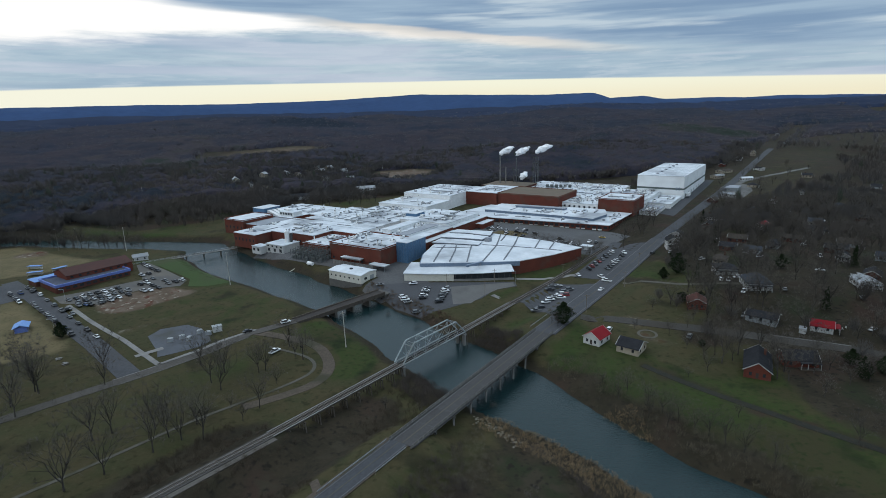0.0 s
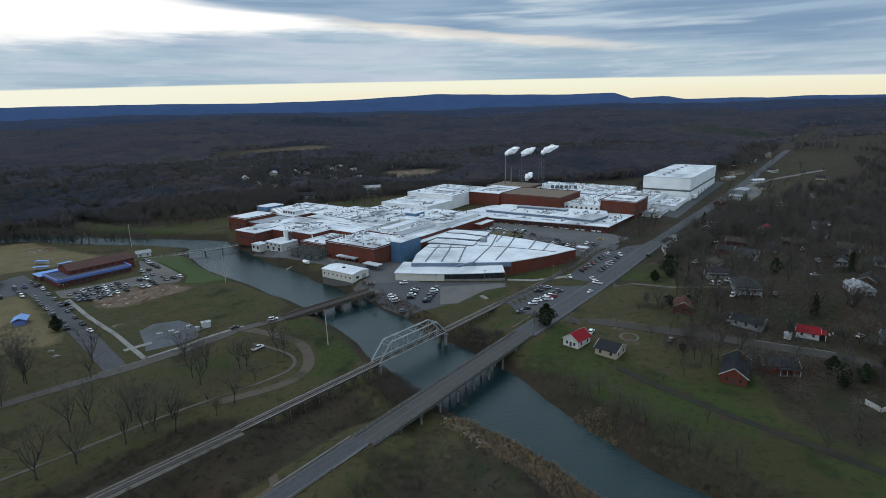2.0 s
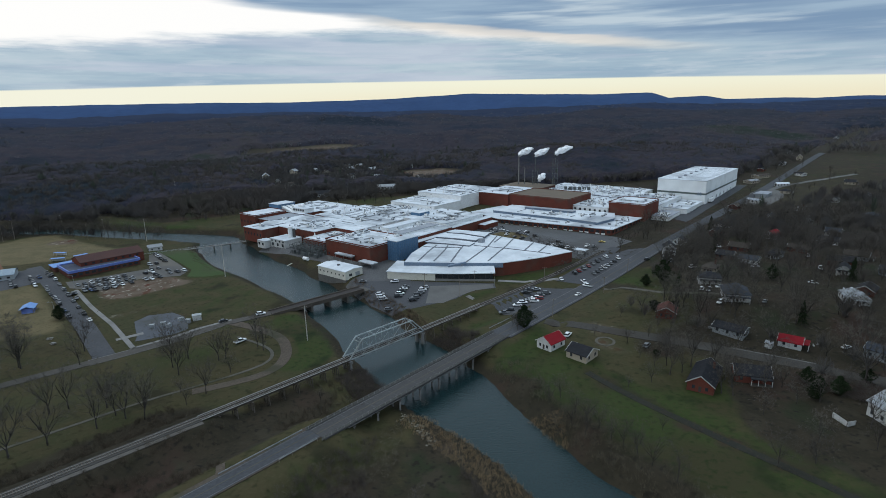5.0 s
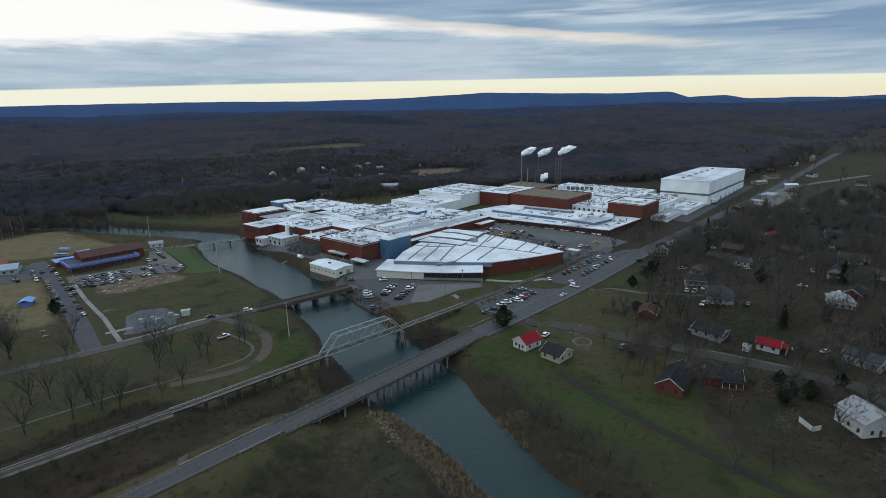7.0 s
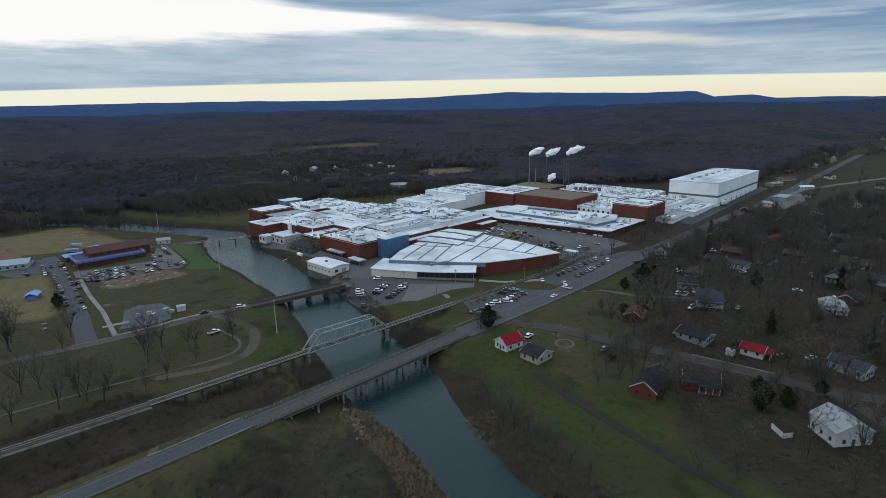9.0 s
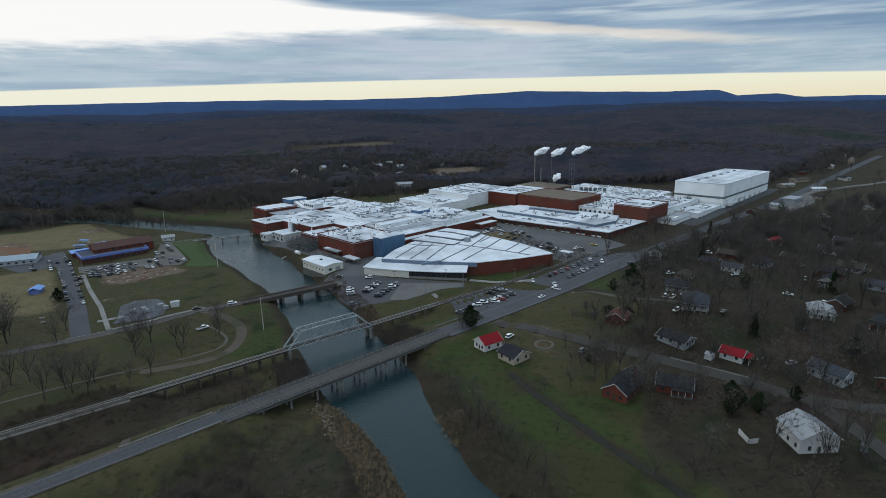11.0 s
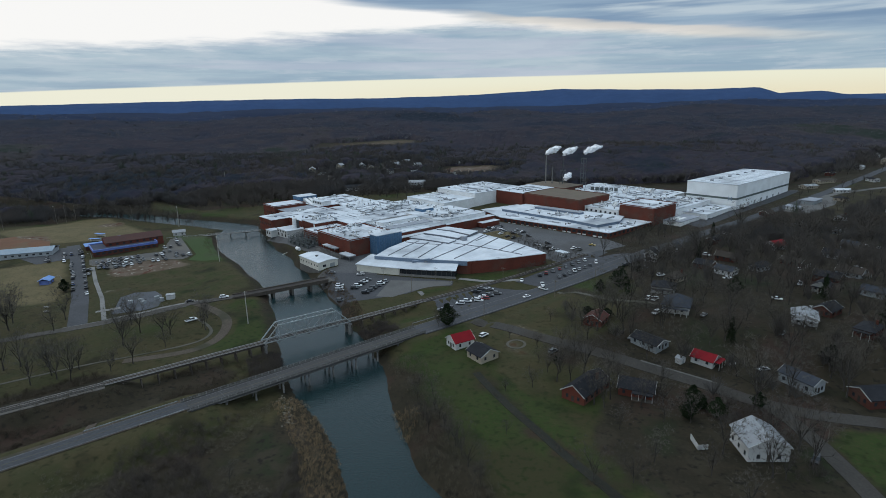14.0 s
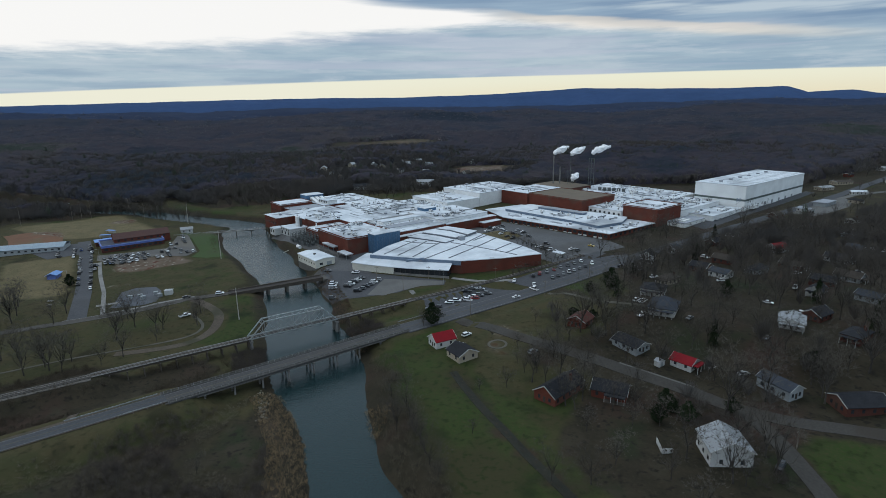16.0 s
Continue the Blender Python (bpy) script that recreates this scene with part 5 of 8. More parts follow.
block(35.2, 66.8, 212, 249, 0, 11.6, M_whitewall, RF, "white-walled block with a cluttered roof", windows=(("front", 7, 1.8, 1.8, 8),))
block(67, 97, 214, 249, 0, 16.6, BR, RF, "tall red-brick block with a white roof", parapet=0.5)
block(-40, 60, 249.3, 345, 0, 10.8, M_whitewall, RF, "wide white-roofed production hall", seam=14)
block(60.2, 97, 249.3, 314, 0, 11.4, M_whitewall, RF, "white-roofed production hall by the warehouse", seam=14)
block(97.2, 117, 262, 313, 0, 8.0, M_whitewall, RF, "low white loading building", windows=(("right", 6, 3.0, 3.2, 1.5),))
block(99, 113, 226, 258, 0, 6.5, M_whitewall, M_greyroof, "low loading shed with a grey roof")
block(-75, -28, 262, 300, 0, 14.5, M_brickdark, M_brownroof, "dark brick boiler house behind the works")
block(-111, -102, -9, -1.5, -2, 3.2, M_siding, RF, "small white-walled garage by the river", windows=(("front", 2, 2.0, 2.0, 2.2),))
block(-101.8, -84, -4, 11, -2, 5.0, M_siding, RF, "white two-storey service building", windows=(("front", 4, 1.6, 1.2, 5.2), ("front", 3, 2.2, 2.2, 2.1)))
block(-30, -14, -3.6, -0.4, 3.6, 4.2, M_steel, RF, "white loading canopy against the brick front", name="canopy")
block(-5, 7, -5.5, -0.6, 2.6, 3.1, M_steel, RF, "white loading dock canopy", name="canopy")
for u, v in ((-29.5, -3.3), (-22, -3.3), (-14.5, -3.3), (-4.6, -5.2), (6.6, -5.2)):
    x, y = PU(u, v)
    t = thing("canopy_post", x, y, gz(x, y), 0, "grey steel post holding a loading canopy", "post", "canopy posts")
    part("shaft", cyl(BM(), 0, 0, 0, (3.6 if v == -3.3 else 2.6) - gz(x, y), 0.12, 0.12, 8), M_steel, t)
    part("base_plate", box(BM(), -0.2, 0.2, -0.2, 0.2, -0.05, 0.04), M_steel, t)
for i in range(3):
    t = at_uv("roof_chute", -170.8, 55.6 + 4.6 * i, 9.66, "sloping pale duct running down from the stair tower", "duct", "sloping roof ducts")
    bm = BM()
    prism(bm, [(0, 0), (14, 0), (14, 3.2), (0, 3.2)], 0.0, lambda x, y: 4.4 - 4.2 * x / 14)
    part("casing", bm, M_whitewall, t)
    part("cap", box(BM(), -0.05, 1.4, -0.15, 3.35, 4.4, 4.65), M_bluegrey, t)
t = at_uv("roof_penthouse", -160, 59.5, 9.65, "white roof penthouse with dark windows", "building")
part("wall", box(BM(), 0, 17, 0, 10, 0, 3.2), M_whitewall, t)
part("roof", box(BM(), -0.4, 17.4, -0.4, 10.4, 3.203, 3.5), M_roof, t)
part("stair_cap", box(BM(), 3, 8, 4, 8, 3.503, 5.2), M_whitewall, t)
for i in range(5):
    part_of("window", window_mesh(2.2, 1.8), t, pose(2 + 3.2 * i, 0, 0.9))

# blue cube
t = block(0.25, 8.8, 15.5, 36, -1.5, 13.4, M_bluewall, M_roof, "blue metal-clad tower block with a white roof")
for i in range(1, 5):
    part("cladding_rib", box(BM(), i * 1.9 - 0.06, i * 1.9 + 0.06, -0.12, -0.003, 0, 14.9), M_bluegrey, t)
for i in range(1, 11):
    part("cladding_rib", box(BM(), 8.553, 8.67, i * 1.95 - 0.06, i * 1.95 + 0.06, 0, 14.9), M_bluegrey, t)
block(0.25, 5, 36.3, 84, -1.5, 7.5, BR, RF, "low brick lean-to along the mill side", windows=(("right", 7, 2.4, 2.0, 4.5),))

# fan-shaped hall
FAN = [(31, -1), (55, 14), (79, 31), (91, 54), (100, 78), (86, 82), (70, 85), (50, 87), (32, 88), (4, 82), (9, 58), (13, 38), (20, 18)]
t = at_uv("fan_hall", 0, 0, 0, "low fan-shaped brick hall with a white seamed roof", "building")
part("wall", prism(BM(), FAN, -3, 7.2), M_brick, t, "long red-brick wall")
r = part("roof", prism(BM(), [((u - 52) * 1.006 + 52, (v - 50) * 1.006 + 50) for u, v in FAN], 7.203, 7.6), M_roof, t)
for pts in (((36, 5), (25, 29), (20, 42)), ((44, 10), (33, 34), (27, 45)), ((53, 15), (41, 39), (35, 52)), ((63, 12), (50, 58), (38, 87)), ((70, 29), (59, 66), (52, 86)), ((75, 62), (69, 84)),
            ((41, 55), (60, 60), (78, 63), (92, 65)), ((15, 34), (25, 37), (38, 46)), ((36, 66), (32, 87)), ((47, 70), (42, 87)), ((84, 64), (80, 82))):
    bm = BM()
    for a, b in zip(pts, pts[1:]):
        bar(bm, (*a, 7.68), (*b, 7.68), 0.85, 0.3)
    part("roof_seam", bm, M_roofseam, r, "dark standing roof joint")
for poly, z in (([(10, 42), (24, 47), (40, 51), (38, 60), (22, 58), (9, 54)], 8.3), ([(8, 56), (21, 60), (36, 63), (36, 72), (18, 72), (6, 68)], 8.9), ([(6, 70), (18, 74), (36, 74), (32, 86), (6, 80)], 9.3)):
    part("clerestory_wall", prism(BM(), poly, 7.603, z), M_roofseam, t, "dark clerestory step")
    part("clerestory_roof", prism(BM(), [((u - 22) * 1.02 + 22, (v - 60) * 1.02 + 60) for u, v in poly], z + 0.003, z + 0.3), M_roof, t)
bm = BM()
for a, b in (((19.6, 17.6), (30.8, -1.6)), ((30.8, -1.6), (55.2, 13.4)), ((55.2, 13.4), (79.5, 30.6))):
    bar(bm, (*a, 6.2), (*b, 6.2), 0.5, 2.6)
part("fascia", bm, M_bluegrey, t, "blue-grey metal fascia")
bm = BM()
bar(bm, (57.5, 6.5, 7.6), (63, 16, 8.4), 1.3, 1.1)
part("duct", bm, M_bluegrey, t, "blue-grey roof duct at the eave")
part("vent_box", box(BM(), 38, 41.5, 63.5, 67, 7.603, 10.2), M_greyroof, t)
for i in range(9):
    k = (i + 0.5) / 9
    part("pilaster", box(BM(), -0.25, 0.25, -0.3, 0.06, -2.5, 7.0, pose(79 + 21 * k, 31 + 47 * k, 0, 0, 0, math.degrees(math.atan2(47, 21)))), M_brick, t)

# curved low front building under the fan
FR_OUT = [(-25, 302), (-12, 300.6), (4, 299.8), (20, 299.7), (38.5, 300.6)]
FR_IN = [(37.5, 312.5), (20, 313), (4, 314.2), (-12, 315.8), (-21, 317)]
t = thing("front_building", 0, 0, 0, 0, "low curved entrance building with a white sloping roof", "building")
zr = lambda x, y: 3.7 + max(0.0, (y - 299.7)) * 0.16 + max(0.0, x) * 0.012
part("wall_cream", prism(BM(), [(-24.4, 302.6), (-12, 301.2), (4, 300.4), (4, 313.4), (-12, 315), (-20.5, 316.2)], -2, lambda x, y: zr(x, y) - 0.25), M_cream, t, "cream-painted panel wall")
part("wall_glazed", prism(BM(), [(4.01, 301.4), (20, 301.2), (37.2, 302), (36.8, 311.8), (20, 312.2), (4.01, 313.4)], -2, lambda x, y: zr(x, y) - 0.25), M_window, t, "dark glazed entrance front")
poly = FR_OUT + FR_IN
bm = BM()
lo = [bm.verts.new((x, y, zr(x, y) - 0.22)) for x, y in poly]
hi = [bm.verts.new((x, y, zr(x, y) + 0.16)) for x, y in poly]
bm.faces.new(lo[::-1])
bm.faces.new(hi)
for i in range(len(poly)):
    j = (i + 1) % len(poly)
    bm.faces.new((lo[i], lo[j], hi[j], hi[i]))
part("roof", bm, M_roof, t, "white sloping membrane roof")
for i in range(11):
    x = 5 + 3.1 * i
    part("mullion", box(BM(), x - 0.09, x + 0.09, 300.9, 301.2, -1.0, 3.3), M_dark, t)
bm = BM()
for a, b in zip(FR_OUT[2:], FR_OUT[3:]):
    bar(bm, (a[0], a[1] + 0.4, 0.0), (b[0], b[1] + 0.4, 0.0), 0.35, 1.3)
part("plinth_wall", bm, M_concrete, t, "pale low plinth wall")

# office wing facing the court
OFF = [(-36, 160), (0, 146.5), (45, 152), (93, 158), (95, 213), (60, 211), (-30, 200)]
t = at_uv("office_wing", 0, 0, 0, "long low brick office wing with white roof and window bays", "building")
part("wall", prism(BM(), OFF, -2, 6.0), M_brick, t)
part("roof", prism(BM(), [((u - 30) * 1.015 + 30, (v - 180) * 1.03 + 180) for u, v in OFF], 6.003, 6.5), M_roof, t, "wide white flat roof")
part("upper_wall", prism(BM(), [(-18, 166), (54, 168), (78, 166), (82, 190), (74, 209), (-18, 198)], 6.503, 8.4), M_bluegrey, t, "blue-grey upper storey")
part("upper_roof", prism(BM(), [(-18.5, 165.5), (54, 167.5), (78.5, 165.5), (82.5, 190), (74.4, 209.5), (-18.5, 198.5)], 8.403, 8.75), M_roof, t)
part("monitor_wall", prism(BM(), [(2, 186), (46, 189), (46, 195), (2, 192)], 8.753, 10.2), M_bluegrey, t, "blue-grey roof monitor")
part("monitor_roof", prism(BM(), [(1.6, 185.6), (46.4, 188.6), (46.4, 195.4), (1.6, 192.4)], 10.203, 10.45), M_greyroof, t)
d = Vector((93 - 45, 158 - 152))
for i in range(22):
    k = (i + 0.5) / 22
    u, v = 2 + (93 - 2) * k, 146.7 + (158 - 146.7) * k
    a = math.degrees(math.atan2(11.3, 91))
    part_of("window", window_mesh(2.6, 1.9), t, pose(u, v - 0.35, 3.1, 0, 0, a))
    part("panel", box(BM(), -1.5, 1.5, -0.1, 0.0, 1.7, 2.9, pose(u, v - 0.35, 0, 0, 0, a)), M_whitewall if i % 3 else M_brick, t)
for i in range(10):
    k = (i + 0.5) / 10
    part_of("window", window_mesh(2.6, 2.0), t, pose(93 + 2 * k + 0.1, 158 + 55 * k, 3.1, 0, 0, 88))

# high-bay warehouse
M_clad = material("clean_white_cladding", (0.77, 0.79, 0.79), (0.72, 0.745, 0.75), rough=0.55, scale=0.02, fine=4.0, dirt=(0.62, 0.64, 0.64), dirt_amount=0.25)
t = at_uv("warehouse", 74, 315, 4, "huge white high-bay warehouse with a grey-green stripe", "building")
part("wall", box(BM(), 0, 44, 0, 128, 0, 22.3), M_clad, t)
part("roof", box(BM(), -0.3, 44.3, -0.3, 128.3, 22.303, 22.7), M_roof, t)
M_stripe = material("grey_green_stripe", (0.10, 0.125, 0.12), (0.085, 0.105, 0.10), rough=0.6, scale=0.3)
part("stripe", box(BM(), -0.12, 44.12, -0.12, -0.002, 9.5, 11.2), M_stripe, t)
part("stripe", box(BM(), 44.002, 44.12, 0, 128, 9.5, 11.2), M_stripe, t)
for i in range(21):
    part("panel_joint", box(BM(), 2 + 2 * i, 2.08 + 2 * i, -0.03, -0.002, 0, 22.3), M_whitewall, t)
for i, (x, z) in enumerate(((37.6, 0), (39.9, 0))):
    part("logo_bar", box(BM(), x - 0.4, x + 0.4, -0.26, -0.125, 8.8, 12.0), M_bluegrey, t)
for s in (-1, 1):
    part("logo_bar", bar(BM(), (38.75 + 1.1 * s, -0.2, 11.8), (38.75, -0.2, 10.0), 0.5, 0.08), M_bluegrey, t)
for i in range(12):
    part("roof_seam", box(BM(), 8, 42, 8 + 10 * i, 8.4 + 10 * i, 22.703, 22.82), M_greyroof, t)
for i in range(6):
    part("smoke_vent", box(BM(), 15, 17.5, 12 + 19 * i, 14.5 + 19 * i, 22.703, 23.9), M_greyroof, t)
for i in range(7):
    part("dock_door", box(BM(), 44.06, 44.14, 10 + 15 * i, 13.5 + 15 * i, 1.0, 5.0), M_greysiding, t)

# cream shed by the river
t = at_uv("shed", -17, -28, -1.6, "cream-painted block shed with a shallow white roof", "building")
bm = BM()
prism(bm, [(0, 0), (25, 0), (25, 13.5), (0, 13.5)], 0, 5.2)
part("wall", bm, M_cream, t)
part("foundation", box(BM(), -0.12, 25.12, -0.12, 13.62, -4.2, 0.25), M_dullconcrete, t, "grey concrete footing down the bank")
bm = BM()
for s, (y0, y1) in ((0, (-0.4, 6.75)), (1, (6.75, 13.9))):
    za, zb = (5.2, 6.1) if s == 0 else (6.1, 5.2)
    vs = [bm.verts.new(p) for p in ((-0.4, y0, za), (25.4, y0, za), (25.4, y1, zb), (-0.4, y1, zb), (-0.4, y0, za + 0.25), (25.4, y0, za + 0.25), (25.4, y1, zb + 0.25), (-0.4, y1, zb + 0.25))]
    for f in ((3, 2, 1, 0), (4, 5, 6, 7), (0, 1, 5, 4), (1, 2, 6, 5), (2, 3, 7, 6), (3, 0, 4, 7)):
        bm.faces.new([vs[i] for i in f])
part("roof", bm, M_roof, t)
bm = BM()
for x in (0.05, 24.95):
    f = [bm.verts.new((x + o, y, z)) for o in (-0.05, 0.05) for y, z in ((0, 5.19), (13.5, 5.19), (6.75, 6.08))]
    bm.faces.new(f[:3][::-1])
    bm.faces.new(f[3:])
    for i in range(3):
        bm.faces.new((f[i], f[(i + 1) % 3], f[3 + (i + 1) % 3], f[3 + i]))
part("gable", bm, M_cream, t)
for i in range(7):
    part_of("window", window_mesh(1.0, 1.0), t, pose(2 + 3.5 * i, 0, 2.4))
part_of("door", window_mesh(3.4, 3.0, M_greysiding), t, pose(25, 9.5, 0.6, 0, 0, 90), "grey roller door")
part_of("window", window_mesh(2.2, 1.4), t, pose(25, 4.0, 2.0, 0, 0, 90))
part("roof_vent", box(BM(), 12, 13.4, 5, 6.4, 6.05, 6.9), M_dark, t)

# silo
x, y = PU(-90.5, 6)
t = thing("silo", x, y, gz(x, y), 0, "white round silo beside the brick mill", "silo")
part("shell", cyl(BM(), 0, 0, 0, 13.4, 1.7, 1.7, 20), M_whitewall, t, smooth=False)
part("cone_roof", cyl(BM(), 0, 0, 13.403, 14.2, 1.8, 0.4, 20), M_whitewall, t)
part("ladder", box(BM(), 1.7, 1.85, -0.25, 0.25, 0, 13.6), M_steel, t)
part("top_rail", cyl(BM(), 0, 0, 14.2, 15.0, 0.5, 0.5, 12), M_steel, t)
part("dark_leg_frame", box(BM(), 2.3, 3.6, -0.9, 0.9, 0, 12), M_dark, t)


# ---- roof plant ----
def unit_big():
    t = thing("rooftop_unit", 0, 0, 0, 0, "pale boxy ventilation unit on a white roof", "air handler", "rooftop units")
    part("casing", box(BM(), -1.5, 1.5, -1.0, 1.0, 0.2, 1.7), M_whitewall, t)
    part("skid", box(BM(), -1.4, 1.4, -0.9, 0.9, 0, 0.198), M_dark, t)
    part("hood", box(BM(), 1.502, 2.1, -0.8, 0.8, 0.6, 1.5), M_greyroof, t)
    part("fan", cyl(BM(), -0.6, 0, 1.703, 1.95, 0.6, 0.6, 10), M_dark, t)
    return t


def unit_vent():
    t = thing("roof_vent", 0, 0, 0, 0, "grey mushroom vent on a white roof", "vent", "rooftop vents")
    part("stack", cyl(BM(), 0, 0, 0, 0.9, 0.35, 0.35, 8), M_steel, t)
    part("cowl", cyl(BM(), 0, 0, 0.903, 1.3, 0.7, 0.35, 8), M_dark, t)
    return t


def unit_box():
    t = thing("roof_hatch", 0, 0, 0, 0, "dark louvred box on a white roof", "vent", "rooftop boxes")
    part("casing", box(BM(), -0.9, 0.9, -0.9, 0.9, 0, 1.2), M_greyroof, t)
    part("lid", box(BM(), -1.0, 1.0, -1.0, 1.0, 1.203, 1.35), M_roof, t)
    part("louvre", box(BM(), -0.7, 0.7, -0.95, -0.903, 0.3, 1.0), M_dark, t)
    return t


def unit_duct():
    t = thing("roof_duct", 0, 0, 0, 0, "long silver duct run lying on a white roof", "duct", "rooftop ducts")
    part("duct", box(BM(), -5, 5, -0.4, 0.4, 0.35, 1.05), M_steel, t)
    part("elbow", box(BM(), 4.2, 5.0, 0.402, 1.8, 0.35, 1.05), M_steel, t)
    for x in (-4, 0, 4):
        part("support", box(BM(), x - 0.08, x + 0.08, -0.5, 0.5, 0, 0.348), M_dark, t)
    return t


def unit_tank():
    t = thing("roof_fan_house", 0, 0, 0, 0, "white exhaust stack with a cap on a roof", "exhaust stack", "rooftop stacks")
    part("base", box(BM(), -0.8, 0.8, -0.8, 0.8, 0, 0.7), M_whitewall, t)
    part("flue", cyl(BM(), 0, 0, 0.703, 3.0, 0.45, 0.38, 10), M_whitewall, t)
    part("cap", cyl(BM(), 0, 0, 3.003, 3.3, 0.6, 0.6, 10), M_dark, t)
    return t


UNITS = [f() for f in (unit_big, unit_vent, unit_box, unit_duct, unit_tank)]
ROOFS = [(-140, -118, 4, 56, 8.85, 5), (-116, -95, 18, 58, 9.35, 6), (-128, -96, 62, 116, 9.75, 12), (-92, -74, 18, 44, 10.25, 5), (-92, -52, 48, 116, 10.55, 18), (-70, -51, 7, 30, 7.65, 6), (-40, -3, 4, 33, 11.65, 14),
         (-41, -38, 40, 82, 10.15, 4), (-26, -19, 38, 82, 10.15, 8), (-40, -9, 88, 130, 11.95, 16), (-109, -60, 136, 170, 12.95, 8), (-109, -53, 119.5, 132, 9.95, 14), (-108, -61, 176, 232, 17.15, 10),
         (-56, -28, 205, 246, 17.55, 3), (38, 64, 215, 246, 11.95, 20), (70, 94, 218, 245, 16.95, 3), (-36, 56, 252, 342, 11.15, 60), (63, 94, 252, 310, 11.75, 36), (0, 50, 170, 184, 8.75, 6), (50, 74, 172, 200, 8.75, 6),
         (-10, 85, 152, 163, 6.5, 5), (84, 92, 168, 208, 6.5, 5), (45, 85, 20, 60, 7.6, 0), (-188, -132, 80, 110, 9.35, 6), (99, 115, 264, 310, 8.35, 6)]
first = set(range(5))
for u0, u1, v0, v1, z, count in ROOFS:
    for _ in range(int(count * 1.45)):
        k = rng.choices(range(5), (3, 5, 4, 1.5, 2.5))[0]
        x, y = PU(rng.uniform(u0, u1), rng.uniform(v0, v1))
        m = pose(x, y, z + 0.002, 0, 0, -33 + 90 * rng.randrange(4))
        if k in first:
            UNITS[k].matrix_basis = m
            first.discard(k)
        else:
            copy_thing(UNITS[k], m)

# membrane patches, pipe runs and low kerbs across the roofs
pr = random.Random(23)
patch_me = [box_mesh("roof_patch", -w / 2, w / 2, -d / 2, d / 2, 0, 0.05, m) for w, d, m in ((5, 9, M_greyroof), (11, 4, M_greyroof), (7, 7, M_roof2), (14, 6, M_roof2), (3, 12, M_greyroof), (9, 10, M_roof2))]
M_kerbgrey = material("weathered_grey_kerb", (0.20, 0.215, 0.235), (0.28, 0.30, 0.32), rough=0.85, scale=0.3)
kerb_me = [box_mesh("roof_kerb", -n / 2, n / 2, -0.25, 0.25, 0, 0.45, M_kerbgrey) for n in (8, 14, 22)]
for u0, u1, v0, v1, z, count in ROOFS:
    area = (u1 - u0) * (v1 - v0)
    if area < 200 or not count:
        continue
    for i in range(max(1, int(area / 260))):
        u, v = pr.uniform(u0 + 3, u1 - 3), pr.uniform(v0 + 3, v1 - 3)
        me_ = pr.choice(patch_me)
        t = tagged(new("roof_patch", me_), "grey repair patch lying on a white roof membrane", "roof patch", "roof patches")
        t.matrix_basis = pose(*PU(u, v), z + 0.004 + 0.003 * (i % 9), 0, 0, -33)
    for i in range(max(1, int(area / 230))):
        k = pr.randrange(3)
        turn = pr.choice((0, 90))
        n = (8, 14, 22)[k]
        if n > ((u1 - u0) if turn == 0 else (v1 - v0)):
            continue
        u = pr.uniform(u0 + n / 2, u1 - n / 2) if turn == 0 else pr.uniform(u0, u1)
        v = pr.uniform(v0 + n / 2, v1 - n / 2) if turn else pr.uniform(v0, v1)
        t = tagged(new("roof_kerb", kerb_me[k]), "dark raised expansion kerb across a white roof", "roof kerb", "roof kerbs")
        t.matrix_basis = pose(*PU(u, v), z + 0.002, 0, 0, -33 + turn)

# substation yard
M_switch = material("dull_green_grey_steel", (0.075, 0.085, 0.085), (0.11, 0.12, 0.12), rough=0.6, scale=0.5)


def substation_bay():
    t = thing("substation_frame", 0, 0, 0, 0, "grey steel switchgear frame with insulators in a yard", "switchgear", "substation frames")
    for x in (-2.2, 2.2):
        for y in (-1.2, 1.2):
            part("post", bar(BM(), (x, y, 0), (x, y, 6.5), 0.22), M_switch, t)
    for z in (3.2, 4.8, 6.4):
        part("beam", bar(BM(), (-2.4, -1.2, z), (2.4, -1.2, z), 0.2), M_switch, t)
        part("beam", bar(BM(), (-2.4, 1.2, z), (2.4, 1.2, z), 0.2), M_switch, t)
    for x in (-1.5, 0, 1.5):
        part("insulator", cyl(BM(), x, 0, 3.2, 5.0, 0.22, 0.15, 6), M_dark, t)
    part("brace", bar(BM(), (-2.2, -1.2, 0.2), (2.2, -1.2, 3.1), 0.12), M_switch, t)
    part("transformer", box(BM(), -1.3, 1.3, -0.8, 0.8, 0.0, 2.2), M_switch, t, "grey oil-filled transformer tank")
    return t


bay = substation_bay()
used = False
for i in range(5):
    for j in range(3):
        u, v = -68 + 6.0 * i + rng.uniform(-0.6, 0.6), -9.0 + 4.8 * j + rng.uniform(-0.5, 0.5)
        x, y = PU(u, v)
        m = pose(x, y, gz(x, y) + 0.1, 0, 0, -33 + 90 * (j % 2))
        if used:
            copy_thing(bay, m)
        else:
            bay.matrix_basis, used = m, True

# trailers by the loading docks, and a white tank by the river
def trailer():
    t = thing("box_trailer", 0, 0, 0, 0, "white box trailer parked at the loading dock", "trailer", "trailers at the dock")
    part("body", box(BM(), -6, 6, -1.25, 1.25, 1.1, 3.9), M_whitewall, t)
    part("chassis", box(BM(), -5.8, 5.8, -0.9, 0.9, 0.75, 1.098), M_dark, t)
    for x in (-4.8, -3.6):
        for s in (-1, 1):
            part("wheel", cyl(BM(), 0, 0, -0.15, 0.15, 0.5, 0.5, 12), M_rubber, t).matrix_basis = pose(x, s * 1.1, 0.5, 90, 0, 0)
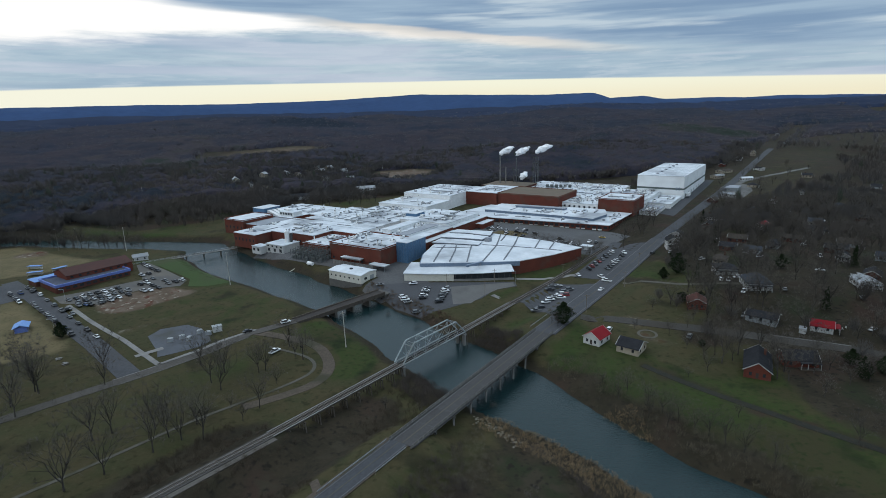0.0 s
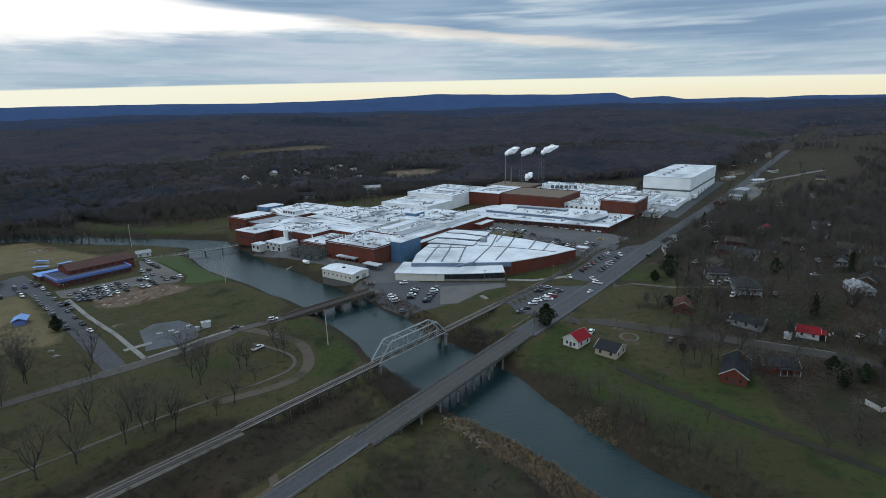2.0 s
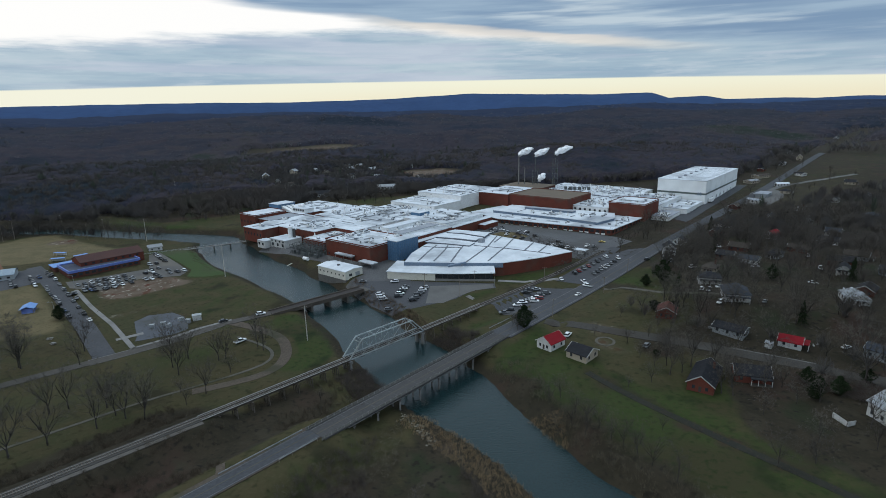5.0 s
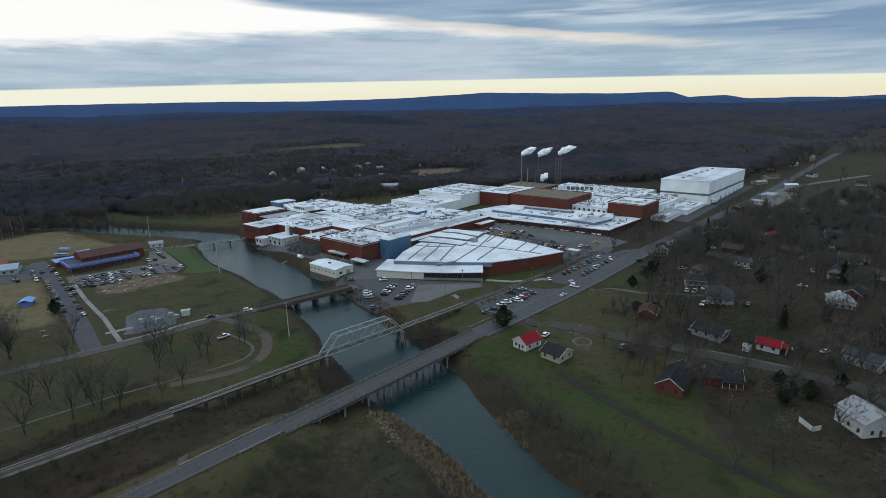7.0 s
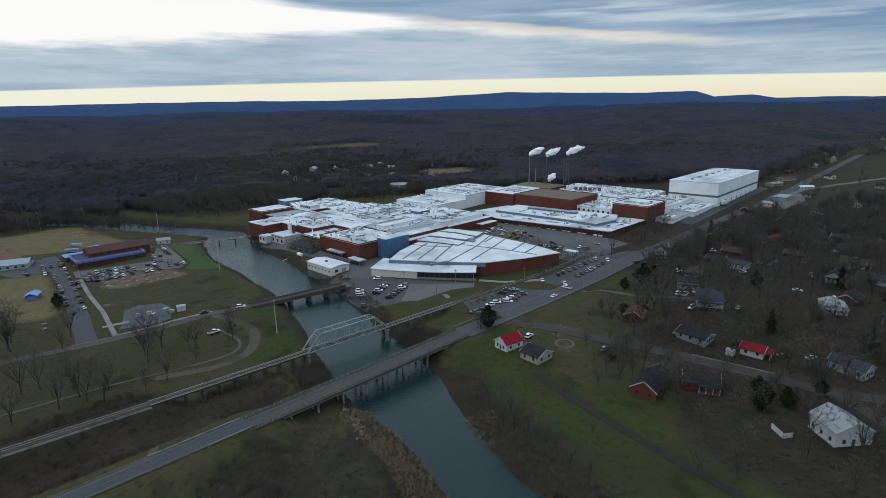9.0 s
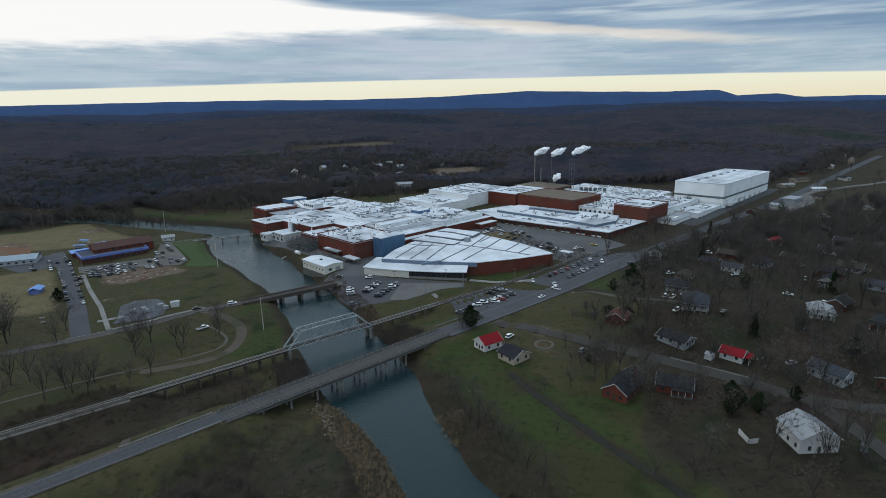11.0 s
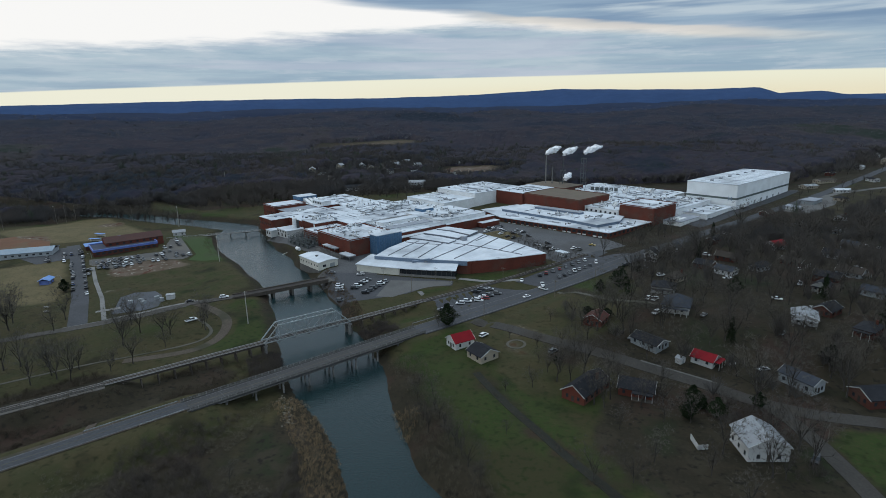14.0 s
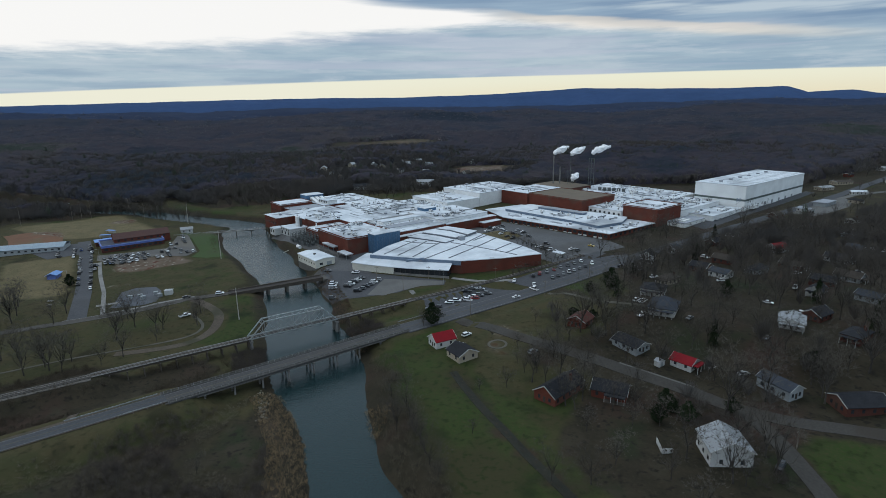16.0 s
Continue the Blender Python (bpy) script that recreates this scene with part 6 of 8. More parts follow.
    part("landing_leg", box(BM(), 3.4, 3.6, -0.8, 0.8, 0, 0.748), M_steel, t)
    return t


tr = trailer()
for i, (u, v, a) in enumerate(((104, 236, 90), (108.5, 236, 90), (120, 330, 90))):
    x, y = PU(u, v)
    m = pose(x, y, gz(x, y) + 0.12, 0, 0, -33 + a)
    if i:
        copy_thing(tr, m)
    else:
        tr.matrix_basis = m
for u0, u1, v in ((-34, -19.2, -6.6), (-18.8, -2, -6.2)):
    x, y = PU(u0, v)
    t = thing("dock_wall", x, y, gz(x, y), -33, "pale weathered concrete dock wall before the brick mill", "wall", "dock walls")
    part("wall", box(BM(), 0, u1 - u0, -0.25, 0.25, -0.6, 2.5), M_concrete, t)
    part("coping", box(BM(), -0.1, u1 - u0 + 0.1, -0.35, 0.35, 2.503, 2.7), M_dullconcrete, t)
    for k in range(int((u1 - u0) / 3.6)):
        part("buttress", box(BM(), 1.5 + 3.6 * k, 1.9 + 3.6 * k, -0.5, -0.253, -0.6, 2.3), M_concrete, t)


def roof_tank():
    t = thing("roof_tank", 0, 0, 0, 0, "dark grey steel tank standing on a white roof", "tank", "tanks on the production hall")
    part("shell", cyl(BM(), 0, 0, 0.3, 3.4, 1.7, 1.7, 16), M_switch, t)
    part("cone", cyl(BM(), 0, 0, 3.403, 4.0, 1.7, 0.3, 16), M_steel, t)
    for k in range(4):
        part("leg", bar(BM(), (1.3 * math.cos(k * math.pi / 2), 1.3 * math.sin(k * math.pi / 2), 0), (1.3 * math.cos(k * math.pi / 2), 1.3 * math.sin(k * math.pi / 2), 0.298), 0.2), M_dark, t)
    return t


tank = roof_tank()
for k in range(6):
    m = pose(*PU(-14 + 4.4 * k, 296 + 1.6 * k), 11.15)
    if k:
        copy_thing(tank, m)
    else:
        tank.matrix_basis = m
t = thing("outfall_pipe", -100.5, 346.6, gz(-100.5, 346.6), 40, "pale yellow outfall pipe lying down the river bank", "pipe")
part("pipe", bar(BM(), (-2.6, 0, -0.5), (2.4, 0, 1.1), 0.5, 0.5, 10), M_cream, t)
part("collar", bar(BM(), (1.9, 0, 0.95), (2.5, 0, 1.15), 0.75, 0.75, 10), M_concrete, t)
x, y = -88, 343
t = thing("tank", x, y, gz(x, y) + 0.1, -33, "white horizontal storage tank on the river bank", "tank")
part("shell", bar(BM(), (-2.2, 0, 1.3), (2.2, 0, 1.3), 2.4, 2.4, 14), M_whitewall, t)
for s in (-1.4, 1.4):
    part("saddle", box(BM(), s - 0.2, s + 0.2, -0.8, 0.8, -0.2, 0.5), M_concrete, t)

# chimneys and steam behind the works
def puff(name, x, y, z, n, grow, drift, seed, r0=1.7):
    r = random.Random(seed)
    bm = BM()
    for i in range(n):
        k = i / n
        m = Matrix.Translation((drift * k + r.uniform(-1, 1) * grow * k, r.uniform(-1, 1) * grow * k, 7.0 * k ** 0.6 + r.uniform(-1, 1) * grow * 0.7 * k))
        s = (r0 * (0.75 + r.uniform(0, 0.45)) + 1.6 * math.sin(math.pi * min(1, k * 1.15))) * (1.0 if k < 0.8 else 0.75)
        bmesh.ops.create_icosphere(bm, subdivisions=2, radius=s, matrix=m @ Matrix.Diagonal((1.15, 1, 0.9, 1)))
    for v in bm.verts:
        q = v.co
        v.co = q + Vector((noise.noise(q * 0.6), noise.noise(q * 0.6 + Vector((9, 0, 0))), noise.noise(q * 0.6 + Vector((0, 9, 0))))) * 1.7 + noise.noise_vector(q * 1.3) * 0.9
    ob = link_mesh(name, bm, M_steam, True)
    fuse = ob.modifiers.new("fuse", "REMESH")
    fuse.mode, fuse.voxel_size, fuse.use_smooth_shade = "VOXEL", 0.4, True
    ob.matrix_basis = pose(x, y, z)
    return tagged(ob, "drifting puff of white steam over a chimney", "steam", "steam puffs")


def chimney(x, y, top, lattice):
    z0 = gz(x, y)
    t = thing("chimney", x, y, z0, 0, "slim pale steel chimney behind the works" if not lattice else "thin chimney inside a steel lattice tower", "chimney", "works chimneys")
    part("flue", cyl(BM(), 0, 0, 0, top - z0, 0.7 if not lattice else 0.4, 0.55 if not lattice else 0.35, 12), M_concrete if not lattice else M_switch, t)
    part("base", box(BM(), -2, 2, -2, 2, 0, 3), M_brickdark, t)
    if lattice:
        w, h = 2.6, (top - z0) * lattice
        for sx in (-1, 1):
            for sy in (-1, 1):
                part("leg", bar(BM(), (sx * w, sy * w, 0), (sx * w, sy * w, h), 0.28), M_switch, t)
        k = int(h / 5)
        for i in range(1, k + 1):
            for sx in (-1, 1):
                part("tie", bar(BM(), (sx * w, -w, h * i / k), (sx * w, w, h * i / k), 0.2), M_switch, t)
                part("tie", bar(BM(), (-w, sx * w, h * i / k), (w, sx * w, h * i / k), 0.2), M_switch, t)


chimney(60.5, 600, 44.5, 0)
chimney(67, 603, 32, 0)
chimney(78, 600, 43, 0.62)
chimney(99, 600, 42.5, 0.97)
puff("steam_puff", 61.5, 600, 45.5, 22, 1.8, 13, 1)
puff("steam_puff", 79, 600, 44.5, 18, 1.6, 11, 2)
puff("steam_puff", 100, 600, 46.5, 22, 1.9, 15, 3)
puff("steam_puff", 82, 585, 20.0, 12, 1.6, 4, 4, 1.2)

# ---- houses ----
HOUSES = []


def gable_roof(bm, w, l, z, rise, over=0.45, thick=0.22):
    """Two thick slopes; the ridge runs along y."""
    for s in (-1, 1):
        k = rise / (w / 2)
        xe = s * (w / 2 + over)
        pts = [(0, z + rise), (xe, z - over * k)]
        vs = []
        for dz in (0.02, thick):
            for y in (-l / 2 - over, l / 2 + over):
                for x, zz in pts:
                    vs.append(bm.verts.new((x, y, zz + dz)))
        idx = ((0, 1, 3, 2), (4, 6, 7, 5), (0, 4, 5, 1), (2, 3, 7, 6), (1, 5, 7, 3), (0, 2, 6, 4))
        for f in idx:
            bm.faces.new([vs[i] for i in (f if s > 0 else f[::-1])])
    return bm


def house(cx, cy, w, l, az, wall_h, rise, wall, roof, label, chimney=False, porch=0, wing=None, z=None, hip=False, side_porch=0):
    z0 = gz(cx, cy) if z is None else z
    HOUSES.append((cx, cy, max(w, l) / 2))
    t = thing("house", cx, cy, z0, -az, label, "house")
    bm = BM()
    box(bm, -w / 2, w / 2, -l / 2, l / 2, -1.2, wall_h)
    if not hip:
        for s in (-1, 1):
            y0, y1 = sorted((s * l / 2, s * (l / 2 - 0.2)))
            f = [bm.verts.new((x, y, zz)) for y in (y0, y1) for x, zz in ((-w / 2, wall_h + 0.002), (w / 2, wall_h + 0.002), (0, wall_h + rise - 0.02))]
            bm.faces.new(f[:3])
            bm.faces.new(f[3:][::-1])
            for i in range(3):
                j = (i + 1) % 3
                bm.faces.new((f[j], f[i], f[3 + i], f[3 + j]))
    part("wall", bm, wall, t)
    bm = BM()
    if hip:
        o, r = 0.5, l / 2 - w / 2
        e = [bm.verts.new((sx * (w / 2 + o), sy * (l / 2 + o), wall_h + dz)) for dz in (0.0, 0.2) for sx, sy in ((-1, -1), (1, -1), (1, 1), (-1, 1))]
        a, b = bm.verts.new((0, -max(r, 0.3), wall_h + rise)), bm.verts.new((0, max(r, 0.3), wall_h + rise))
        for f in ((3, 2, 1, 0), (0, 1, 5, 4), (1, 2, 6, 5), (2, 3, 7, 6), (3, 0, 4, 7)):
            bm.faces.new([e[i] for i in f])
        bm.faces.new((e[4], e[5], a))
        bm.faces.new((e[5], e[6], b, a))
        bm.faces.new((e[6], e[7], b))
        bm.faces.new((e[7], e[4], a, b))
    else:
        gable_roof(bm, w, l, wall_h, rise)
    r = part("roof", bm, roof, t)
    if not hip:
        for s in (-1, 1):
            trim = BM()
            for sx in (-1, 1):
                k = rise / (w / 2)
                bar(trim, (0, s * (l / 2 + 0.47), wall_h + rise + 0.08), (sx * (w / 2 + 0.45), s * (l / 2 + 0.47), wall_h - 0.45 * k + 0.08), 0.09, 0.3)
            part("bargeboard", trim, M_siding, r)
    storeys = 2 if wall_h > 4.5 else 1
    for st in range(storeys):
        zz = 0.9 + 2.8 * st
        for s in (-1, 1):
            for i in range(2):
                part_of("window", window_mesh(0.95, 1.3), t, pose(-w / 4 + w / 2 * i, s * l / 2, zz, 0, 0, 0 if s < 0 else 180))
            n = max(2, int(l / 3.2))
            for i in range(n):
                part_of("window", window_mesh(0.95, 1.3), t, pose(s * w / 2, -l / 2 + l * (i + 0.5) / n, zz, 0, 0, 90 * s))
    part_of("door", window_mesh(0.95, 2.0, M_shingle_b), t, pose(0, -l / 2 - 0.005, 0.1))
    if chimney:
        part("chimney", box(BM(), w / 4 - 0.4, w / 4 + 0.4, l / 5 - 0.4, l / 5 + 0.4, wall_h, wall_h + rise + 1.0), M_brickdark, t, "brick chimney")
    if porch:
        p = part("porch_roof", box(BM(), -w / 2 + 0.3, w / 2 - 0.3, -l / 2 - 2.4, -l / 2 - 0.5, 2.35, 2.55), roof, t)
        for i in range(porch):
            x = -w / 2 + 0.6 + (w - 1.2) * i / max(1, porch - 1)
            part("porch_post", box(BM(), x - 0.09, x + 0.09, -l / 2 - 2.3, -l / 2 - 2.12, -0.6, 2.348), M_siding, p)
    if side_porch:
        p = part("porch_roof", box(BM(), w / 2 + 0.5, w / 2 + 2.3, -l * 0.1, l / 2, 2.4, 2.6), roof, t)
        for i in range(side_porch):
            y = -l * 0.1 + 0.2 + (l * 0.6 - 0.4) * i / max(1, side_porch - 1)
            part("porch_post", box(BM(), w / 2 + 2.05, w / 2 + 2.23, y - 0.09, y + 0.09, -0.6, 2.398), M_siding, p)
        part("porch_floor", box(BM(), w / 2 + 0.005, w / 2 + 2.3, -l * 0.1, l / 2, -0.6, 0.15), M_dullstep, p)
    if wing:
        ww, wl, wy = wing
        part("wing_wall", box(BM(), w / 2 + 0.002, w / 2 + ww, wy - wl / 2, wy + wl / 2, -1.2, 2.6), wall, t)
        part("wing_roof", prism(BM(), [(w / 2 + 0.3, wy - wl / 2 - 0.3), (w / 2 + ww + 0.3, wy - wl / 2 - 0.3), (w / 2 + ww + 0.3, wy + wl / 2 + 0.3), (w / 2 + 0.3, wy + wl / 2 + 0.3)], 2.603, lambda x, y: 3.3 - 0.12 * (x - w / 2)), roof, t)
    return t


M_dullstep = material("dull_porch_boards", (0.10, 0.085, 0.07), (0.07, 0.06, 0.05), rough=0.9, scale=0.6)
W_, G_, T_, B_ = M_siding, M_greysiding, M_tansiding, M_brick
house(62.4, 215.0, 7.2, 9.2, 44, 3.1, 2.4, W_, M_redroof, "small white house with a bright red metal roof")
house(73.9, 205.7, 9.0, 8.8, 129, 2.7, 2.2, T_, M_shingle, "small tan house with a dark grey roof")
house(114.4, 187.3, 8.6, 17, 29, 3.1, 2.9, B_, M_shingle, "red-brick house with white bargeboards and dark roof", chimney=True)
house(131.5, 191.0, 8.0, 11.5, 100, 2.8, 2.4, B_, M_shingle, "red-brick house with a white-posted porch", side_porch=4)
house(157.0, 216.2, 6.4, 8, -58, 2.4, 1.8, W_, M_redroof, "white cottage with a bright red roof", porch=3)
house(162.6, 162.6, 11.2, 10.6, -13, 4.5, 2.9, W_, M_metalroof, "large white two-storey house with a pale metal roof")
house(185.5, 205, 6.5, 12, -40, 3.4, 1.8, M_greysiding, M_shingle_bl, "grey two-storey house with a white gable end")
house(199, 250, 9, 11, 15, 2.7, 1.5, W_, M_metalroof, "low house with a pale blue-grey metal roof", porch=3)
house(138, 226.5, 8, 12, -50, 2.5, 1.6, G_, M_shingle, "weathered grey house with a sagging dark roof")
house(117, 244.5, 8, 9, 20, 3.0, 2.2, B_, material("rust_red_shingles", (0.105, 0.030, 0.022), (0.075, 0.026, 0.020), rough=0.8, scale=0.4), "brick house with a rust-red roof among shrubs")
house(148.3, 282.5, 10.5, 9, 13, 3.2, 2.4, W_, M_shingle, "white house with a long front porch", porch=5, hip=True)
house(151.5, 258, 11, 13, 13, 3.0, 3.8, W_, M_shingle_bl, "broad house with a slate-blue hipped roof", porch=5, hip=True)
house(148, 351, 7, 10, 12, 5.0, 2.4, W_, M_shingle, "white two-storey gabled house near the road", porch=3)
house(206.3, 199.6, 9, 14, 70, 3.0, 2.0, M_brickdark, M_shingle, "dark low house behind bare trees")
EAST = [(182.9, 318.7), (188.4, 346.6), (280.7, 375.4), (240.4, 319.5), (220, 295.3), (210.8, 261.1), (218.4, 241.6), (221.4, 343), (264.8, 386.8), (202.1, 330.3), (223.4, 380.6), (248.5, 362.9), (227.8, 311.9), (238, 287.1), (205.7, 418.5), (174.4, 330.4), (261, 468), (281.8, 450.4), (284.6, 335.9), (258.8, 276.3),
        (246.3, 231.4), (237.5, 211.7), (164.5, 383), (188.8, 387.9), (306.7, 397.7), (300, 500), (340, 470), (350, 540), (250, 510), (330, 590), (420, 640), (390, 560), (440, 560), (156.4, 303.3)]
hr = random.Random(3)
for i, (x, y) in enumerate(EAST):
    if i == 10:
        house(222, 379, 8, 10, 50, 3.0, 2.2, W_, M_redroof, "white cottage with a red roof among trees")
        continue
    wall = hr.choice((W_, W_, G_, T_, M_brickdark, M_brickdark))
    roof = hr.choice((M_shingle, M_shingle_b, M_shingle, M_shingle_b, M_shingle_bl, M_shingle))
    nm = {W_: "white", G_: "grey", T_: "tan", M_brickdark: "brick"}[wall] + " house with a " + {M_shingle: "dark grey", M_shingle_b: "brown", M_shingle_bl: "slate-blue", M_metalroof: "pale metal"}[roof] + " roof among bare trees"
    house(x, y, hr.uniform(6.2, 8.0), hr.uniform(8.5, 11.5), hr.choice((35, -55)) + hr.uniform(-8, 8), 2.7, hr.uniform(1.6, 2.3), wall, roof, nm, porch=hr.choice((0, 3)), chimney=hr.random() < 0.3, hip=hr.random() < 0.2)
WEST = [(-153, 577), (-88, 612), (-233, 712), (-205, 628), (-210, 735), (-192, 722), (-187, 797), (-188, 835), (-166, 800), (-172, 770), (-255, 672), (-230, 652), (-142, 778), (-120, 700), (-103, 865), (-60, 690), (-150, 690),
        (520, 1010), (600, 980), (460, 830), (480, 900), (700, 1180)]
for i, (x, y) in enumerate(WEST):
    wall = hr.choice((W_, W_, W_, G_, T_))
    roof = hr.choice((M_shingle, M_shingle_b, M_metalroof))
    nm = {W_: "white", G_: "grey", T_: "tan"}[wall] + " house with a " + {M_shingle: "dark grey", M_shingle_b: "brown", M_metalroof: "pale metal"}[roof] + " roof on a wooded slope"
    big = i in (0, 1)
    house(x, y, 11 if big else hr.uniform(6.5, 8), 20 if big else hr.uniform(8.5, 11.5), hr.uniform(-70, 70) if not big else 70, 5.2 if hr.random() < 0.3 else 3.2, hr.uniform(2, 3), wall, roof, nm)

# low shop buildings and yards along the highway past the warehouse
t = thing("shop_building", 302, 574, gz(302, 574), -35, "low grey shop building with a tin roof", "building")
part("wall", box(BM(), -5, 5, -11, 11, -1, 3.0), M_greysiding, t)
part("roof", box(BM(), -5.5, 5.5, -11.5, 11.5, 3.003, 3.4), M_greyroof, t)
part("canopy", box(BM(), -7.6, -5.6, -9, 9, 2.5, 2.7), M_greyroof, t)
for i in range(4):
    part_of("window", window_mesh(2.6, 1.6), t, pose(-5, -7.6 + 4.8 * i, 0.6, 0, 0, -90))
for x, y, w, l, az, wall, roof, lab in ((278, 537, 6, 12, -35, W_, M_greyroof, "low white shed beside the shops"), (324, 655, 9, 16, 55, T_, M_metalroof, "low tan store with a tin roof"), (349, 690, 10, 20, 60, T_, M_shingle_b, "long tan roadside building with a brown roof"),
                                        (346, 632, 4, 14, 80, W_, M_roof, "white mobile home on the grass"), (420, 792, 8, 14, 30, W_, M_metalroof, "white house beyond the highway"), (398, 700, 7, 11, -20, W_, M_shingle, "white house beside the far lane"), (372, 742, 7, 10, 40, B_, M_shingle, "small brick house near the highway")):
    house(x, y, w, l, az, 2.8, 1.2, wall, roof, lab)

# ---- school and playing fields ----
SX, SY, SAZ = -223.0, 299.0, 54.0
t = thing("school", SX, SY, gz(SX, SY) + 0.2, SAZ, "low brick school with blue parapets and a brick hall", "building")
part("wall", box(BM(), 0, 41, 0, 24, -1.5, 4.0), M_brickdark, t, "dark red-brick low wing")
part("roof", box(BM(), 0.4, 40.6, 0.4, 23.6, 4.003, 4.25), material("dark_blue_roof", (0.040, 0.048, 0.074), (0.056, 0.066, 0.098), rough=0.9, scale=0.15, dirt=(0.12, 0.13, 0.15), dirt_amount=0.5), t, "dark blue flat roof")
for b in ((-0.3, 41.3, -0.35, 0.398), (-0.3, 41.3, 23.602, 24.35), (-0.35, 0.398, 0.4, 23.6), (40.602, 41.35, 0.4, 23.6)):
    part("parapet", box(BM(), *b, 3.4, 5.0), M_bluetrim, t, "bright blue parapet band")
part("hall_wall", box(BM(), 9, 47, 9, 27, 4.26, 6.6), M_brick, t, "red-brick hall wall")
part("hall_base", box(BM(), 41.36, 47, 9, 27, -1.5, 4.258), M_brick, t)
M_hallroof = material("dull_red_brown_roof", (0.075, 0.033, 0.028), (0.055, 0.028, 0.025), rough=0.9, scale=0.15)
bm = gable_roof(BM(), 18, 38, 6.6, 2.9, 0.3, 0.3)
for v in bm.verts:
    v.co = Vector((28 + v.co.y, 18 - v.co.x, v.co.z))
part("hall_roof", bm, M_hallroof, t, "dull red-brown pitched hall roof")
for x in (9.02, 46.98):
    bm = BM()
    f = [bm.verts.new((x + o, y, z)) for o in (-0.02, 0.02) for y, z in ((9, 6.6), (27, 6.6), (18, 9.48))]
    bm.faces.new(f[:3])
    bm.faces.new(f[3:][::-1])
    part("hall_gable", bm, M_brick, t)
part("annex_wall", box(BM(), -2, 16, 24.4, 36, -1.5, 3.2), M_brickdark, t)
part("annex_roof", box(BM(), -2.4, 16.4, 24.4, 36.4, 3.203, 3.5), M_blueroof, t, "bright blue annex roof with pale patches")
for i in range(11):
    part_of("window", window_mesh(2.2, 1.4), t, pose(2.5 + 3.6 * i, -0.003, 1.2))
for i in range(8):
    part_of("window", window_mesh(1.6, 1.2), t, pose(12 + 4.4 * i, 9, 4.9))
house(-214, 372, 5, 9, 50, 3.0, 1.6, W_, M_metalroof, "small white concession building by the ball field")
t = thing("pavilion", -207, 250, gz(-207, 250), 30, "small blue park hut with a blue metal roof", "pavilion")
part("roof", gable_roof(BM(), 6, 8, 2.6, 1.2, 0.4, 0.15), M_blueroof, t, "bright blue metal roof")
for sx in (-1, 1):
    for sy in (-1, 0, 1):
        part("post", box(BM(), sx * 2.7 - 0.1, sx * 2.7 + 0.1, sy * 3.6 - 0.1, sy * 3.6 + 0.1, -0.2, 2.7), M_wood, t)
part("slab", box(BM(), -3, 3, -4, 4, -0.3, 0.06), M_concrete, t)
part("wall", box(BM(), -2.5, 2.5, -3.4, 3.4, 0.06, 2.6), M_bluetrim, t, "blue-painted board walls")
t = thing("field_house", -286, 290, gz(-286, 290), 35, "long low shed with pale blue-grey metal roofs", "building")
part("wall", box(BM(), -26, 26, -8, 8, -1, 3.4), M_greysiding, t)
bm = gable_roof(BM(), 16, 52, 3.4, 2.0, 0.5, 0.2)
for v in bm.verts:
    v.co = Vector((v.co.y, -v.co.x, v.co.z))
part("roof", bm, material("pale_blue_metal_roof", (0.17, 0.235, 0.29), (0.23, 0.285, 0.33), rough=0.55, scale=0.2), t)
for i in range(12):
    part_of("window", window_mesh(1.6, 1.1), t, pose(-23 + 4.2 * i, -8, 1.2))
for x, y, a in ((-262, 336, 20), (-252, 345, 60), (-272, 350, 0)):
    t = thing("dugout", x, y, gz(x, y), a, "small ball-field dugout with a blue roof", "dugout", "ball-field dugouts")
    part("back_wall", box(BM(), -4, 4, 1.2, 1.4, -0.2, 2.2), M_cream, t)
    part("roof", box(BM(), -4.3, 4.3, -1.4, 1.7, 2.203, 2.35), M_blueroof, t)
    for k in (-3.8, 3.8):
        part("post", box(BM(), k - 0.07, k + 0.07, -1.2, -1.06, -0.2, 2.2), M_steel, t)
# things in the equipment yard and the park
for x, y, a in ((-122, 235, 30), (-116, 240, 50), (-126, 232, 10), (-118, 233, 80), (-111, 238, 0)):
    t = thing("equipment_crate", x, y, gz(x, y) + 0.16, a, "grey metal equipment cabinet in a paved yard", "cabinet", "yard cabinets")
    part("body", box(BM(), -1.1, 1.1, -0.7, 0.7, 0.15, 1.7), M_greysiding, t)
    part("lid", box(BM(), -1.2, 1.2, -0.8, 0.8, 1.703, 1.85), M_steel, t)
    part("base", box(BM(), -1.3, 1.3, -0.9, 0.9, -0.1, 0.148), M_concrete, t)
t = thing("equipment_shelter", -112, 240, gz(-112, 240) + 0.16, 30, "pale boxy equipment shelter in a paved yard", "shelter")
part("wall", box(BM(), 2, 6, -1.5, 1.5, 0, 2.6), M_siding, t)
part("roof", box(BM(), 1.8, 6.2, -1.7, 1.7, 2.603, 2.75), M_steel, t)
for x, y, a in ((-166, 216, 20), (-160, 211, -30)):
    t = thing("picnic_table", x, y, gz(x, y), a, "pale timber picnic table on dry grass", "table", "picnic tables")
    part("top", box(BM(), -1.2, 1.2, -0.5, 0.5, 0.7, 0.78), M_concrete, t)
    for s in (-1, 1):
        part("bench", box(BM(), -1.2, 1.2, s * 0.95 - 0.15, s * 0.95 + 0.15, 0.42, 0.48), M_concrete, t)
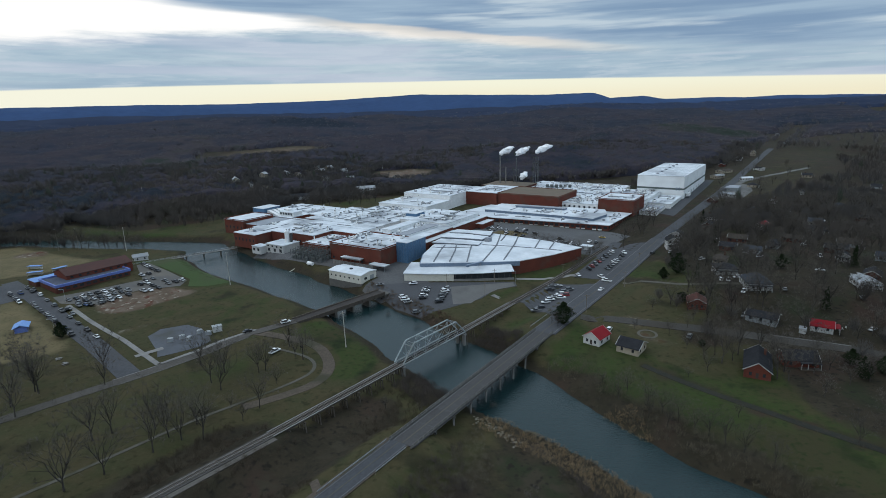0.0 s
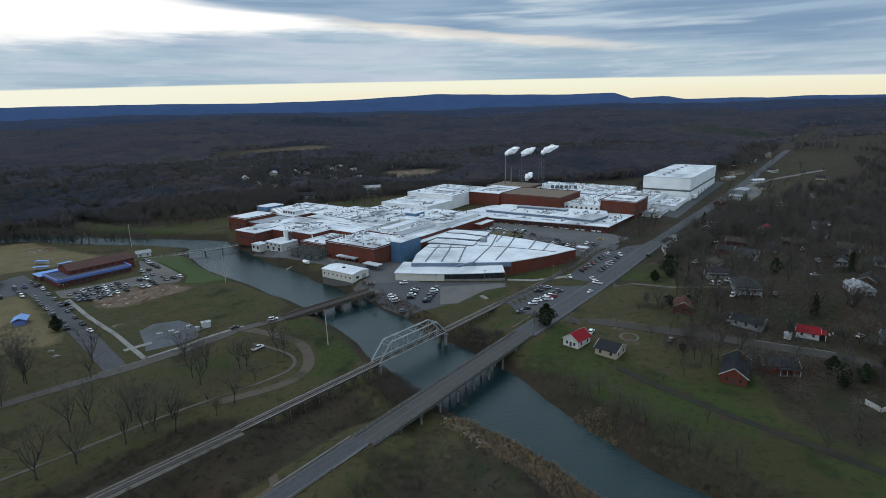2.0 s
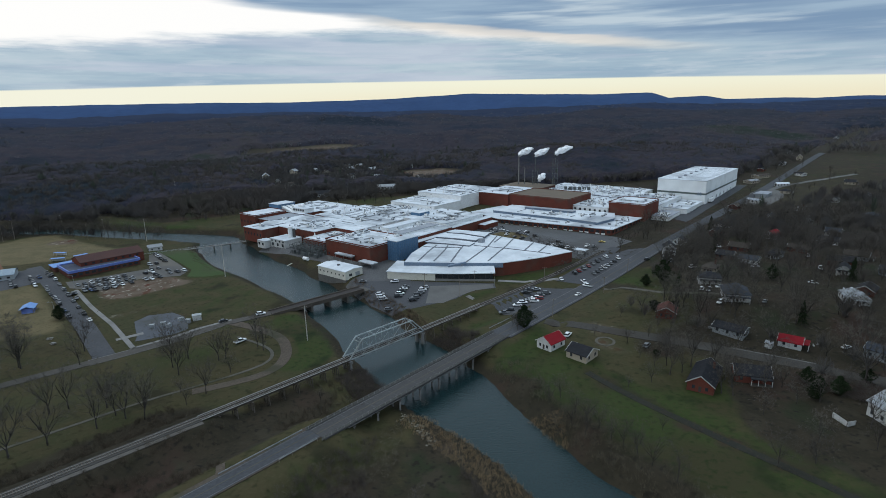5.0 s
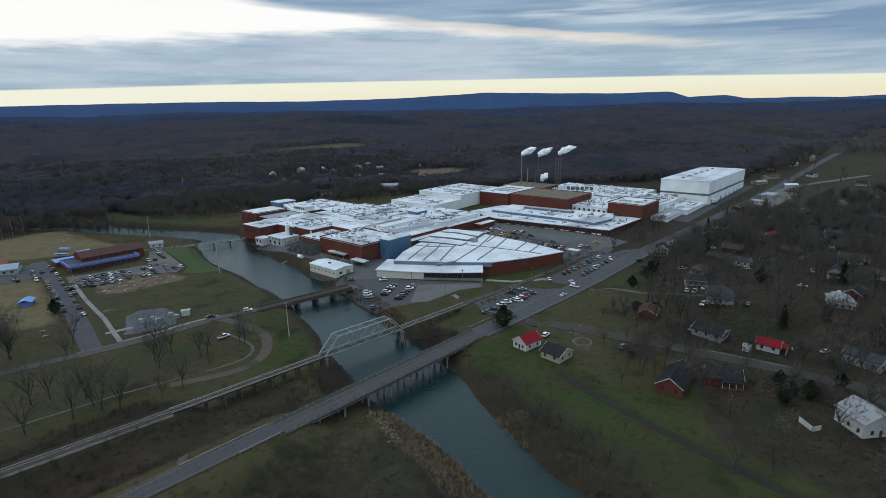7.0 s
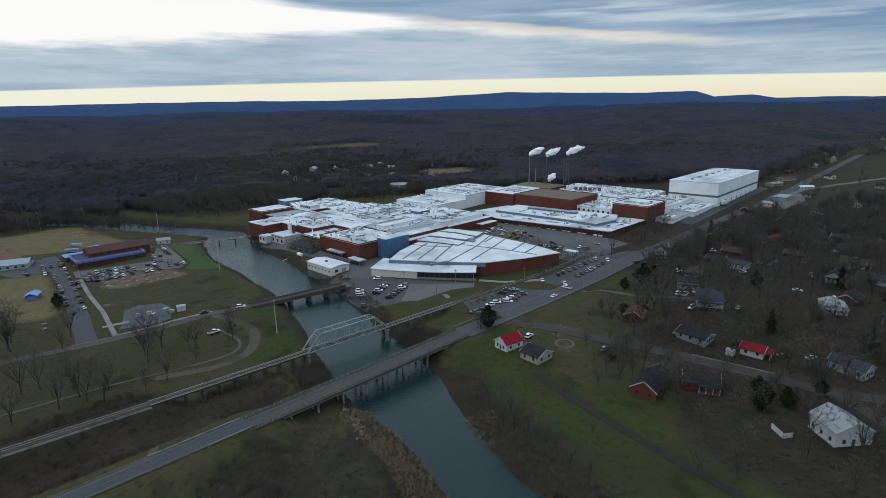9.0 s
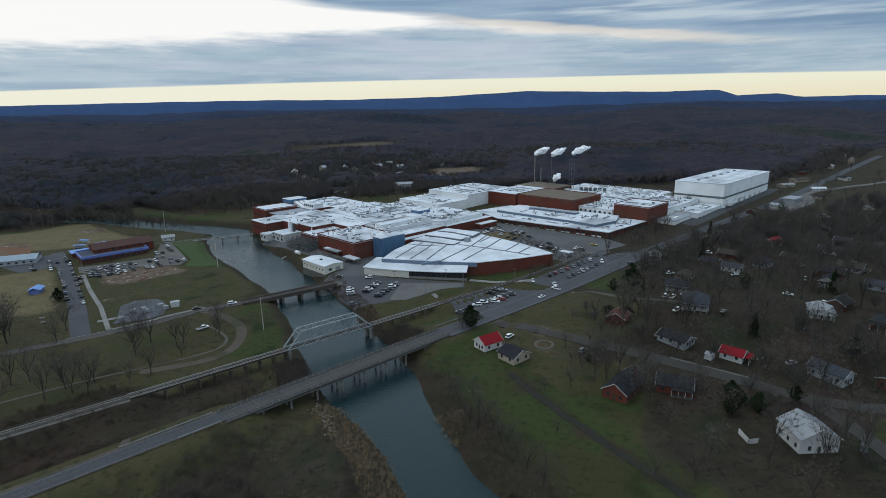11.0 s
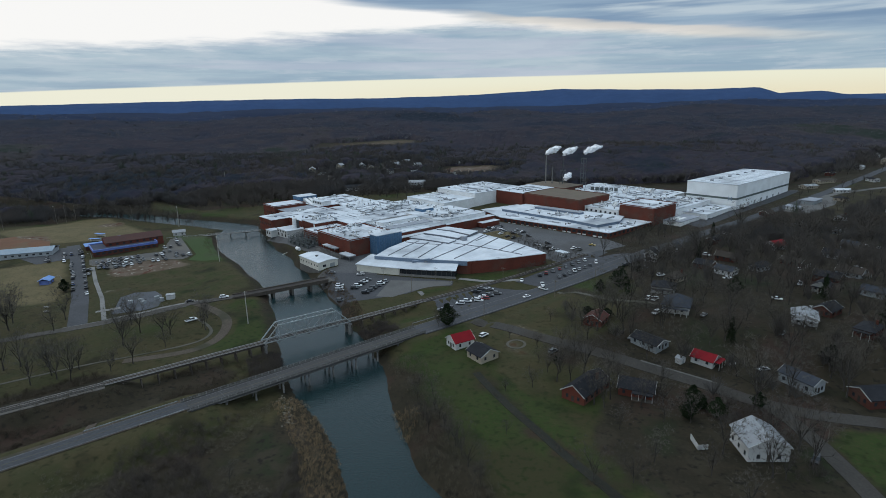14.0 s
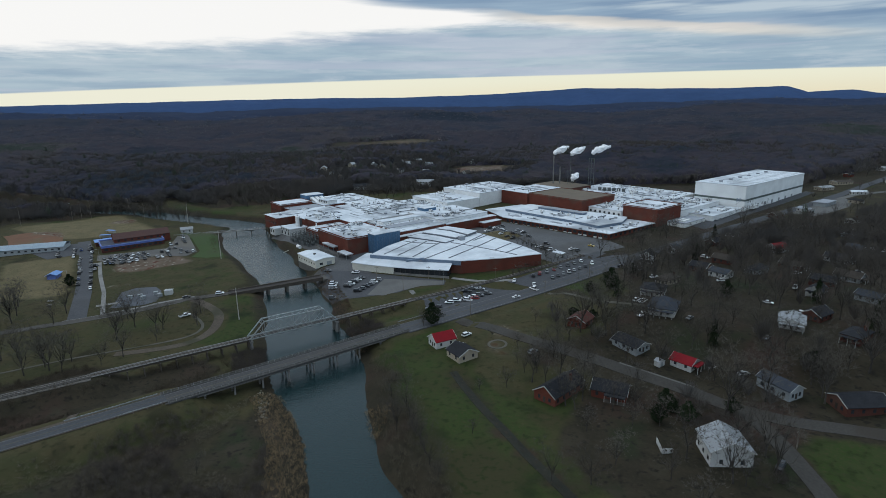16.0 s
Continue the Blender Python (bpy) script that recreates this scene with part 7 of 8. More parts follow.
        part("leg", box(BM(), s * 0.8 - 0.06, s * 0.8 + 0.06, -0.9, 0.9, -0.1, 0.4), M_wood, t)
for x, y, a in ((148.2, 214.6, 50),):
    t = thing("garden_shed", x, y, gz(x, y), a, "small white garden shed in a back yard", "shed", "garden sheds")
    part("wall", box(BM(), -1.5, 1.5, -1.2, 1.2, -0.3, 2.0), M_siding, t)
    part("roof", gable_roof(BM(), 3, 2.4, 2.0, 0.7, 0.2, 0.1), M_metalroof, t)
    part("door", box(BM(), -0.5, 0.5, -1.26, -1.203, 0, 1.8), M_greysiding, t)
t = thing("garden_fence", 146.3, 159.2, gz(146.3, 159.2), 0, "short white board fence standing in an open L", "fence")
for a, b in (((-1.2, 5.7), (0, 0)), ((0, 0), (3.1, 1.1))):
    n, rz = frame_along(a, b)
    for k in range(int(n / 0.5)):
        part("board", box(BM(), 0.5 * k, 0.5 * k + 0.47, -0.03, 0.03, -0.3, 1.7, pose(*a, 0, 0, 0, rz)), M_siding, t)
    for z in (0.4, 1.3):
        part("rail", box(BM(), 0, n, 0.035, 0.1, z, z + 0.1, pose(*a, 0, 0, 0, rz)), M_siding, t)
t = thing("car_park_gatehouse", *PU(96, 100), gz(*PU(96, 100)), -33, "small white-roofed gate shelter in the court", "shelter")
part("roof", box(BM(), -4, 4, -2.5, 2.5, 2.8, 3.2), M_roof, t)
part("booth", box(BM(), -1.4, 1.4, -1.2, 1.2, -0.3, 2.798), M_whitewall, t)
for sx in (-3.6, 3.6):
    part("post", box(BM(), sx - 0.12, sx + 0.12, -0.12, 0.12, -0.3, 2.798), M_steel, t)
t = thing("boardwalk_steps", 24, 277, gz(24, 277) + 0.1, -48, "pale concrete steps down to the railway", "steps")
for i in range(12):
    part("step", box(BM(), i * 1.1, i * 1.1 + 1.08, -1.3, 1.3, -1.0 - 0.12 * i + 0.4, 0.25 - 0.12 * i), M_concrete, t)


for x, y, a in ((165.4, 215.4, 20), (167.2, 216.2, -40)):
    t = thing("garden_chair", x, y, gz(x, y), a, "white plastic garden chair on a back lawn", "chair", "garden chairs")
    part("seat", box(BM(), -0.3, 0.3, -0.28, 0.28, 0.4, 0.45), M_siding, t)
    part("backrest", box(BM(), -0.3, 0.3, 0.24, 0.3, 0.452, 1.0), M_siding, t)
    for sx in (-0.25, 0.25):
        for sy in (-0.23, 0.23):
            part("leg", box(BM(), sx - 0.03, sx + 0.03, sy - 0.03, sy + 0.03, -0.05, 0.398), M_siding, t)


# ---- vehicles ----
def paint(name, c):
    m = material(name, c, tuple(v * 0.9 for v in c), rough=0.3, scale=1.0)
    m.node_tree.nodes["Principled BSDF"].inputs["Specular IOR Level"].default_value = 0.5
    return m


PAINTS = {"white": paint("white_car_paint", (0.72, 0.73, 0.74)), "silver": paint("silver_car_paint", (0.36, 0.37, 0.38)), "grey": paint("grey_car_paint", (0.12, 0.125, 0.13)),
          "black": paint("black_car_paint", (0.015, 0.015, 0.017)), "red": paint("red_car_paint", (0.22, 0.02, 0.02)), "blue": paint("blue_car_paint", (0.03, 0.06, 0.16)), "yellow": paint("yellow_car_paint", (0.45, 0.32, 0.05))}
SHAPES = {
    "sedan": (4.6, 1.8, [(-2.3, 0.45), (-2.3, 0.85), (-1.5, 0.95), (1.0, 0.92), (2.2, 0.78), (2.3, 0.45)], [(-1.6, 0.94), (-1.0, 1.42), (0.35, 1.42), (1.15, 0.91)]),
    "suv": (4.7, 1.9, [(-2.35, 0.5), (-2.35, 1.05), (-2.0, 1.1), (1.1, 1.08), (2.25, 0.95), (2.35, 0.5)], [(-2.2, 1.09), (-1.95, 1.75), (0.4, 1.75), (1.2, 1.07)]),
    "pickup": (5.6, 1.95, [(-2.8, 0.6), (-2.8, 1.15), (-0.6, 1.17), (1.3, 1.15), (2.7, 1.05), (2.8, 0.6)], [(-0.7, 1.16), (-0.55, 1.82), (0.9, 1.82), (1.6, 1.14)]),
}
wheel_me = None


def car(kind, colour):
    global wheel_me
    L_, W, body, cab = SHAPES[kind]
    t = thing(kind if kind != "suv" else "sport_utility_car", 0, 0, 0, 0, f"parked {colour} {'pickup truck' if kind == 'pickup' else 'sedan car' if kind == 'sedan' else 'sport utility car'} on asphalt", "pickup truck" if kind == "pickup" else "car", "parked cars")

    def loft(prof, w0, w1, mat, name, lab=""):
        bm = BM()
        zlo, zhi = min(p[1] for p in prof), max(p[1] for p in prof)
        sides = []
        for s in (-1, 1):
            sides.append([bm.verts.new((x, s * (w0 + (w1 - w0) * (z - zlo) / (zhi - zlo)) / 2, z)) for x, z in prof])
        n = len(prof)
        bm.faces.new(sides[0])
        bm.faces.new(sides[1][::-1])
        for i in range(n):
            j = (i + 1) % n
            bm.faces.new((sides[0][j], sides[0][i], sides[1][i], sides[1][j]))
        bmesh.ops.recalc_face_normals(bm, faces=bm.faces[:])
        bmesh.ops.bevel(bm, geom=bm.edges[:], offset=0.05, segments=1, affect="EDGES")
        return part(name, bm, mat, t, lab)

    loft(body, W, W * 0.94, PAINTS[colour], "body")
    loft(cab, W * 0.92, W * 0.74, M_window, "cabin_glass", "dark glazed cabin")
    x0, x1 = cab[1][0] + 0.05, cab[2][0] - 0.05
    part("roof_panel", box(BM(), x0, x1, -W * 0.37, W * 0.37, cab[1][1] - 0.02, cab[1][1] + 0.04), PAINTS[colour], t)
    if kind == "pickup":
        part("bed_liner", box(BM(), -2.7, -0.75, -W * 0.4, W * 0.4, 1.1, 1.19), M_dark, t)
    if wheel_me is None:
        bm = cyl(BM(), 0, 0, -0.12, 0.12, 0.34, 0.34, 10)
        wheel_me = bpy.data.meshes.new("wheel")
        bm.to_mesh(wheel_me)
        bm.free()
        wheel_me.materials.append(M_rubber)
    for x in (-L_ * 0.29, L_ * 0.3):
        for s in (-1, 1):
            part_of("wheel", wheel_me, t, pose(x, s * (W / 2 - 0.1), 0.34, 90, 0, 0))
    return t


_cars = {}


def put_car(x, y, rz, kind, colour, lift=0.17):
    m = pose(x, y, gz(x, y) + lift, 0, 0, rz)
    if (kind, colour) in _cars:
        return copy_thing(_cars[kind, colour], m)
    _cars[kind, colour] = car(kind, colour)
    _cars[kind, colour].matrix_basis = m


cr = random.Random(11)
CARS = {
    "river": (17, "wgwbwswgbgwwsgbggb", [(-19, 295.8), (-11.2, 288), (-11.6, 284.4), (-12.0, 280.8), (-12.4, 277.2), (-0.5, 287), (-1.0, 283.4), (-1.5, 279.8), (-2.6, 276), (-3.4, 272.2), (-23.2, 276.4), (-22.0, 273.4), (-20.4, 270.6), (-15.5, 261), (-12.8, 273.6), (-37, 287), (-37.5, 295.4), (-4.2, 268.6)]),
    "road": (5, "wwswgrwgbgbgs", [(50, 264.5), (53, 268), (56.5, 271.8), (59.5, 275), (62.5, 278.5), (61.5, 272.5), (58.8, 269), (66, 282), (46, 257.5), (43.5, 254), (55, 280), (57, 284.5), (61, 287)]),
    "strip": (100, "wwgbgwsbrgrgbggbww", [(76, 304.5), (88, 300), (96, 316), (98.6, 320), (101.3, 324), (104, 328), (106.6, 332), (85, 316), (88, 320.5), (91.5, 325.5), (95, 330.5), (98.4, 335.5), (102, 340.5), (105.5, 346), (109.5, 336.5), (112.5, 341), (109, 351), (116, 347)]),
    "school": (-35, "gbwgbwsbgbsbwgbsbgsbwbgsbbgwgbbgbwgb", [(-209, 288), (-206.5, 290.5), (-204, 293), (-201.6, 295.5), (-199, 298), (-196.6, 300.5), (-194, 303), (-191.6, 305.5), (-201, 284), (-198.6, 286.5), (-196, 289), (-193.6, 291.5), (-191, 294), (-188.6, 296.5), (-186, 299), (-183.6, 301.5), (-192, 280), (-188, 283), (-184.5, 286), (-182, 312), (-179.5, 314.6), (-183, 320), (-180, 322.6),
                             (-190, 329), (-187.5, 332), (-203, 355), (-200, 352), (-197, 349), (-194, 346), (-191, 343), (-185, 338), (-166, 313), (-163, 316), (-160.5, 319), (-171, 319), (-173, 309)]),
    "west": (-45, "gbgbwgbbgbgbwgbg", [(-251, 300), (-248, 297.5), (-243, 293), (-239, 289.5), (-235, 286), (-247, 309), (-240, 303), (-255, 290), (-251, 286), (-246, 284), (-221, 279), (-214, 273), (-206, 267), (-200, 262.5), (-201, 274), (-194, 268)]),
    "court": (60, "wgswwgbwswgww", [(37, 426), (42, 430), (56, 421), (61, 417), (78, 378.5), (81, 376.5), (84, 374.5), (87, 372.5), (91, 370.5), (101, 377), (105, 375), (34, 413), (46, 408)]),
    "homes": (60, "wwsgwgwwgwbw", [(151, 271.7), (140.9, 335.6), (142.9, 330.8), (100.9, 214.2), (70.5, 224.5), (131.6, 229.9), (140.5, 269.7), (143.3, 267.6), (187.2, 235.3), (250.4, 358.9), (176, 160), (142.3, 251.2)]),
}
COL = {"w": "white", "s": "silver", "g": "grey", "b": "black", "r": "red"}
for lot, (rz, cols, spots) in CARS.items():
    for (x, y), c in zip(spots, cols):
        put_car(x, y, rz + cr.uniform(-5, 5) + 180 * cr.randrange(2), cr.choices(("sedan", "suv", "pickup"), (4, 4, 2))[0], COL[c])
for k in range(9):
    for side in (-1, 1):
        if cr.random() < 0.85:
            x, y = -166 - 9.6 * k, 236.5 + 8.3 * k
            put_car(x + side * 2.1, y + side * 2.5, 139 + cr.uniform(-3, 3), cr.choice(("sedan", "suv", "pickup")), cr.choice(("white", "grey", "black", "black", "grey", "black", "blue")))
for k in range(14):
    x, y = -207 + 3.0 * k, 283.5 + 2.6 * k
    if k % 5 != 3 and k < 12:
        put_car(x + 6.5, y - 8.5 + 1.2 * (k % 2), -35 + cr.uniform(-4, 4), cr.choice(("sedan", "suv", "pickup")), cr.choice(("white", "grey", "black", "silver", "black", "blue", "grey")))
put_car(82, 279, 55, "sedan", "white", 0.1)
put_car(89, 293, 145, "pickup", "white", 0.15)
put_car(113, 388, -20, "sedan", "yellow", 0.16)
put_car(-73.8, 216.2, 60, "pickup", "white")
put_car(-77.2, 246.2, 35, "suv", "white", 0.25)
put_car(-93, 238.5, 42, "sedan", "black")
for x, y, rz, kind, colour in ((34, 424, 57, "suv", "black"), (38, 419, 57, "sedan", "grey"), (42.5, 424, -33, "sedan", "white"), (47, 416, 57, "suv", "silver"), (55, 411.5, -33, "suv", "black"), (60.5, 409, -33, "sedan", "grey"), (62, 416, 57, "sedan", "black"), (67.5, 405, -33, "suv", "black"), (57, 398.5, 57, "pickup", "black"), (52, 402.5, 57, "sedan", "black"), (75, 380.5, -33, "sedan", "grey"), (83, 387, -33, "suv", "black"), (133, 343.7, 50, "suv", "black"), (181.7, 308.5, 20, "sedan", "white"), (180, 358, -40, "suv", "white"), (213.5, 304, 70, "pickup", "white"), (248.5, 333, 15, "suv", "silver"), (205.5, 263.8, -30, "pickup", "white"), (149.8, 271.2, 10, "sedan", "white"),
                               (161.5, 250.5, 60, "sedan", "grey"), (150, 312.5, 30, "suv", "white"), (196.5, 278, -20, "sedan", "white"), (221, 331, 40, "suv", "white"), (176, 213, 30, "sedan", "silver"), (275, 392.5, 30, "suv", "white"), (281, 390, 30, "sedan", "white"), (287, 388, 30, "pickup", "white")):
    put_car(x, y, rz, kind, colour)

# ---- trees ----
def tree_meshes(name, seed, h, spread, twigs, twig_w):
    """A bare tree: (trunk with limbs, crown of twigs)."""
    r = random.Random(seed)
    tv, tf, cv, cf = [], [], [], []

    def tube(a, b, ra, rb, V, F, sides=4):
        d = (b - a).normalized()
        s = d.cross(Vector((0.3, 0.9, 0.1))).normalized()
        u = d.cross(s)
        i0 = len(V)
        for p, rad in ((a, ra), (b, rb)):
            for k in range(sides):
                an = 2 * math.pi * k / sides
                V.append(tuple(p + s * (rad * math.cos(an)) + u * (rad * math.sin(an))))
        for k in range(sides):
            j = (k + 1) % sides
            F.append((i0 + k, i0 + j, i0 + sides + j, i0 + sides + k))

    tips = []
    LEN, COUNT = (0.24, 0.44, 0.27, 0.16), (5, 4, 3, 0)

    def grow(p, d, rad, level):
        n = 3 if level < 2 else 1
        length = h * LEN[level] * r.uniform(0.8, 1.15)
        for k in range(n):
            d2 = (d + Vector((r.uniform(-1, 1), r.uniform(-1, 1), r.uniform(0.0, 0.7))) * (0.05 if level == 0 else 0.22)).normalized()
            q = p + d2 * (length / n)
            r1, r2 = rad * (1 - 0.5 * k / n), rad * (1 - 0.5 * (k + 1) / n)
            tube(p, q, r1, r2, tv, tf, 5 if level == 0 else 3)
            if level >= 1:
                tips.append((q, d2, level))
            m = COUNT[level] - (2 if k < n - 1 else 0) if level == 0 else (COUNT[level] + n - 1 - k) // n if level < 3 else 0
            if level == 0 and k < n - 1:
                m = 1 if k == n - 2 else 0
            for i in range(m):
                an = 2 * math.pi * (i + r.random()) / max(1, m)
                tilt = r.uniform(0.25, 0.75) * spread if level == 0 else r.uniform(0.4, 1.1) * spread
                side_ = d2.cross(Vector((math.cos(an), math.sin(an), 0.2))).normalized()
                grow(q, (d2 + side_ * tilt + Vector((0, 0, 0.15))).normalized(), r2 * (0.75 if level == 0 else 0.6), level + 1)
            p, d = q, d2

    grow(Vector((0, 0, -0.4)), Vector((0, 0, 1)), h * 0.018, 0)
    for _ in range(twigs):
        q, d, lv = tips[r.randrange(len(tips))]
        out = (d * 0.7 + Vector((r.gauss(0, 0.6), r.gauss(0, 0.6), r.gauss(0.25, 0.5)))).normalized()
        ln = h * r.uniform(0.05, 0.12)
        side = out.cross(Vector((r.uniform(-1, 1), r.uniform(-1, 1), r.uniform(-1, 1)))).normalized() * twig_w
        i = len(cv)
        mid = q + out * ln * 0.5 + side * r.uniform(-3, 3)
        cv.extend([tuple(q - side * 0.6), tuple(q + side * 0.6), tuple(mid + side * 0.5), tuple(mid - side * 0.5), tuple(q + out * ln)])
        cf.extend([(i, i + 1, i + 2, i + 3), (i + 3, i + 2, i + 4)])
    out = []
    for nm, V, F, mat in (("trunk", tv, tf, M_bark), ("crown", cv, cf, M_twig)):
        me_ = bpy.data.meshes.new(name + "_" + nm)
        me_.from_pydata(V, [], F)
        me_.materials.append(mat)
        out.append(me_)
    return out


BARE = [tree_meshes("bare_tree", 20 + i, h, s, 950, 0.046) for i, (h, s) in enumerate(((13, 1.0), (15, 1.2), (17, 0.9), (11, 1.3), (19, 1.0), (14, 1.5)))]


def bare_tree(x, y, k, s, rz, label="leafless tree with grey bark and fine bare twigs", z=None):
    t = thing("bare_tree", x, y, gz(x, y) if z is None else z, rz, label, "tree")
    t.scale = (s, s, s)
    part_of("trunk", BARE[k][0], t)
    part_of("crown", BARE[k][1], t)
    return t


def leafy_mesh(name, seed, h, w, n, conical):
    r = random.Random(seed)
    V, F = [], []
    for _ in range(n):
        k = r.random() ** 0.8
        lump = 0.75 + 0.35 * math.sin(7 * k + seed) * math.cos(3 * k * seed)
        rad = w / 2 * ((1 - k) ** 0.8 + 0.08 if conical else math.sin(math.pi * (0.12 + 0.85 * k)) ** 0.7) * lump * r.uniform(0.55, 1.08)
        an = r.uniform(0, 2 * math.pi)
        rad *= 0.85 + 0.2 * math.sin(3 * an + 5 * k + seed)
        c = Vector((rad * math.cos(an), rad * math.sin(an), 0.4 + (h - 0.4) * k))
        a = Vector((r.gauss(0, 1), r.gauss(0, 1), r.gauss(0, 1))).normalized() * r.uniform(0.10, 0.24)
        b = a.cross(Vector((r.gauss(0, 1), r.gauss(0, 1), r.gauss(0, 1)))).normalized() * r.uniform(0.07, 0.17)
        i = len(V)
        V.extend([tuple(c - a), tuple(c + b), tuple(c + a), tuple(c - b)])
        F.append((i, i + 1, i + 2, i + 3))
    me_ = bpy.data.meshes.new(name)
    me_.from_pydata(V, [], F)
    me_.materials.append(M_needle)
    return me_


EVER = [leafy_mesh("crown", 3, 9, 4.5, 3600, True), leafy_mesh("crown", 5, 8, 8, 6000, False), leafy_mesh("crown", 8, 12, 6, 4400, True), leafy_mesh("crown", 9, 3.0, 4.0, 1800, False)]
stem = bpy.data.meshes.new("trunk")
bm = cyl(BM(), 0, 0, -0.4, 3.0, 0.25, 0.16, 8)
bm.to_mesh(stem)
bm.free()
stem.materials.append(M_bark)


def evergreen(x, y, k, s, label):
    t = thing("evergreen_tree" if k != 3 else "evergreen_shrub", x, y, gz(x, y), (x * 37) % 360, label, "tree" if k != 3 else "shrub")
    t.scale = (s, s, s)
    part_of("trunk", stem, t)
    part_of("crown", EVER[k], t)


tr_ = random.Random(5)
for x, y, k, s in ((-154, 187, 0, 0.95), (-140, 205, 1, 0.8), (-91, 148, 3, 1.0), (-85, 186, 0, 0.85), (-60, 209, 3, 0.8), (-73, 201, 5, 0.7), (-85, 154, 1, 0.75), (-157, 177, 2, 0.7), (-107, 131, 1, 0.9), (-97, 161, 0, 0.8), (-89, 200, 4, 0.6),
                   (-162, 195, 5, 0.85), (-91, 192, 3, 0.9), (-75, 199, 0, 0.7), (-69, 222, 5, 0.7), (-78, 154, 2, 0.6), (-114, 155, 4, 0.65), (-116, 118, 0, 0.9), (-130, 128, 2, 0.8), (-66, 172, 3, 0.8), (-170, 165, 1, 0.9), (-142, 150, 4, 0.7), (-100, 138, 5, 0.8),
                   (-175, 205, 3, 0.9), (-185, 190, 0, 0.9), (-200, 200, 2, 0.8), (-150, 170, 3, 0.9)):
    bare_tree(x, y, k, s * 1.55, tr_.uniform(0, 360), "leafless park tree on winter grass")
for u, v in ((84, 96), (79, 97), (74, 98), (69, 99), (64, 100), (90, 94), (58, 101), (94, 90)):
    x, y = PU(u, v)
    bare_tree(x, y, 3, 0.7, tr_.uniform(0, 360), "small leafless tree in the entrance court")
for k in range(13):
    x, y = 76 + 31.5 * k / 12, 310 + 52 * k / 12
    bare_tree(x - 2.0, y + 1.5, (3, 5, 0)[k % 3], tr_.uniform(0.38, 0.55), tr_.uniform(0, 360), "small leafless tree along the parking strip")
for x, y, k, s, lab in ((118.5, 288.5, 1, 0.8, "dark green bushy evergreen beside the lawn"), (128.5, 294, 1, 1.45, "broad dark evergreen tree beside the lawn"), (131.3, 276.8, 2, 0.75, "tall dark evergreen among bare trees"), (52, 232.5, 1, 1.3, "dense dark shrubby tree at the bridge end"),
                        (-181, 240, 1, 0.95, "round dark evergreen tree beside the street"), (113.3, 251.8, 3, 1.6, "clipped dark shrub beside a brick house"), (121.7, 250.7, 3, 1.4, "clipped dark shrub beside a brick house"),
                        (148.8, 187.1, 1, 0.8, "dark evergreen in a back yard"), (168.3, 231.4, 2, 0.9, "tall dark evergreen between houses"), (180.6, 286.1, 1, 1.0, "broad dark evergreen between houses"), (173.8, 347.8, 2, 1.0, "tall dark evergreen between houses"),
                        (138.9, 325, 1, 0.8, "dark evergreen by a white house"), (189.8, 399.5, 2, 0.9, "tall dark evergreen near the road"), (102.9, 207, 3, 0.9, "dark shrub on the lawn"), (168.4, 187, 1, 0.7, "dark evergreen by the lane"), (216.3, 281.4, 2, 1.0, "tall dark evergreen between houses"), (198.4, 218.8, 1, 0.9, "broad dark evergreen between houses"), (226.4, 248.4, 2, 1.1, "tall dark evergreen between houses")):
    evergreen(x, y, k, s, lab)


def clear_of(x, y, margin=3.0):
    if any((x - hx) ** 2 + (y - hy) ** 2 < (hr_ + margin) ** 2 for hx, hy, hr_ in HOUSES):
        return False
    return True


LANES = [[(a, b, 0) for a, b in HOUSE_LANE], [(172, 189.5, 0), (178.7, 172.5, 0), (184, 152, 0), (188, 125, 0)], [(97, 290, 0), (110.9, 285.4, 0), (125.7, 270.7, 0), (146.1, 262.5, 0), (177.7, 252.9, 0), (217.5, 241.6, 0)]]
# trees round the houses on the east bank
count, tries = 0, 0
placed = []
grove = []
while count < 290 and tries < 20000:
    tries += 1
    x, y = tr_.uniform(92, 330), tr_.uniform(150, 480)
    lo = 118 + 0.3 * max(0, y - 260) if y > 250 else 104
    if x < lo or x - 118 > 0.92 * y + 20:
        continue
    if y < 182 and x < 150 or (180 < x < 240 and 150 < y < 183):
        continue
    if y > 250 and 0.82 * (x - 52) - 0.57 * (y - 239) < 15:
        continue
    if not clear_of(x, y, 1.5) or min(float(line_dist(x, y, ln)[0]) for ln in LANES) < 4.5 or float(line_dist(x, y, ROAD_N)[0]) < 16:
        continue
    if in_poly(x, y, TOWN) or y > 300 and any((x - hx + 4) ** 2 + (y - hy + 12) ** 2 < 81 for hx, hy, _ in HOUSES):
        continue
    if in_poly(x, y, LAWNS[4]) or any((x - a) ** 2 + (y - b) ** 2 < 12 for a, b in placed):
        continue
    placed.append((x, y))
    count += 1
    k, sc, rz = tr_.randrange(6), tr_.uniform(0.8, 1.3), tr_.uniform(0, 360)
    if y < 285 and x < 232:
        bare_tree(x, y, k, sc, rz, "tall leafless tree standing between houses")
    else:
        grove.append((x, y, k, sc, rz))
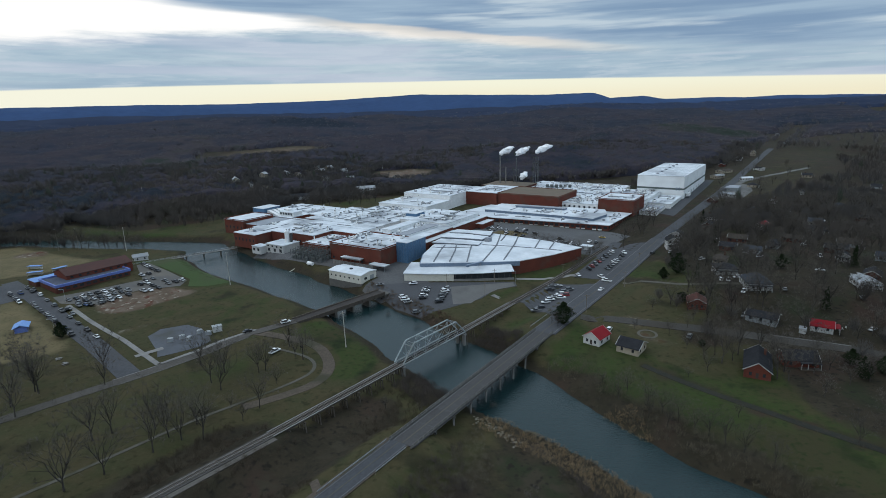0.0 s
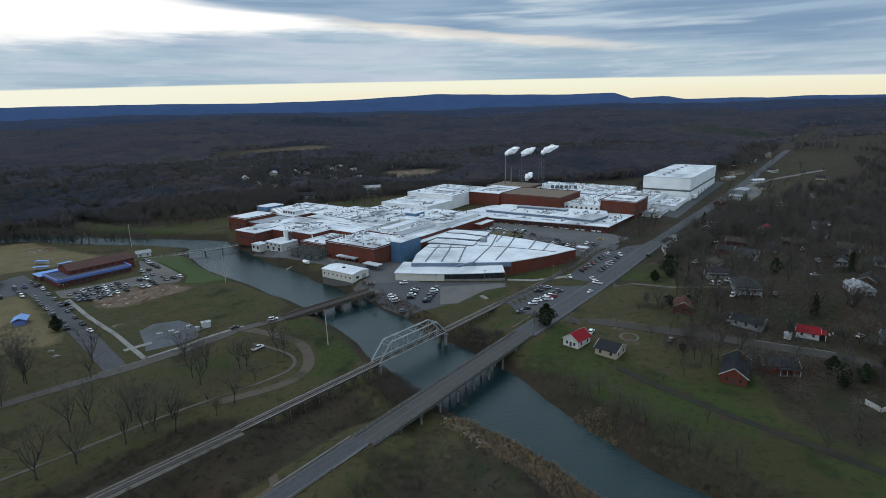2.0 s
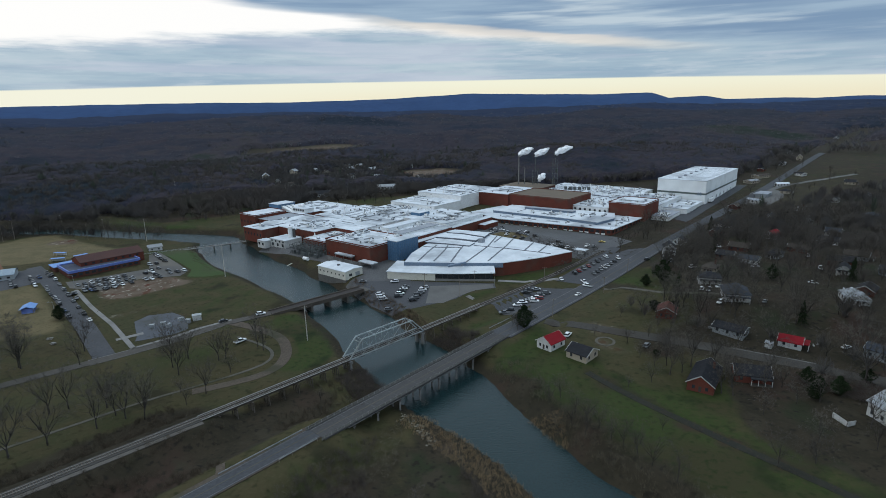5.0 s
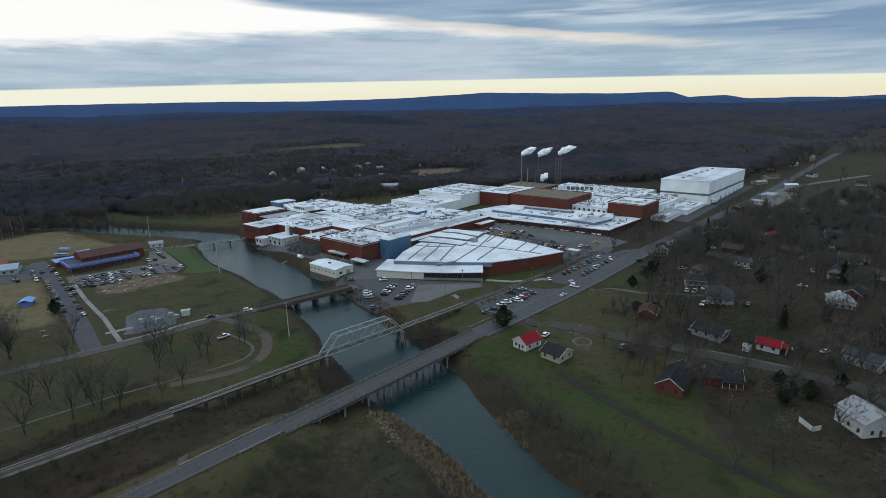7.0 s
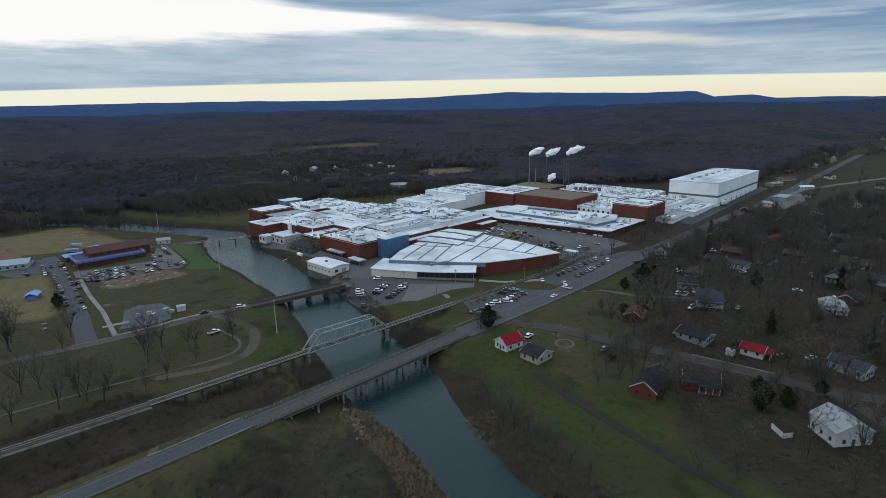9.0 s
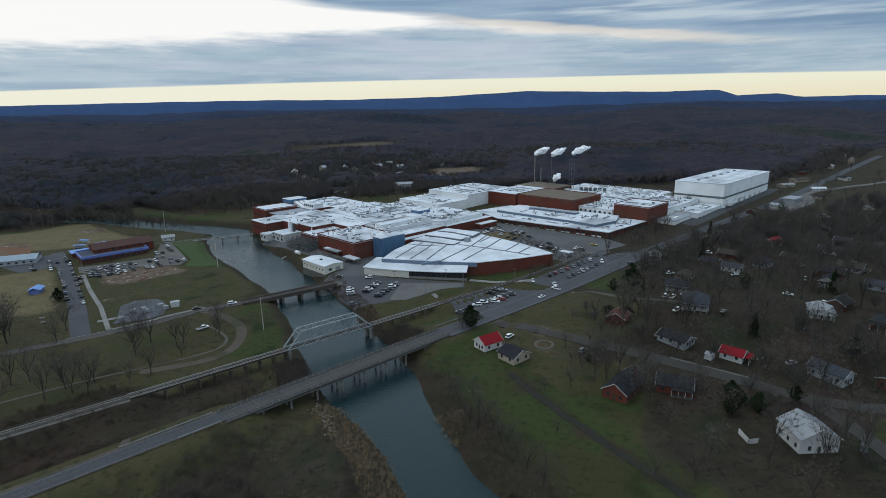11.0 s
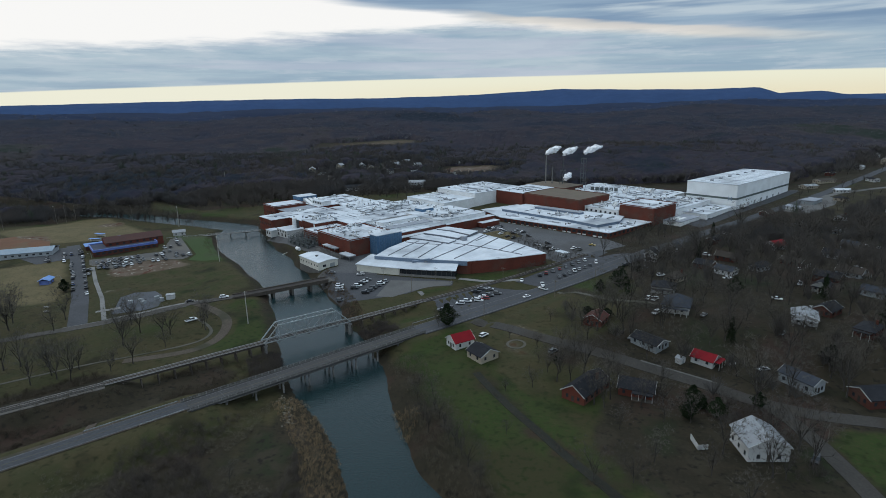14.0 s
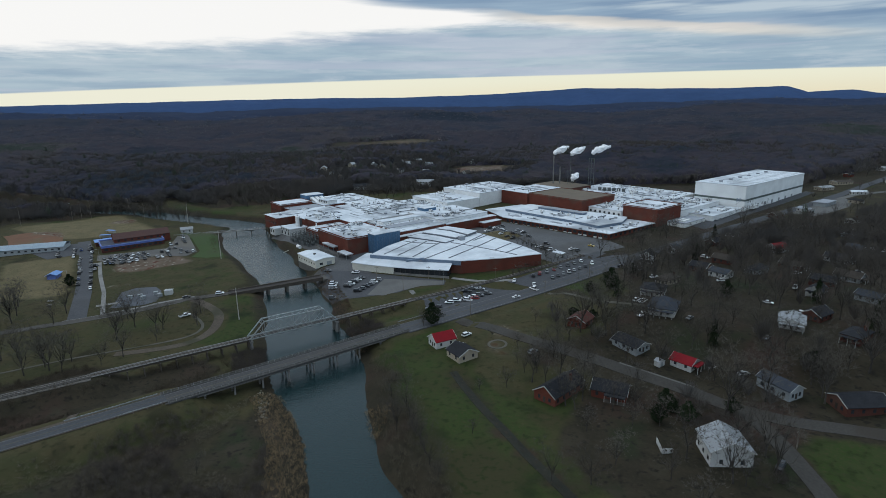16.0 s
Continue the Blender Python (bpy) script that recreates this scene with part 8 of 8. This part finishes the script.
for x, y in ((262, 520), (270, 512), (288, 506), (296, 528), (310, 540), (322, 560), (332, 585), (350, 610), (362, 600), (352, 655), (366, 672), (384, 690), (380, 628), (402, 650), (420, 672), (330, 672), (344, 706), (366, 716), (392, 742), (410, 760), (436, 770), (430, 700), (455, 690), (300, 600), (312, 628)):
    grove.append((x + tr_.uniform(-4, 4), y + tr_.uniform(-4, 4), tr_.randrange(6), tr_.uniform(0.5, 0.95), tr_.uniform(0, 360)))
for x, y in ((-122, 543), (-114, 538), (-105, 542), (-97, 546), (-88, 546), (-79, 551), (-111, 523), (-101, 530), (-92, 527), (-83, 533), (-75, 538), (-128, 528), (-119, 527), (-70, 549), (-106, 552), (-93, 556)):
    bare_tree(x, y, tr_.randrange(6), tr_.uniform(0.7, 1.1), tr_.uniform(0, 360), "leafless tree behind the white-roofed works")
me_ = bpy.data.meshes.new("grove")
gv, gf, gm = [], [], []
for x, y, k, sc, rz in grove:
    m = np.array(pose(x, y, gz(x, y), 0, 0, rz) @ Matrix.Diagonal((sc, sc, sc, 1)))
    for src, slot in zip(BARE[k], (0, 1)):
        co = np.empty(len(src.vertices) * 3)
        src.vertices.foreach_get("co", co)
        i0 = len(gv)
        gv.extend((co.reshape(-1, 3) @ m[:3, :3].T + m[:3, 3]).tolist())
        gf.extend([[i0 + v for v in p.vertices] for p in src.polygons])
        gm.extend([slot] * len(src.polygons))
me_.from_pydata(gv, [], gf)
me_.materials.append(M_bark)
me_.materials.append(M_twig)
me_.polygons.foreach_set("material_index", gm)
tagged(new("grove_of_bare_trees", me_), "tall leafless trees among the houses up the slope", "trees", kind="stuff")
for x, y, k, s in ((49, 229, 3, 0.7), (54, 234, 5, 0.65), (47, 233, 0, 0.5), (62.2, 174.5, 3, 0.75), (58.1, 170.7, 0, 0.65), (66.1, 165.1, 5, 0.7), (72, 155, 3, 0.8), (77.8, 146.7, 0, 0.75), (83.7, 138, 5, 0.75), (88.6, 131.5, 3, 0.8), (74.9, 149.9, 1, 0.6), (69, 160.1, 4, 0.5), (80.8, 142.7, 2, 0.6), (55.3, 181.1, 3, 0.4), (91.5, 156.2, 0, 0.4), (100.1, 199.1, 1, 0.6), (96.2, 205.5, 3, 0.6), (108.8, 194.2, 4, 0.6), (120.6, 178, 2, 0.7), (122.5, 189.7, 2, 0.75), (125.4, 196.3, 4, 0.65),
                   (94.1, 218.2, 3, 0.6), (103.6, 222.8, 5, 0.6), (117.4, 179.6, 2, 0.95), (122.6, 184.2, 4, 0.85), (121.5, 199, 2, 0.9), (96, 187, 3, 0.75), (87, 182.5, 3, 0.4), (125.2, 166, 3, 0.75), (139.4, 184.6, 1, 0.8), (146.5, 174.5, 0, 0.85), (138.5, 173, 3, 0.8), (133.9, 151, 5, 0.8), (117.8, 140, 1, 0.75), (143.2, 241, 4, 0.8), (160.5, 229, 2, 0.8), (157.4, 180, 3, 0.9), (166, 207.5, 5, 0.8), (185, 236, 4, 0.8), (122.3, 233.5, 1, 0.7), (109, 229, 3, 0.7), (97, 246, 0, 0.5), (148, 148, 3, 0.9), (166, 150, 0, 0.8), (128, 141, 5, 0.8), (155, 138, 1, 0.8), (67.5, 152.5, 2, 0.6), (64, 158.5, 4, 0.5), (81.6, 224.9, 3, 0.5), (15, 172, 3, 0.4), (-4, 158, 5, 0.4), (-10, 166, 0, 0.35), (-22, 170, 3, 0.45), (-32, 175, 5, 0.4), (-6, 232, 3, 0.35), (-14, 245, 5, 0.35), (-30, 262, 3, 0.35), (20, 118, 5, 0.5), (5, 105, 3, 0.5), (35, 110, 0, 0.5)):
    bare_tree(x, y, k, s, tr_.uniform(0, 360), "small leafless bank-side tree in scrub")


for i in range(26):
    x = -372 + 5.6 * i + tr_.uniform(-2, 2)
    y = 420 - 0.08 * (x + 330) + tr_.uniform(-4, 4)
    bare_tree(x, y, i % 6, tr_.uniform(0.75, 1.15), tr_.uniform(0, 360), "leafless tree on the river bank behind the ball field")
for x, y, k, s in ((-84, 163, 1, 0.95), (-110, 159, 4, 0.9), (-90, 156, 2, 0.85), (-69, 164, 0, 0.7), (-98, 170, 5, 0.8), (-65, 189, 3, 0.75), (-102, 208, 4, 0.85), (-132, 192, 1, 0.95), (-156, 188, 2, 1.0), (-64, 212, 5, 0.75), (-76, 172, 3, 0.6)):
    bare_tree(x, y, k, s, tr_.uniform(0, 360), "leafless park tree on winter grass")
for x, y, k, s in ((145.9, 176.5, 1, 0.8), (150.7, 183.2, 1, 0.65), (154.7, 179.1, 1, 0.85)):
    evergreen(x, y, k, s, "broad dark evergreen in a shaded yard")


x, y = PU(116, 116)
bare_tree(x, y, 4, 0.95, 40, "large leafless tree on the lawn by the court exit")
for i in range(14):
    x, y = PU(tr_.uniform(100, 120), tr_.uniform(150, 222))
    bare_tree(x, y, tr_.randrange(6), tr_.uniform(0.55, 0.95), tr_.uniform(0, 360), "leafless tree on the verge by the offices")


# ---- woods and scrub ----
def tufts(name, pts, blades, width, mat, low, seed, label, category, flat=0.0):
    """Leafless crowns as sprays of thin wedges from one fork each. pts: x, y, height, radius."""
    r = np.random.RandomState(seed)
    p = np.asarray(pts, float)
    n = len(p)
    z = ground_z(p[:, 0], p[:, 1])
    a = r.uniform(0, 2 * math.pi, (n, blades))
    k = np.sqrt(r.uniform(0, 1, (n, blades)))
    top = np.sqrt(np.clip(1 - (0.92 * k) ** 2, 0, 1)) * r.uniform(0.72, 1.0, (n, blades))
    tip = np.stack([p[:, :1] + np.cos(a) * k * p[:, 3:4], p[:, 1:2] + np.sin(a) * k * p[:, 3:4], z[:, None] + p[:, 2:3] * (low + (1 - low) * (top * (1 - flat) + flat * r.uniform(0, 1, (n, blades))))], -1)
    b = r.uniform(0, 2 * math.pi, (n, blades))
    w = width * r.uniform(0.6, 1.4, (n, blades)) * p[:, 3:4] / 4
    off = np.stack([np.cos(b) * w, np.sin(b) * w, r.uniform(-0.6, 0.6, (n, blades)) * w], -1)
    base = np.stack([p[:, 0], p[:, 1], z + p[:, 2] * low * 0.55 - 0.1], -1)
    foot = np.stack([p[:, 0], p[:, 1], z - 0.3], -1)
    foot2 = foot + np.stack([0.05 * p[:, 3], 0.05 * p[:, 3], 0 * z], -1)
    along = np.where(r.uniform(0, 1, (n, blades)) < 0.2, 0.0, r.uniform(0.25, 0.72, (n, blades)))[..., None]
    bend = np.stack([r.normal(0, 0.10, (n, blades)), r.normal(0, 0.10, (n, blades)), r.normal(0, 0.08, (n, blades))], -1) * p[:, 3][:, None, None] * (along > 0)
    root = base[:, None] + (tip - base[:, None]) * along + bend
    co = np.concatenate([base[:, None], foot[:, None], foot2[:, None], root - off, root + off, tip], 1)
    m = 3 + 3 * blades
    i0 = (np.arange(n) * m)[:, None]
    j = np.arange(blades)[None]
    tri = np.stack([i0 + 3 + j, i0 + 3 + blades + j, i0 + 3 + 2 * blades + j], -1).reshape(-1, 3)
    trunk = np.stack([i0[:, 0], i0[:, 0] + 1, i0[:, 0] + 2], -1)
    tri = np.concatenate([tri, trunk])
    me_ = bpy.data.meshes.new(name)
    co = co.reshape(-1, 3)
    me_.vertices.add(len(co))
    me_.vertices.foreach_set("co", co.ravel())
    me_.loops.add(tri.size)
    me_.loops.foreach_set("vertex_index", tri.ravel().astype(np.int32))
    me_.polygons.add(len(tri))
    me_.polygons.foreach_set("loop_start", np.arange(0, tri.size, 3, dtype=np.int32))
    me_.update(calc_edges=True)
    me_.validate()
    me_.materials.append(mat)
    return tagged(new(name, me_), label, category, kind="stuff")


def scatter(r0, r1, step, seed, keep=1.0, az0=-72, az1=58):
    r = np.random.RandomState(seed)
    area = math.pi * (r1 * r1 - r0 * r0) * (az1 - az0) / 360
    n = int(area / step ** 2)
    a = np.radians(r.uniform(az0, az1, n))
    d = np.sqrt(r.uniform(r0 * r0, r1 * r1, n))
    x, y = 60 + d * np.sin(a), d * np.cos(a)
    ok = r.uniform(0, 1, n) < wood_cover(x, y) * keep
    return x[ok], y[ok], r


def crown_height(x, y, lo, hi, r):
    """Stands of taller and lower trees."""
    k = np.clip(0.5 + 0.35 * value_noise(x / 60, y / 60, 21) + 0.25 * value_noise(x / 23, y / 23, 22) + r.uniform(-0.2, 0.2, len(x)), 0, 1)
    return lo + (hi - lo) * k


hx = np.array([h[0] for h in HOUSES])
hy = np.array([h[1] for h in HOUSES])
hrad = np.array([h[2] for h in HOUSES])


def off_houses(x, y, margin):
    far_ = np.ones(len(x), bool)
    for a, b, c in zip(hx, hy, hrad):
        dist = np.hypot(x - a, y - b)
        before = (np.hypot(x - 60, y) < math.hypot(a - 60, b)) & (np.abs((x - 60) * b - y * (a - 60)) / max(1.0, math.hypot(a - 60, b)) < c * 0.9)
        far_ &= ~((dist < c + margin) | (before & (dist < c + margin + (3 if math.hypot(a, b) < 520 else 16))))
    for ln in LANES:
        far_ &= line_dist(x, y, ln)[0] > 5
    return far_


x, y, r = scatter(200, 640, 4.6, 31)
ok = off_houses(x, y, 3.0) & ~((x > 90) & (y < 190)) & ~((x > 178) & (x < 242) & (y < 185))
ok &= ~((x > 90) & (y < 330) & (r.uniform(0, 1, len(x)) < 0.82))
x, y = x[ok], y[ok]
tufts("woods_near", np.stack([x, y, crown_height(x, y, 7, 15, r), r.uniform(2.6, 5.0, len(x))], 1), 130, 0.085, M_woods, 0.3, 1, "bare grey-brown winter trees round the houses", "trees")
# the close canopy below the topmost twigs, on a fan of ever wider cells
fan_a = np.radians(np.arange(-76, 61, 0.26))
fan_r = 585 * 1.0047 ** np.arange(385)
ga, gr = np.meshgrid(fan_a, fan_r)
cx, cy = 60 + gr * np.sin(ga), gr * np.cos(ga)
wave = np.maximum(4.2, gr * 0.0045)
lump = 3.0 * np.abs(value_noise(cx / wave, cy / wave, 51)) + 3.2 * np.abs(value_noise(cx / 15, cy / 15, 52))
stand = np.clip(0.5 + 0.4 * value_noise(cx / 60, cy / 60, 21) + 0.3 * value_noise(cx / 150, cy / 150, 23), 0, 1)
stands = (wood_cover(cx, cy) > 0.5) & off_houses(cx.ravel(), cy.ravel(), 7.0).reshape(cx.shape)
full = stands.astype(float)
for _ in range(6):
    for ax in (0, 1):
        full = (np.roll(full, 1, ax) + 2 * full + np.roll(full, -1, ax)) / 4
stands = (full > 0.97) & (gr > 640)
cz = ground_z(cx, cy) - 1.5 + np.where(stands, (5.0 + 5.5 * stand + lump) * np.where(full > 0.995, 1.0, 0.6), 0)
rows_n, cols_n = cx.shape
cell = np.arange(rows_n * cols_n).reshape(rows_n, cols_n)
quad = np.stack([cell[:-1, :-1], cell[:-1, 1:], cell[1:, 1:], cell[1:, :-1]], -1)
keep = (stands[:-1, :-1] | stands[:-1, 1:] | stands[1:, 1:] | stands[1:, :-1])
# farther bands take the bluer materials, which paint distance haze by colour
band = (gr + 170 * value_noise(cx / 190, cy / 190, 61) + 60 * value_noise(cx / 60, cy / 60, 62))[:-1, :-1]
for name, lo, hi, mat, label in (("woods_canopy", 0, 1500, M_canopy, "close grey-brown canopy of leafless winter woods"), ("woods_canopy_far", 1500, 2150, M_canopy_far, "dark slate-brown woods over the farther hills, haze tinted into their colour"),
                                 ("woods_canopy_farthest", 2150, 9999, M_foothill, "woods below the ridge, blue-grey haze in their colour")):
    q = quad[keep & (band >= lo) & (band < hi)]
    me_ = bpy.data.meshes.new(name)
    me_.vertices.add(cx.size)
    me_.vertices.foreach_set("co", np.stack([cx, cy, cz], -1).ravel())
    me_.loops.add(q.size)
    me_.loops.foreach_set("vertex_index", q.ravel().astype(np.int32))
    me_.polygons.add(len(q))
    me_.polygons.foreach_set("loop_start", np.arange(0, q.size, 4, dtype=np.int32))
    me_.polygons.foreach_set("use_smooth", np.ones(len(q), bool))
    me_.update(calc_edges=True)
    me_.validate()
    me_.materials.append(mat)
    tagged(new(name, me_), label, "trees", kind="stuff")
x, y, r = scatter(600, 1050, 7.4, 32)
ok = off_houses(x, y, 4.0)
x, y = x[ok], y[ok]
tufts("woods_middle", np.stack([x, y, crown_height(x, y, 8, 16, r), r.uniform(4, 7, len(x))], 1), 34, 0.24, M_woods, 0.35, 2, "bare winter woods on the rising ground", "trees")
x, y, r = scatter(1050, 1900, 17.0, 33)
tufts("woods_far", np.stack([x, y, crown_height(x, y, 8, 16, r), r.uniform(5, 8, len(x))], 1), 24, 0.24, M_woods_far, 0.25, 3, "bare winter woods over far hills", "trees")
x, y, r = scatter(1900, 2600, 70.0, 34)
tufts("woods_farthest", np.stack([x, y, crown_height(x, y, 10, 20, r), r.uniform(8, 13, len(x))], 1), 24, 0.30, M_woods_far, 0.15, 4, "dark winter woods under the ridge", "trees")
x, y, r = scatter(420, 1100, 48.0, 35)
ok = off_houses(x, y, 5.0)
x, y = x[ok], y[ok]
tufts("pines_far", np.stack([x, y, r.uniform(10, 18, len(x)), r.uniform(2.5, 4.0, len(x))], 1), 60, 0.4, M_pine, 0.12, 5, "dark green pines scattered through the woods", "trees")


def along_bank(n, lo, hi, seed, side=None):
    r = np.random.RandomState(seed)
    x, y = r.uniform(-330, 110, n), r.uniform(95, 470, n)
    d = river_d(x, y)
    ok = (d > lo) & (d < hi)
    for a, b, h in (((-14.5, 143), (41, 223), 8), ((-54, 147.5), (33, 259), 4)):
        ok &= line_dist(x, y, [(*a, 0), (*b, 0)])[0] > h
    return x[ok], y[ok], r


x, y, r = along_bank(9000, 0.5, 7, 41)
tufts("bank_scrub", np.stack([x, y, r.uniform(0.6, 2.4, len(x)), r.uniform(0.5, 1.5, len(x))], 1), 26, 0.10, M_scrub, 0.1, 6, "brown leafless scrub along the river banks", "scrub", 0.3)
r = np.random.RandomState(42)
x, y = r.uniform(-150, 20, 9000), r.uniform(56, 190, 9000)
d, _ = line_dist(x, y, [(-140, 20, 0), (-70, 108, 0), (-24, 168, 0)])
d = np.minimum(d, 3 + line_dist(x, y, [(-140, 55, 0), (-104, 102, 0), (-66, 152, 0)])[0])
d2, _ = line_dist(x, y, [(-62, 124, 0), (-28, 166, 0)])
ok = (d < 15) & (d2 > 1.6) & (value_noise(x / 9, y / 9, 8) > -0.25) & (line_dist(x, y, RAIL_S)[0] > 3.6) & (line_dist(x, y, ROAD_S)[0] > 9)
x, y = x[ok], y[ok]
tufts("railway_scrub", np.stack([x, y, r.uniform(0.8, 3.6, len(x)), r.uniform(0.7, 2.0, len(x))], 1), 28, 0.09, M_scrub, 0.1, 7, "dark brown brush between railway and road", "scrub", 0.3)
x, y = r.uniform(-5, 75, 9000), r.uniform(85, 168, 9000)
d = river_d(x, y)
ok = (d > -0.5) & (d < 11) & (x < 62) & (y < 165) & (value_noise(x / 8, y / 8, 9) > -0.5) & (0.82 * x - 0.57 * y < 0.82 * -14.5 - 0.57 * 143 + 700) & (0.82 * x - 0.57 * y > -84)
x, y = x[ok], y[ok]
tufts("river_reeds", np.stack([x, y, r.uniform(0.8, 2.6, len(x)), r.uniform(0.4, 1.1, len(x))], 1), 22, 0.09, M_paletwig, 0.05, 8, "pale dry reeds on the low river flat", "reeds", 0.2)
x, y = r.uniform(-30, 60, 5600), r.uniform(70, 165, 5600)
ok = (river_d(x, y) > 9) & (0.82 * x - 0.57 * y > -83) & (value_noise(x / 10, y / 10, 12) > 0.1)
x, y = x[ok], y[ok]
tufts("flat_brush", np.stack([x, y, r.uniform(0.4, 1.6, len(x)), r.uniform(0.7, 1.8, len(x))], 1), 22, 0.10, M_flatbrush, 0.1, 9, "brown brush on the low ground by the road", "scrub", 0.3)
x, y = r.uniform(28, 130, 4200), r.uniform(90, 198, 4200)
d = river_d(x, y)
ok = (d > 2) & (d < 15) & (0.82 * x + 0.57 * y > 120) & (value_noise(x / 6, y / 6, 14) > -0.35)
x, y = x[ok], y[ok]
tufts("bank_thicket", np.stack([x, y, r.uniform(1.5, 4.5, len(x)), r.uniform(0.8, 2.0, len(x))], 1), 40, 0.05, M_flatbrush, 0.15, 10, "grey-brown leafless thicket on the east bank", "scrub", 0.2)
x, y = r.uniform(60, 170, 5000), r.uniform(95, 210, 5000)
ok = line_dist(x, y, DITCH)[0] < 2.0
x, y = x[ok], y[ok]
tufts("ditch_brush", np.stack([x, y, r.uniform(0.5, 1.6, len(x)), r.uniform(0.5, 1.2, len(x))], 1), 24, 0.08, M_scrub, 0.1, 11, "dark brush growing along a drainage ditch", "scrub", 0.3)


M_rustbrush = material("rust_brown_shrubs", (0.105, 0.066, 0.040), (0.066, 0.048, 0.032), rough=0.95, scale=0.25, fine=6.0)
M_darkbrush = material("dark_purple_brown_brush", (0.070, 0.055, 0.047), (0.047, 0.039, 0.034), rough=0.95, scale=0.2, fine=6.0)
for brush in (M_rustbrush, M_darkbrush):
    soften(brush)
r = np.random.RandomState(72)
isl = np.array([PU(u, v) for u, v in zip(r.uniform(19, 43, 130), r.uniform(101, 125, 130))])
isl = isl[in_poly(isl[:, 0], isl[:, 1], [PU(*p) for p in ((19, 105), (30, 101.5), (41, 107), (43, 119.5), (32, 125), (21, 119.5))])]
tufts("island_shrubs", np.stack([isl[:, 0], isl[:, 1], r.uniform(0.6, 1.8, len(isl)), r.uniform(0.6, 1.5, len(isl))], 1), 40, 0.12, M_darkbrush, 0.1, 24, "low dark shrubs on the island in the entrance court", "shrubs", 0.3)
r = np.random.RandomState(71)
x, y = r.uniform(-45, 32, 5200), r.uniform(205, 300, 5200)
d = river_d(x, y)
ok = (d > 0.8) & (d < 9) & (0.62 * (x + 46) + 0.78 * (y - 258) > 3) & (line_dist(x, y, [(-18, 194, 0), (33, 259, 0)])[0] > 3.2) & (line_dist(x, y, [(-73, 248, 0), (-35.8, 285.2, 0)])[0] > 5) & ((x > -12) | (y > 235))
ok &= r.uniform(0, 1, len(x)) < 0.75
x, y = x[ok], y[ok]
tufts("bank_shrubs", np.stack([x, y, r.uniform(0.9, 2.8, len(x)), r.uniform(0.6, 1.7, len(x))], 1), 34, 0.11, M_rustbrush, 0.1, 21, "rust-brown shrubs on the bank below the car park", "scrub", 0.3)
x, y = r.uniform(-24, 40, 6000), r.uniform(160, 235, 6000)
d = river_d(x, y)
off_road = 0.82 * (x - 14) - 0.57 * (y - 183)
off_rail = 0.78 * (x + 18) - 0.62 * (y - 194)
ok = (d > 0) & (d < 14) & (off_road < -6.5) & (off_rail > 3) & (value_noise(x / 7, y / 7, 18) > -0.45)
x, y = x[ok], y[ok]
tufts("bridge_brush", np.stack([x, y, r.uniform(1.2, 4.2, len(x)), r.uniform(0.8, 2.2, len(x))], 1), 36, 0.07, M_darkbrush, 0.12, 22, "dark leafless brush on the banks between the two bridges", "scrub", 0.25)
x, y = r.uniform(-60, 62, 7000), r.uniform(40, 166, 7000)
ok = (river_d(x, y) > 11) & (0.82 * x - 0.57 * y > -82) & (value_noise(x / 16, y / 16, 27) > 0.0)
x, y = x[ok], y[ok]
tufts("flat_thicket", np.stack([x, y, r.uniform(1.0, 4.6, len(x)), r.uniform(0.9, 2.6, len(x))], 1), 36, 0.075, M_darkbrush, 0.15, 23, "dark purple-brown thicket on the low flat by the road", "scrub", 0.25)


r = np.random.RandomState(61)
x, y = r.uniform(120, 225, 2400), r.uniform(150, 205, 2400)
ok = off_houses(x, y, 1.5) & (value_noise(x / 12, y / 12, 17) > 0.25) & ~((x > 176) & (y < 184)) & (x + 0.4 * y > 205)
x, y = x[ok], y[ok]
tufts("yard_thicket", np.stack([x, y, r.uniform(1.5, 4.5, len(x)), r.uniform(1.0, 2.4, len(x))], 1), 60, 0.05, M_darkbrush, 0.2, 12, "dark leafless brush in back yards", "scrub")


# pale stones and driftwood at the river edge under the bridge
def rock_mesh(seed):
    r_ = random.Random(seed)
    bm = BM()
    bmesh.ops.create_icosphere(bm, subdivisions=1, radius=0.30)
    for v in bm.verts:
        v.co = Vector((v.co.x * 1.3, v.co.y, v.co.z * 0.6)) * r_.uniform(0.75, 1.2)
    me_ = bpy.data.meshes.new("stone")
    bm.to_mesh(me_)
    bm.free()
    me_.materials.append(M_palestone)
    return me_


M_palestone = material("pale_bank_stone", (0.21, 0.19, 0.155), (0.12, 0.11, 0.09), rough=0.95, scale=0.6, vary=0.3)
ROCKS = [rock_mesh(i) for i in range(4)]
for i in range(70):
    k = tr_.random()
    x, y = 9 + 12 * k + tr_.gauss(0, 1.3), 163 - 15 * k + tr_.gauss(0, 1.3)
    ob = tagged(new("stone", ROCKS[i % 4]), "pale rough stone on the river bank", "stone", "bank stones")
    s = tr_.uniform(0.5, 1.5)
    ob.matrix_basis = pose(x, y, gz(x, y) + 0.05, 0, 0, tr_.uniform(0, 360)) @ Matrix.Diagonal((s, s, s, 1))
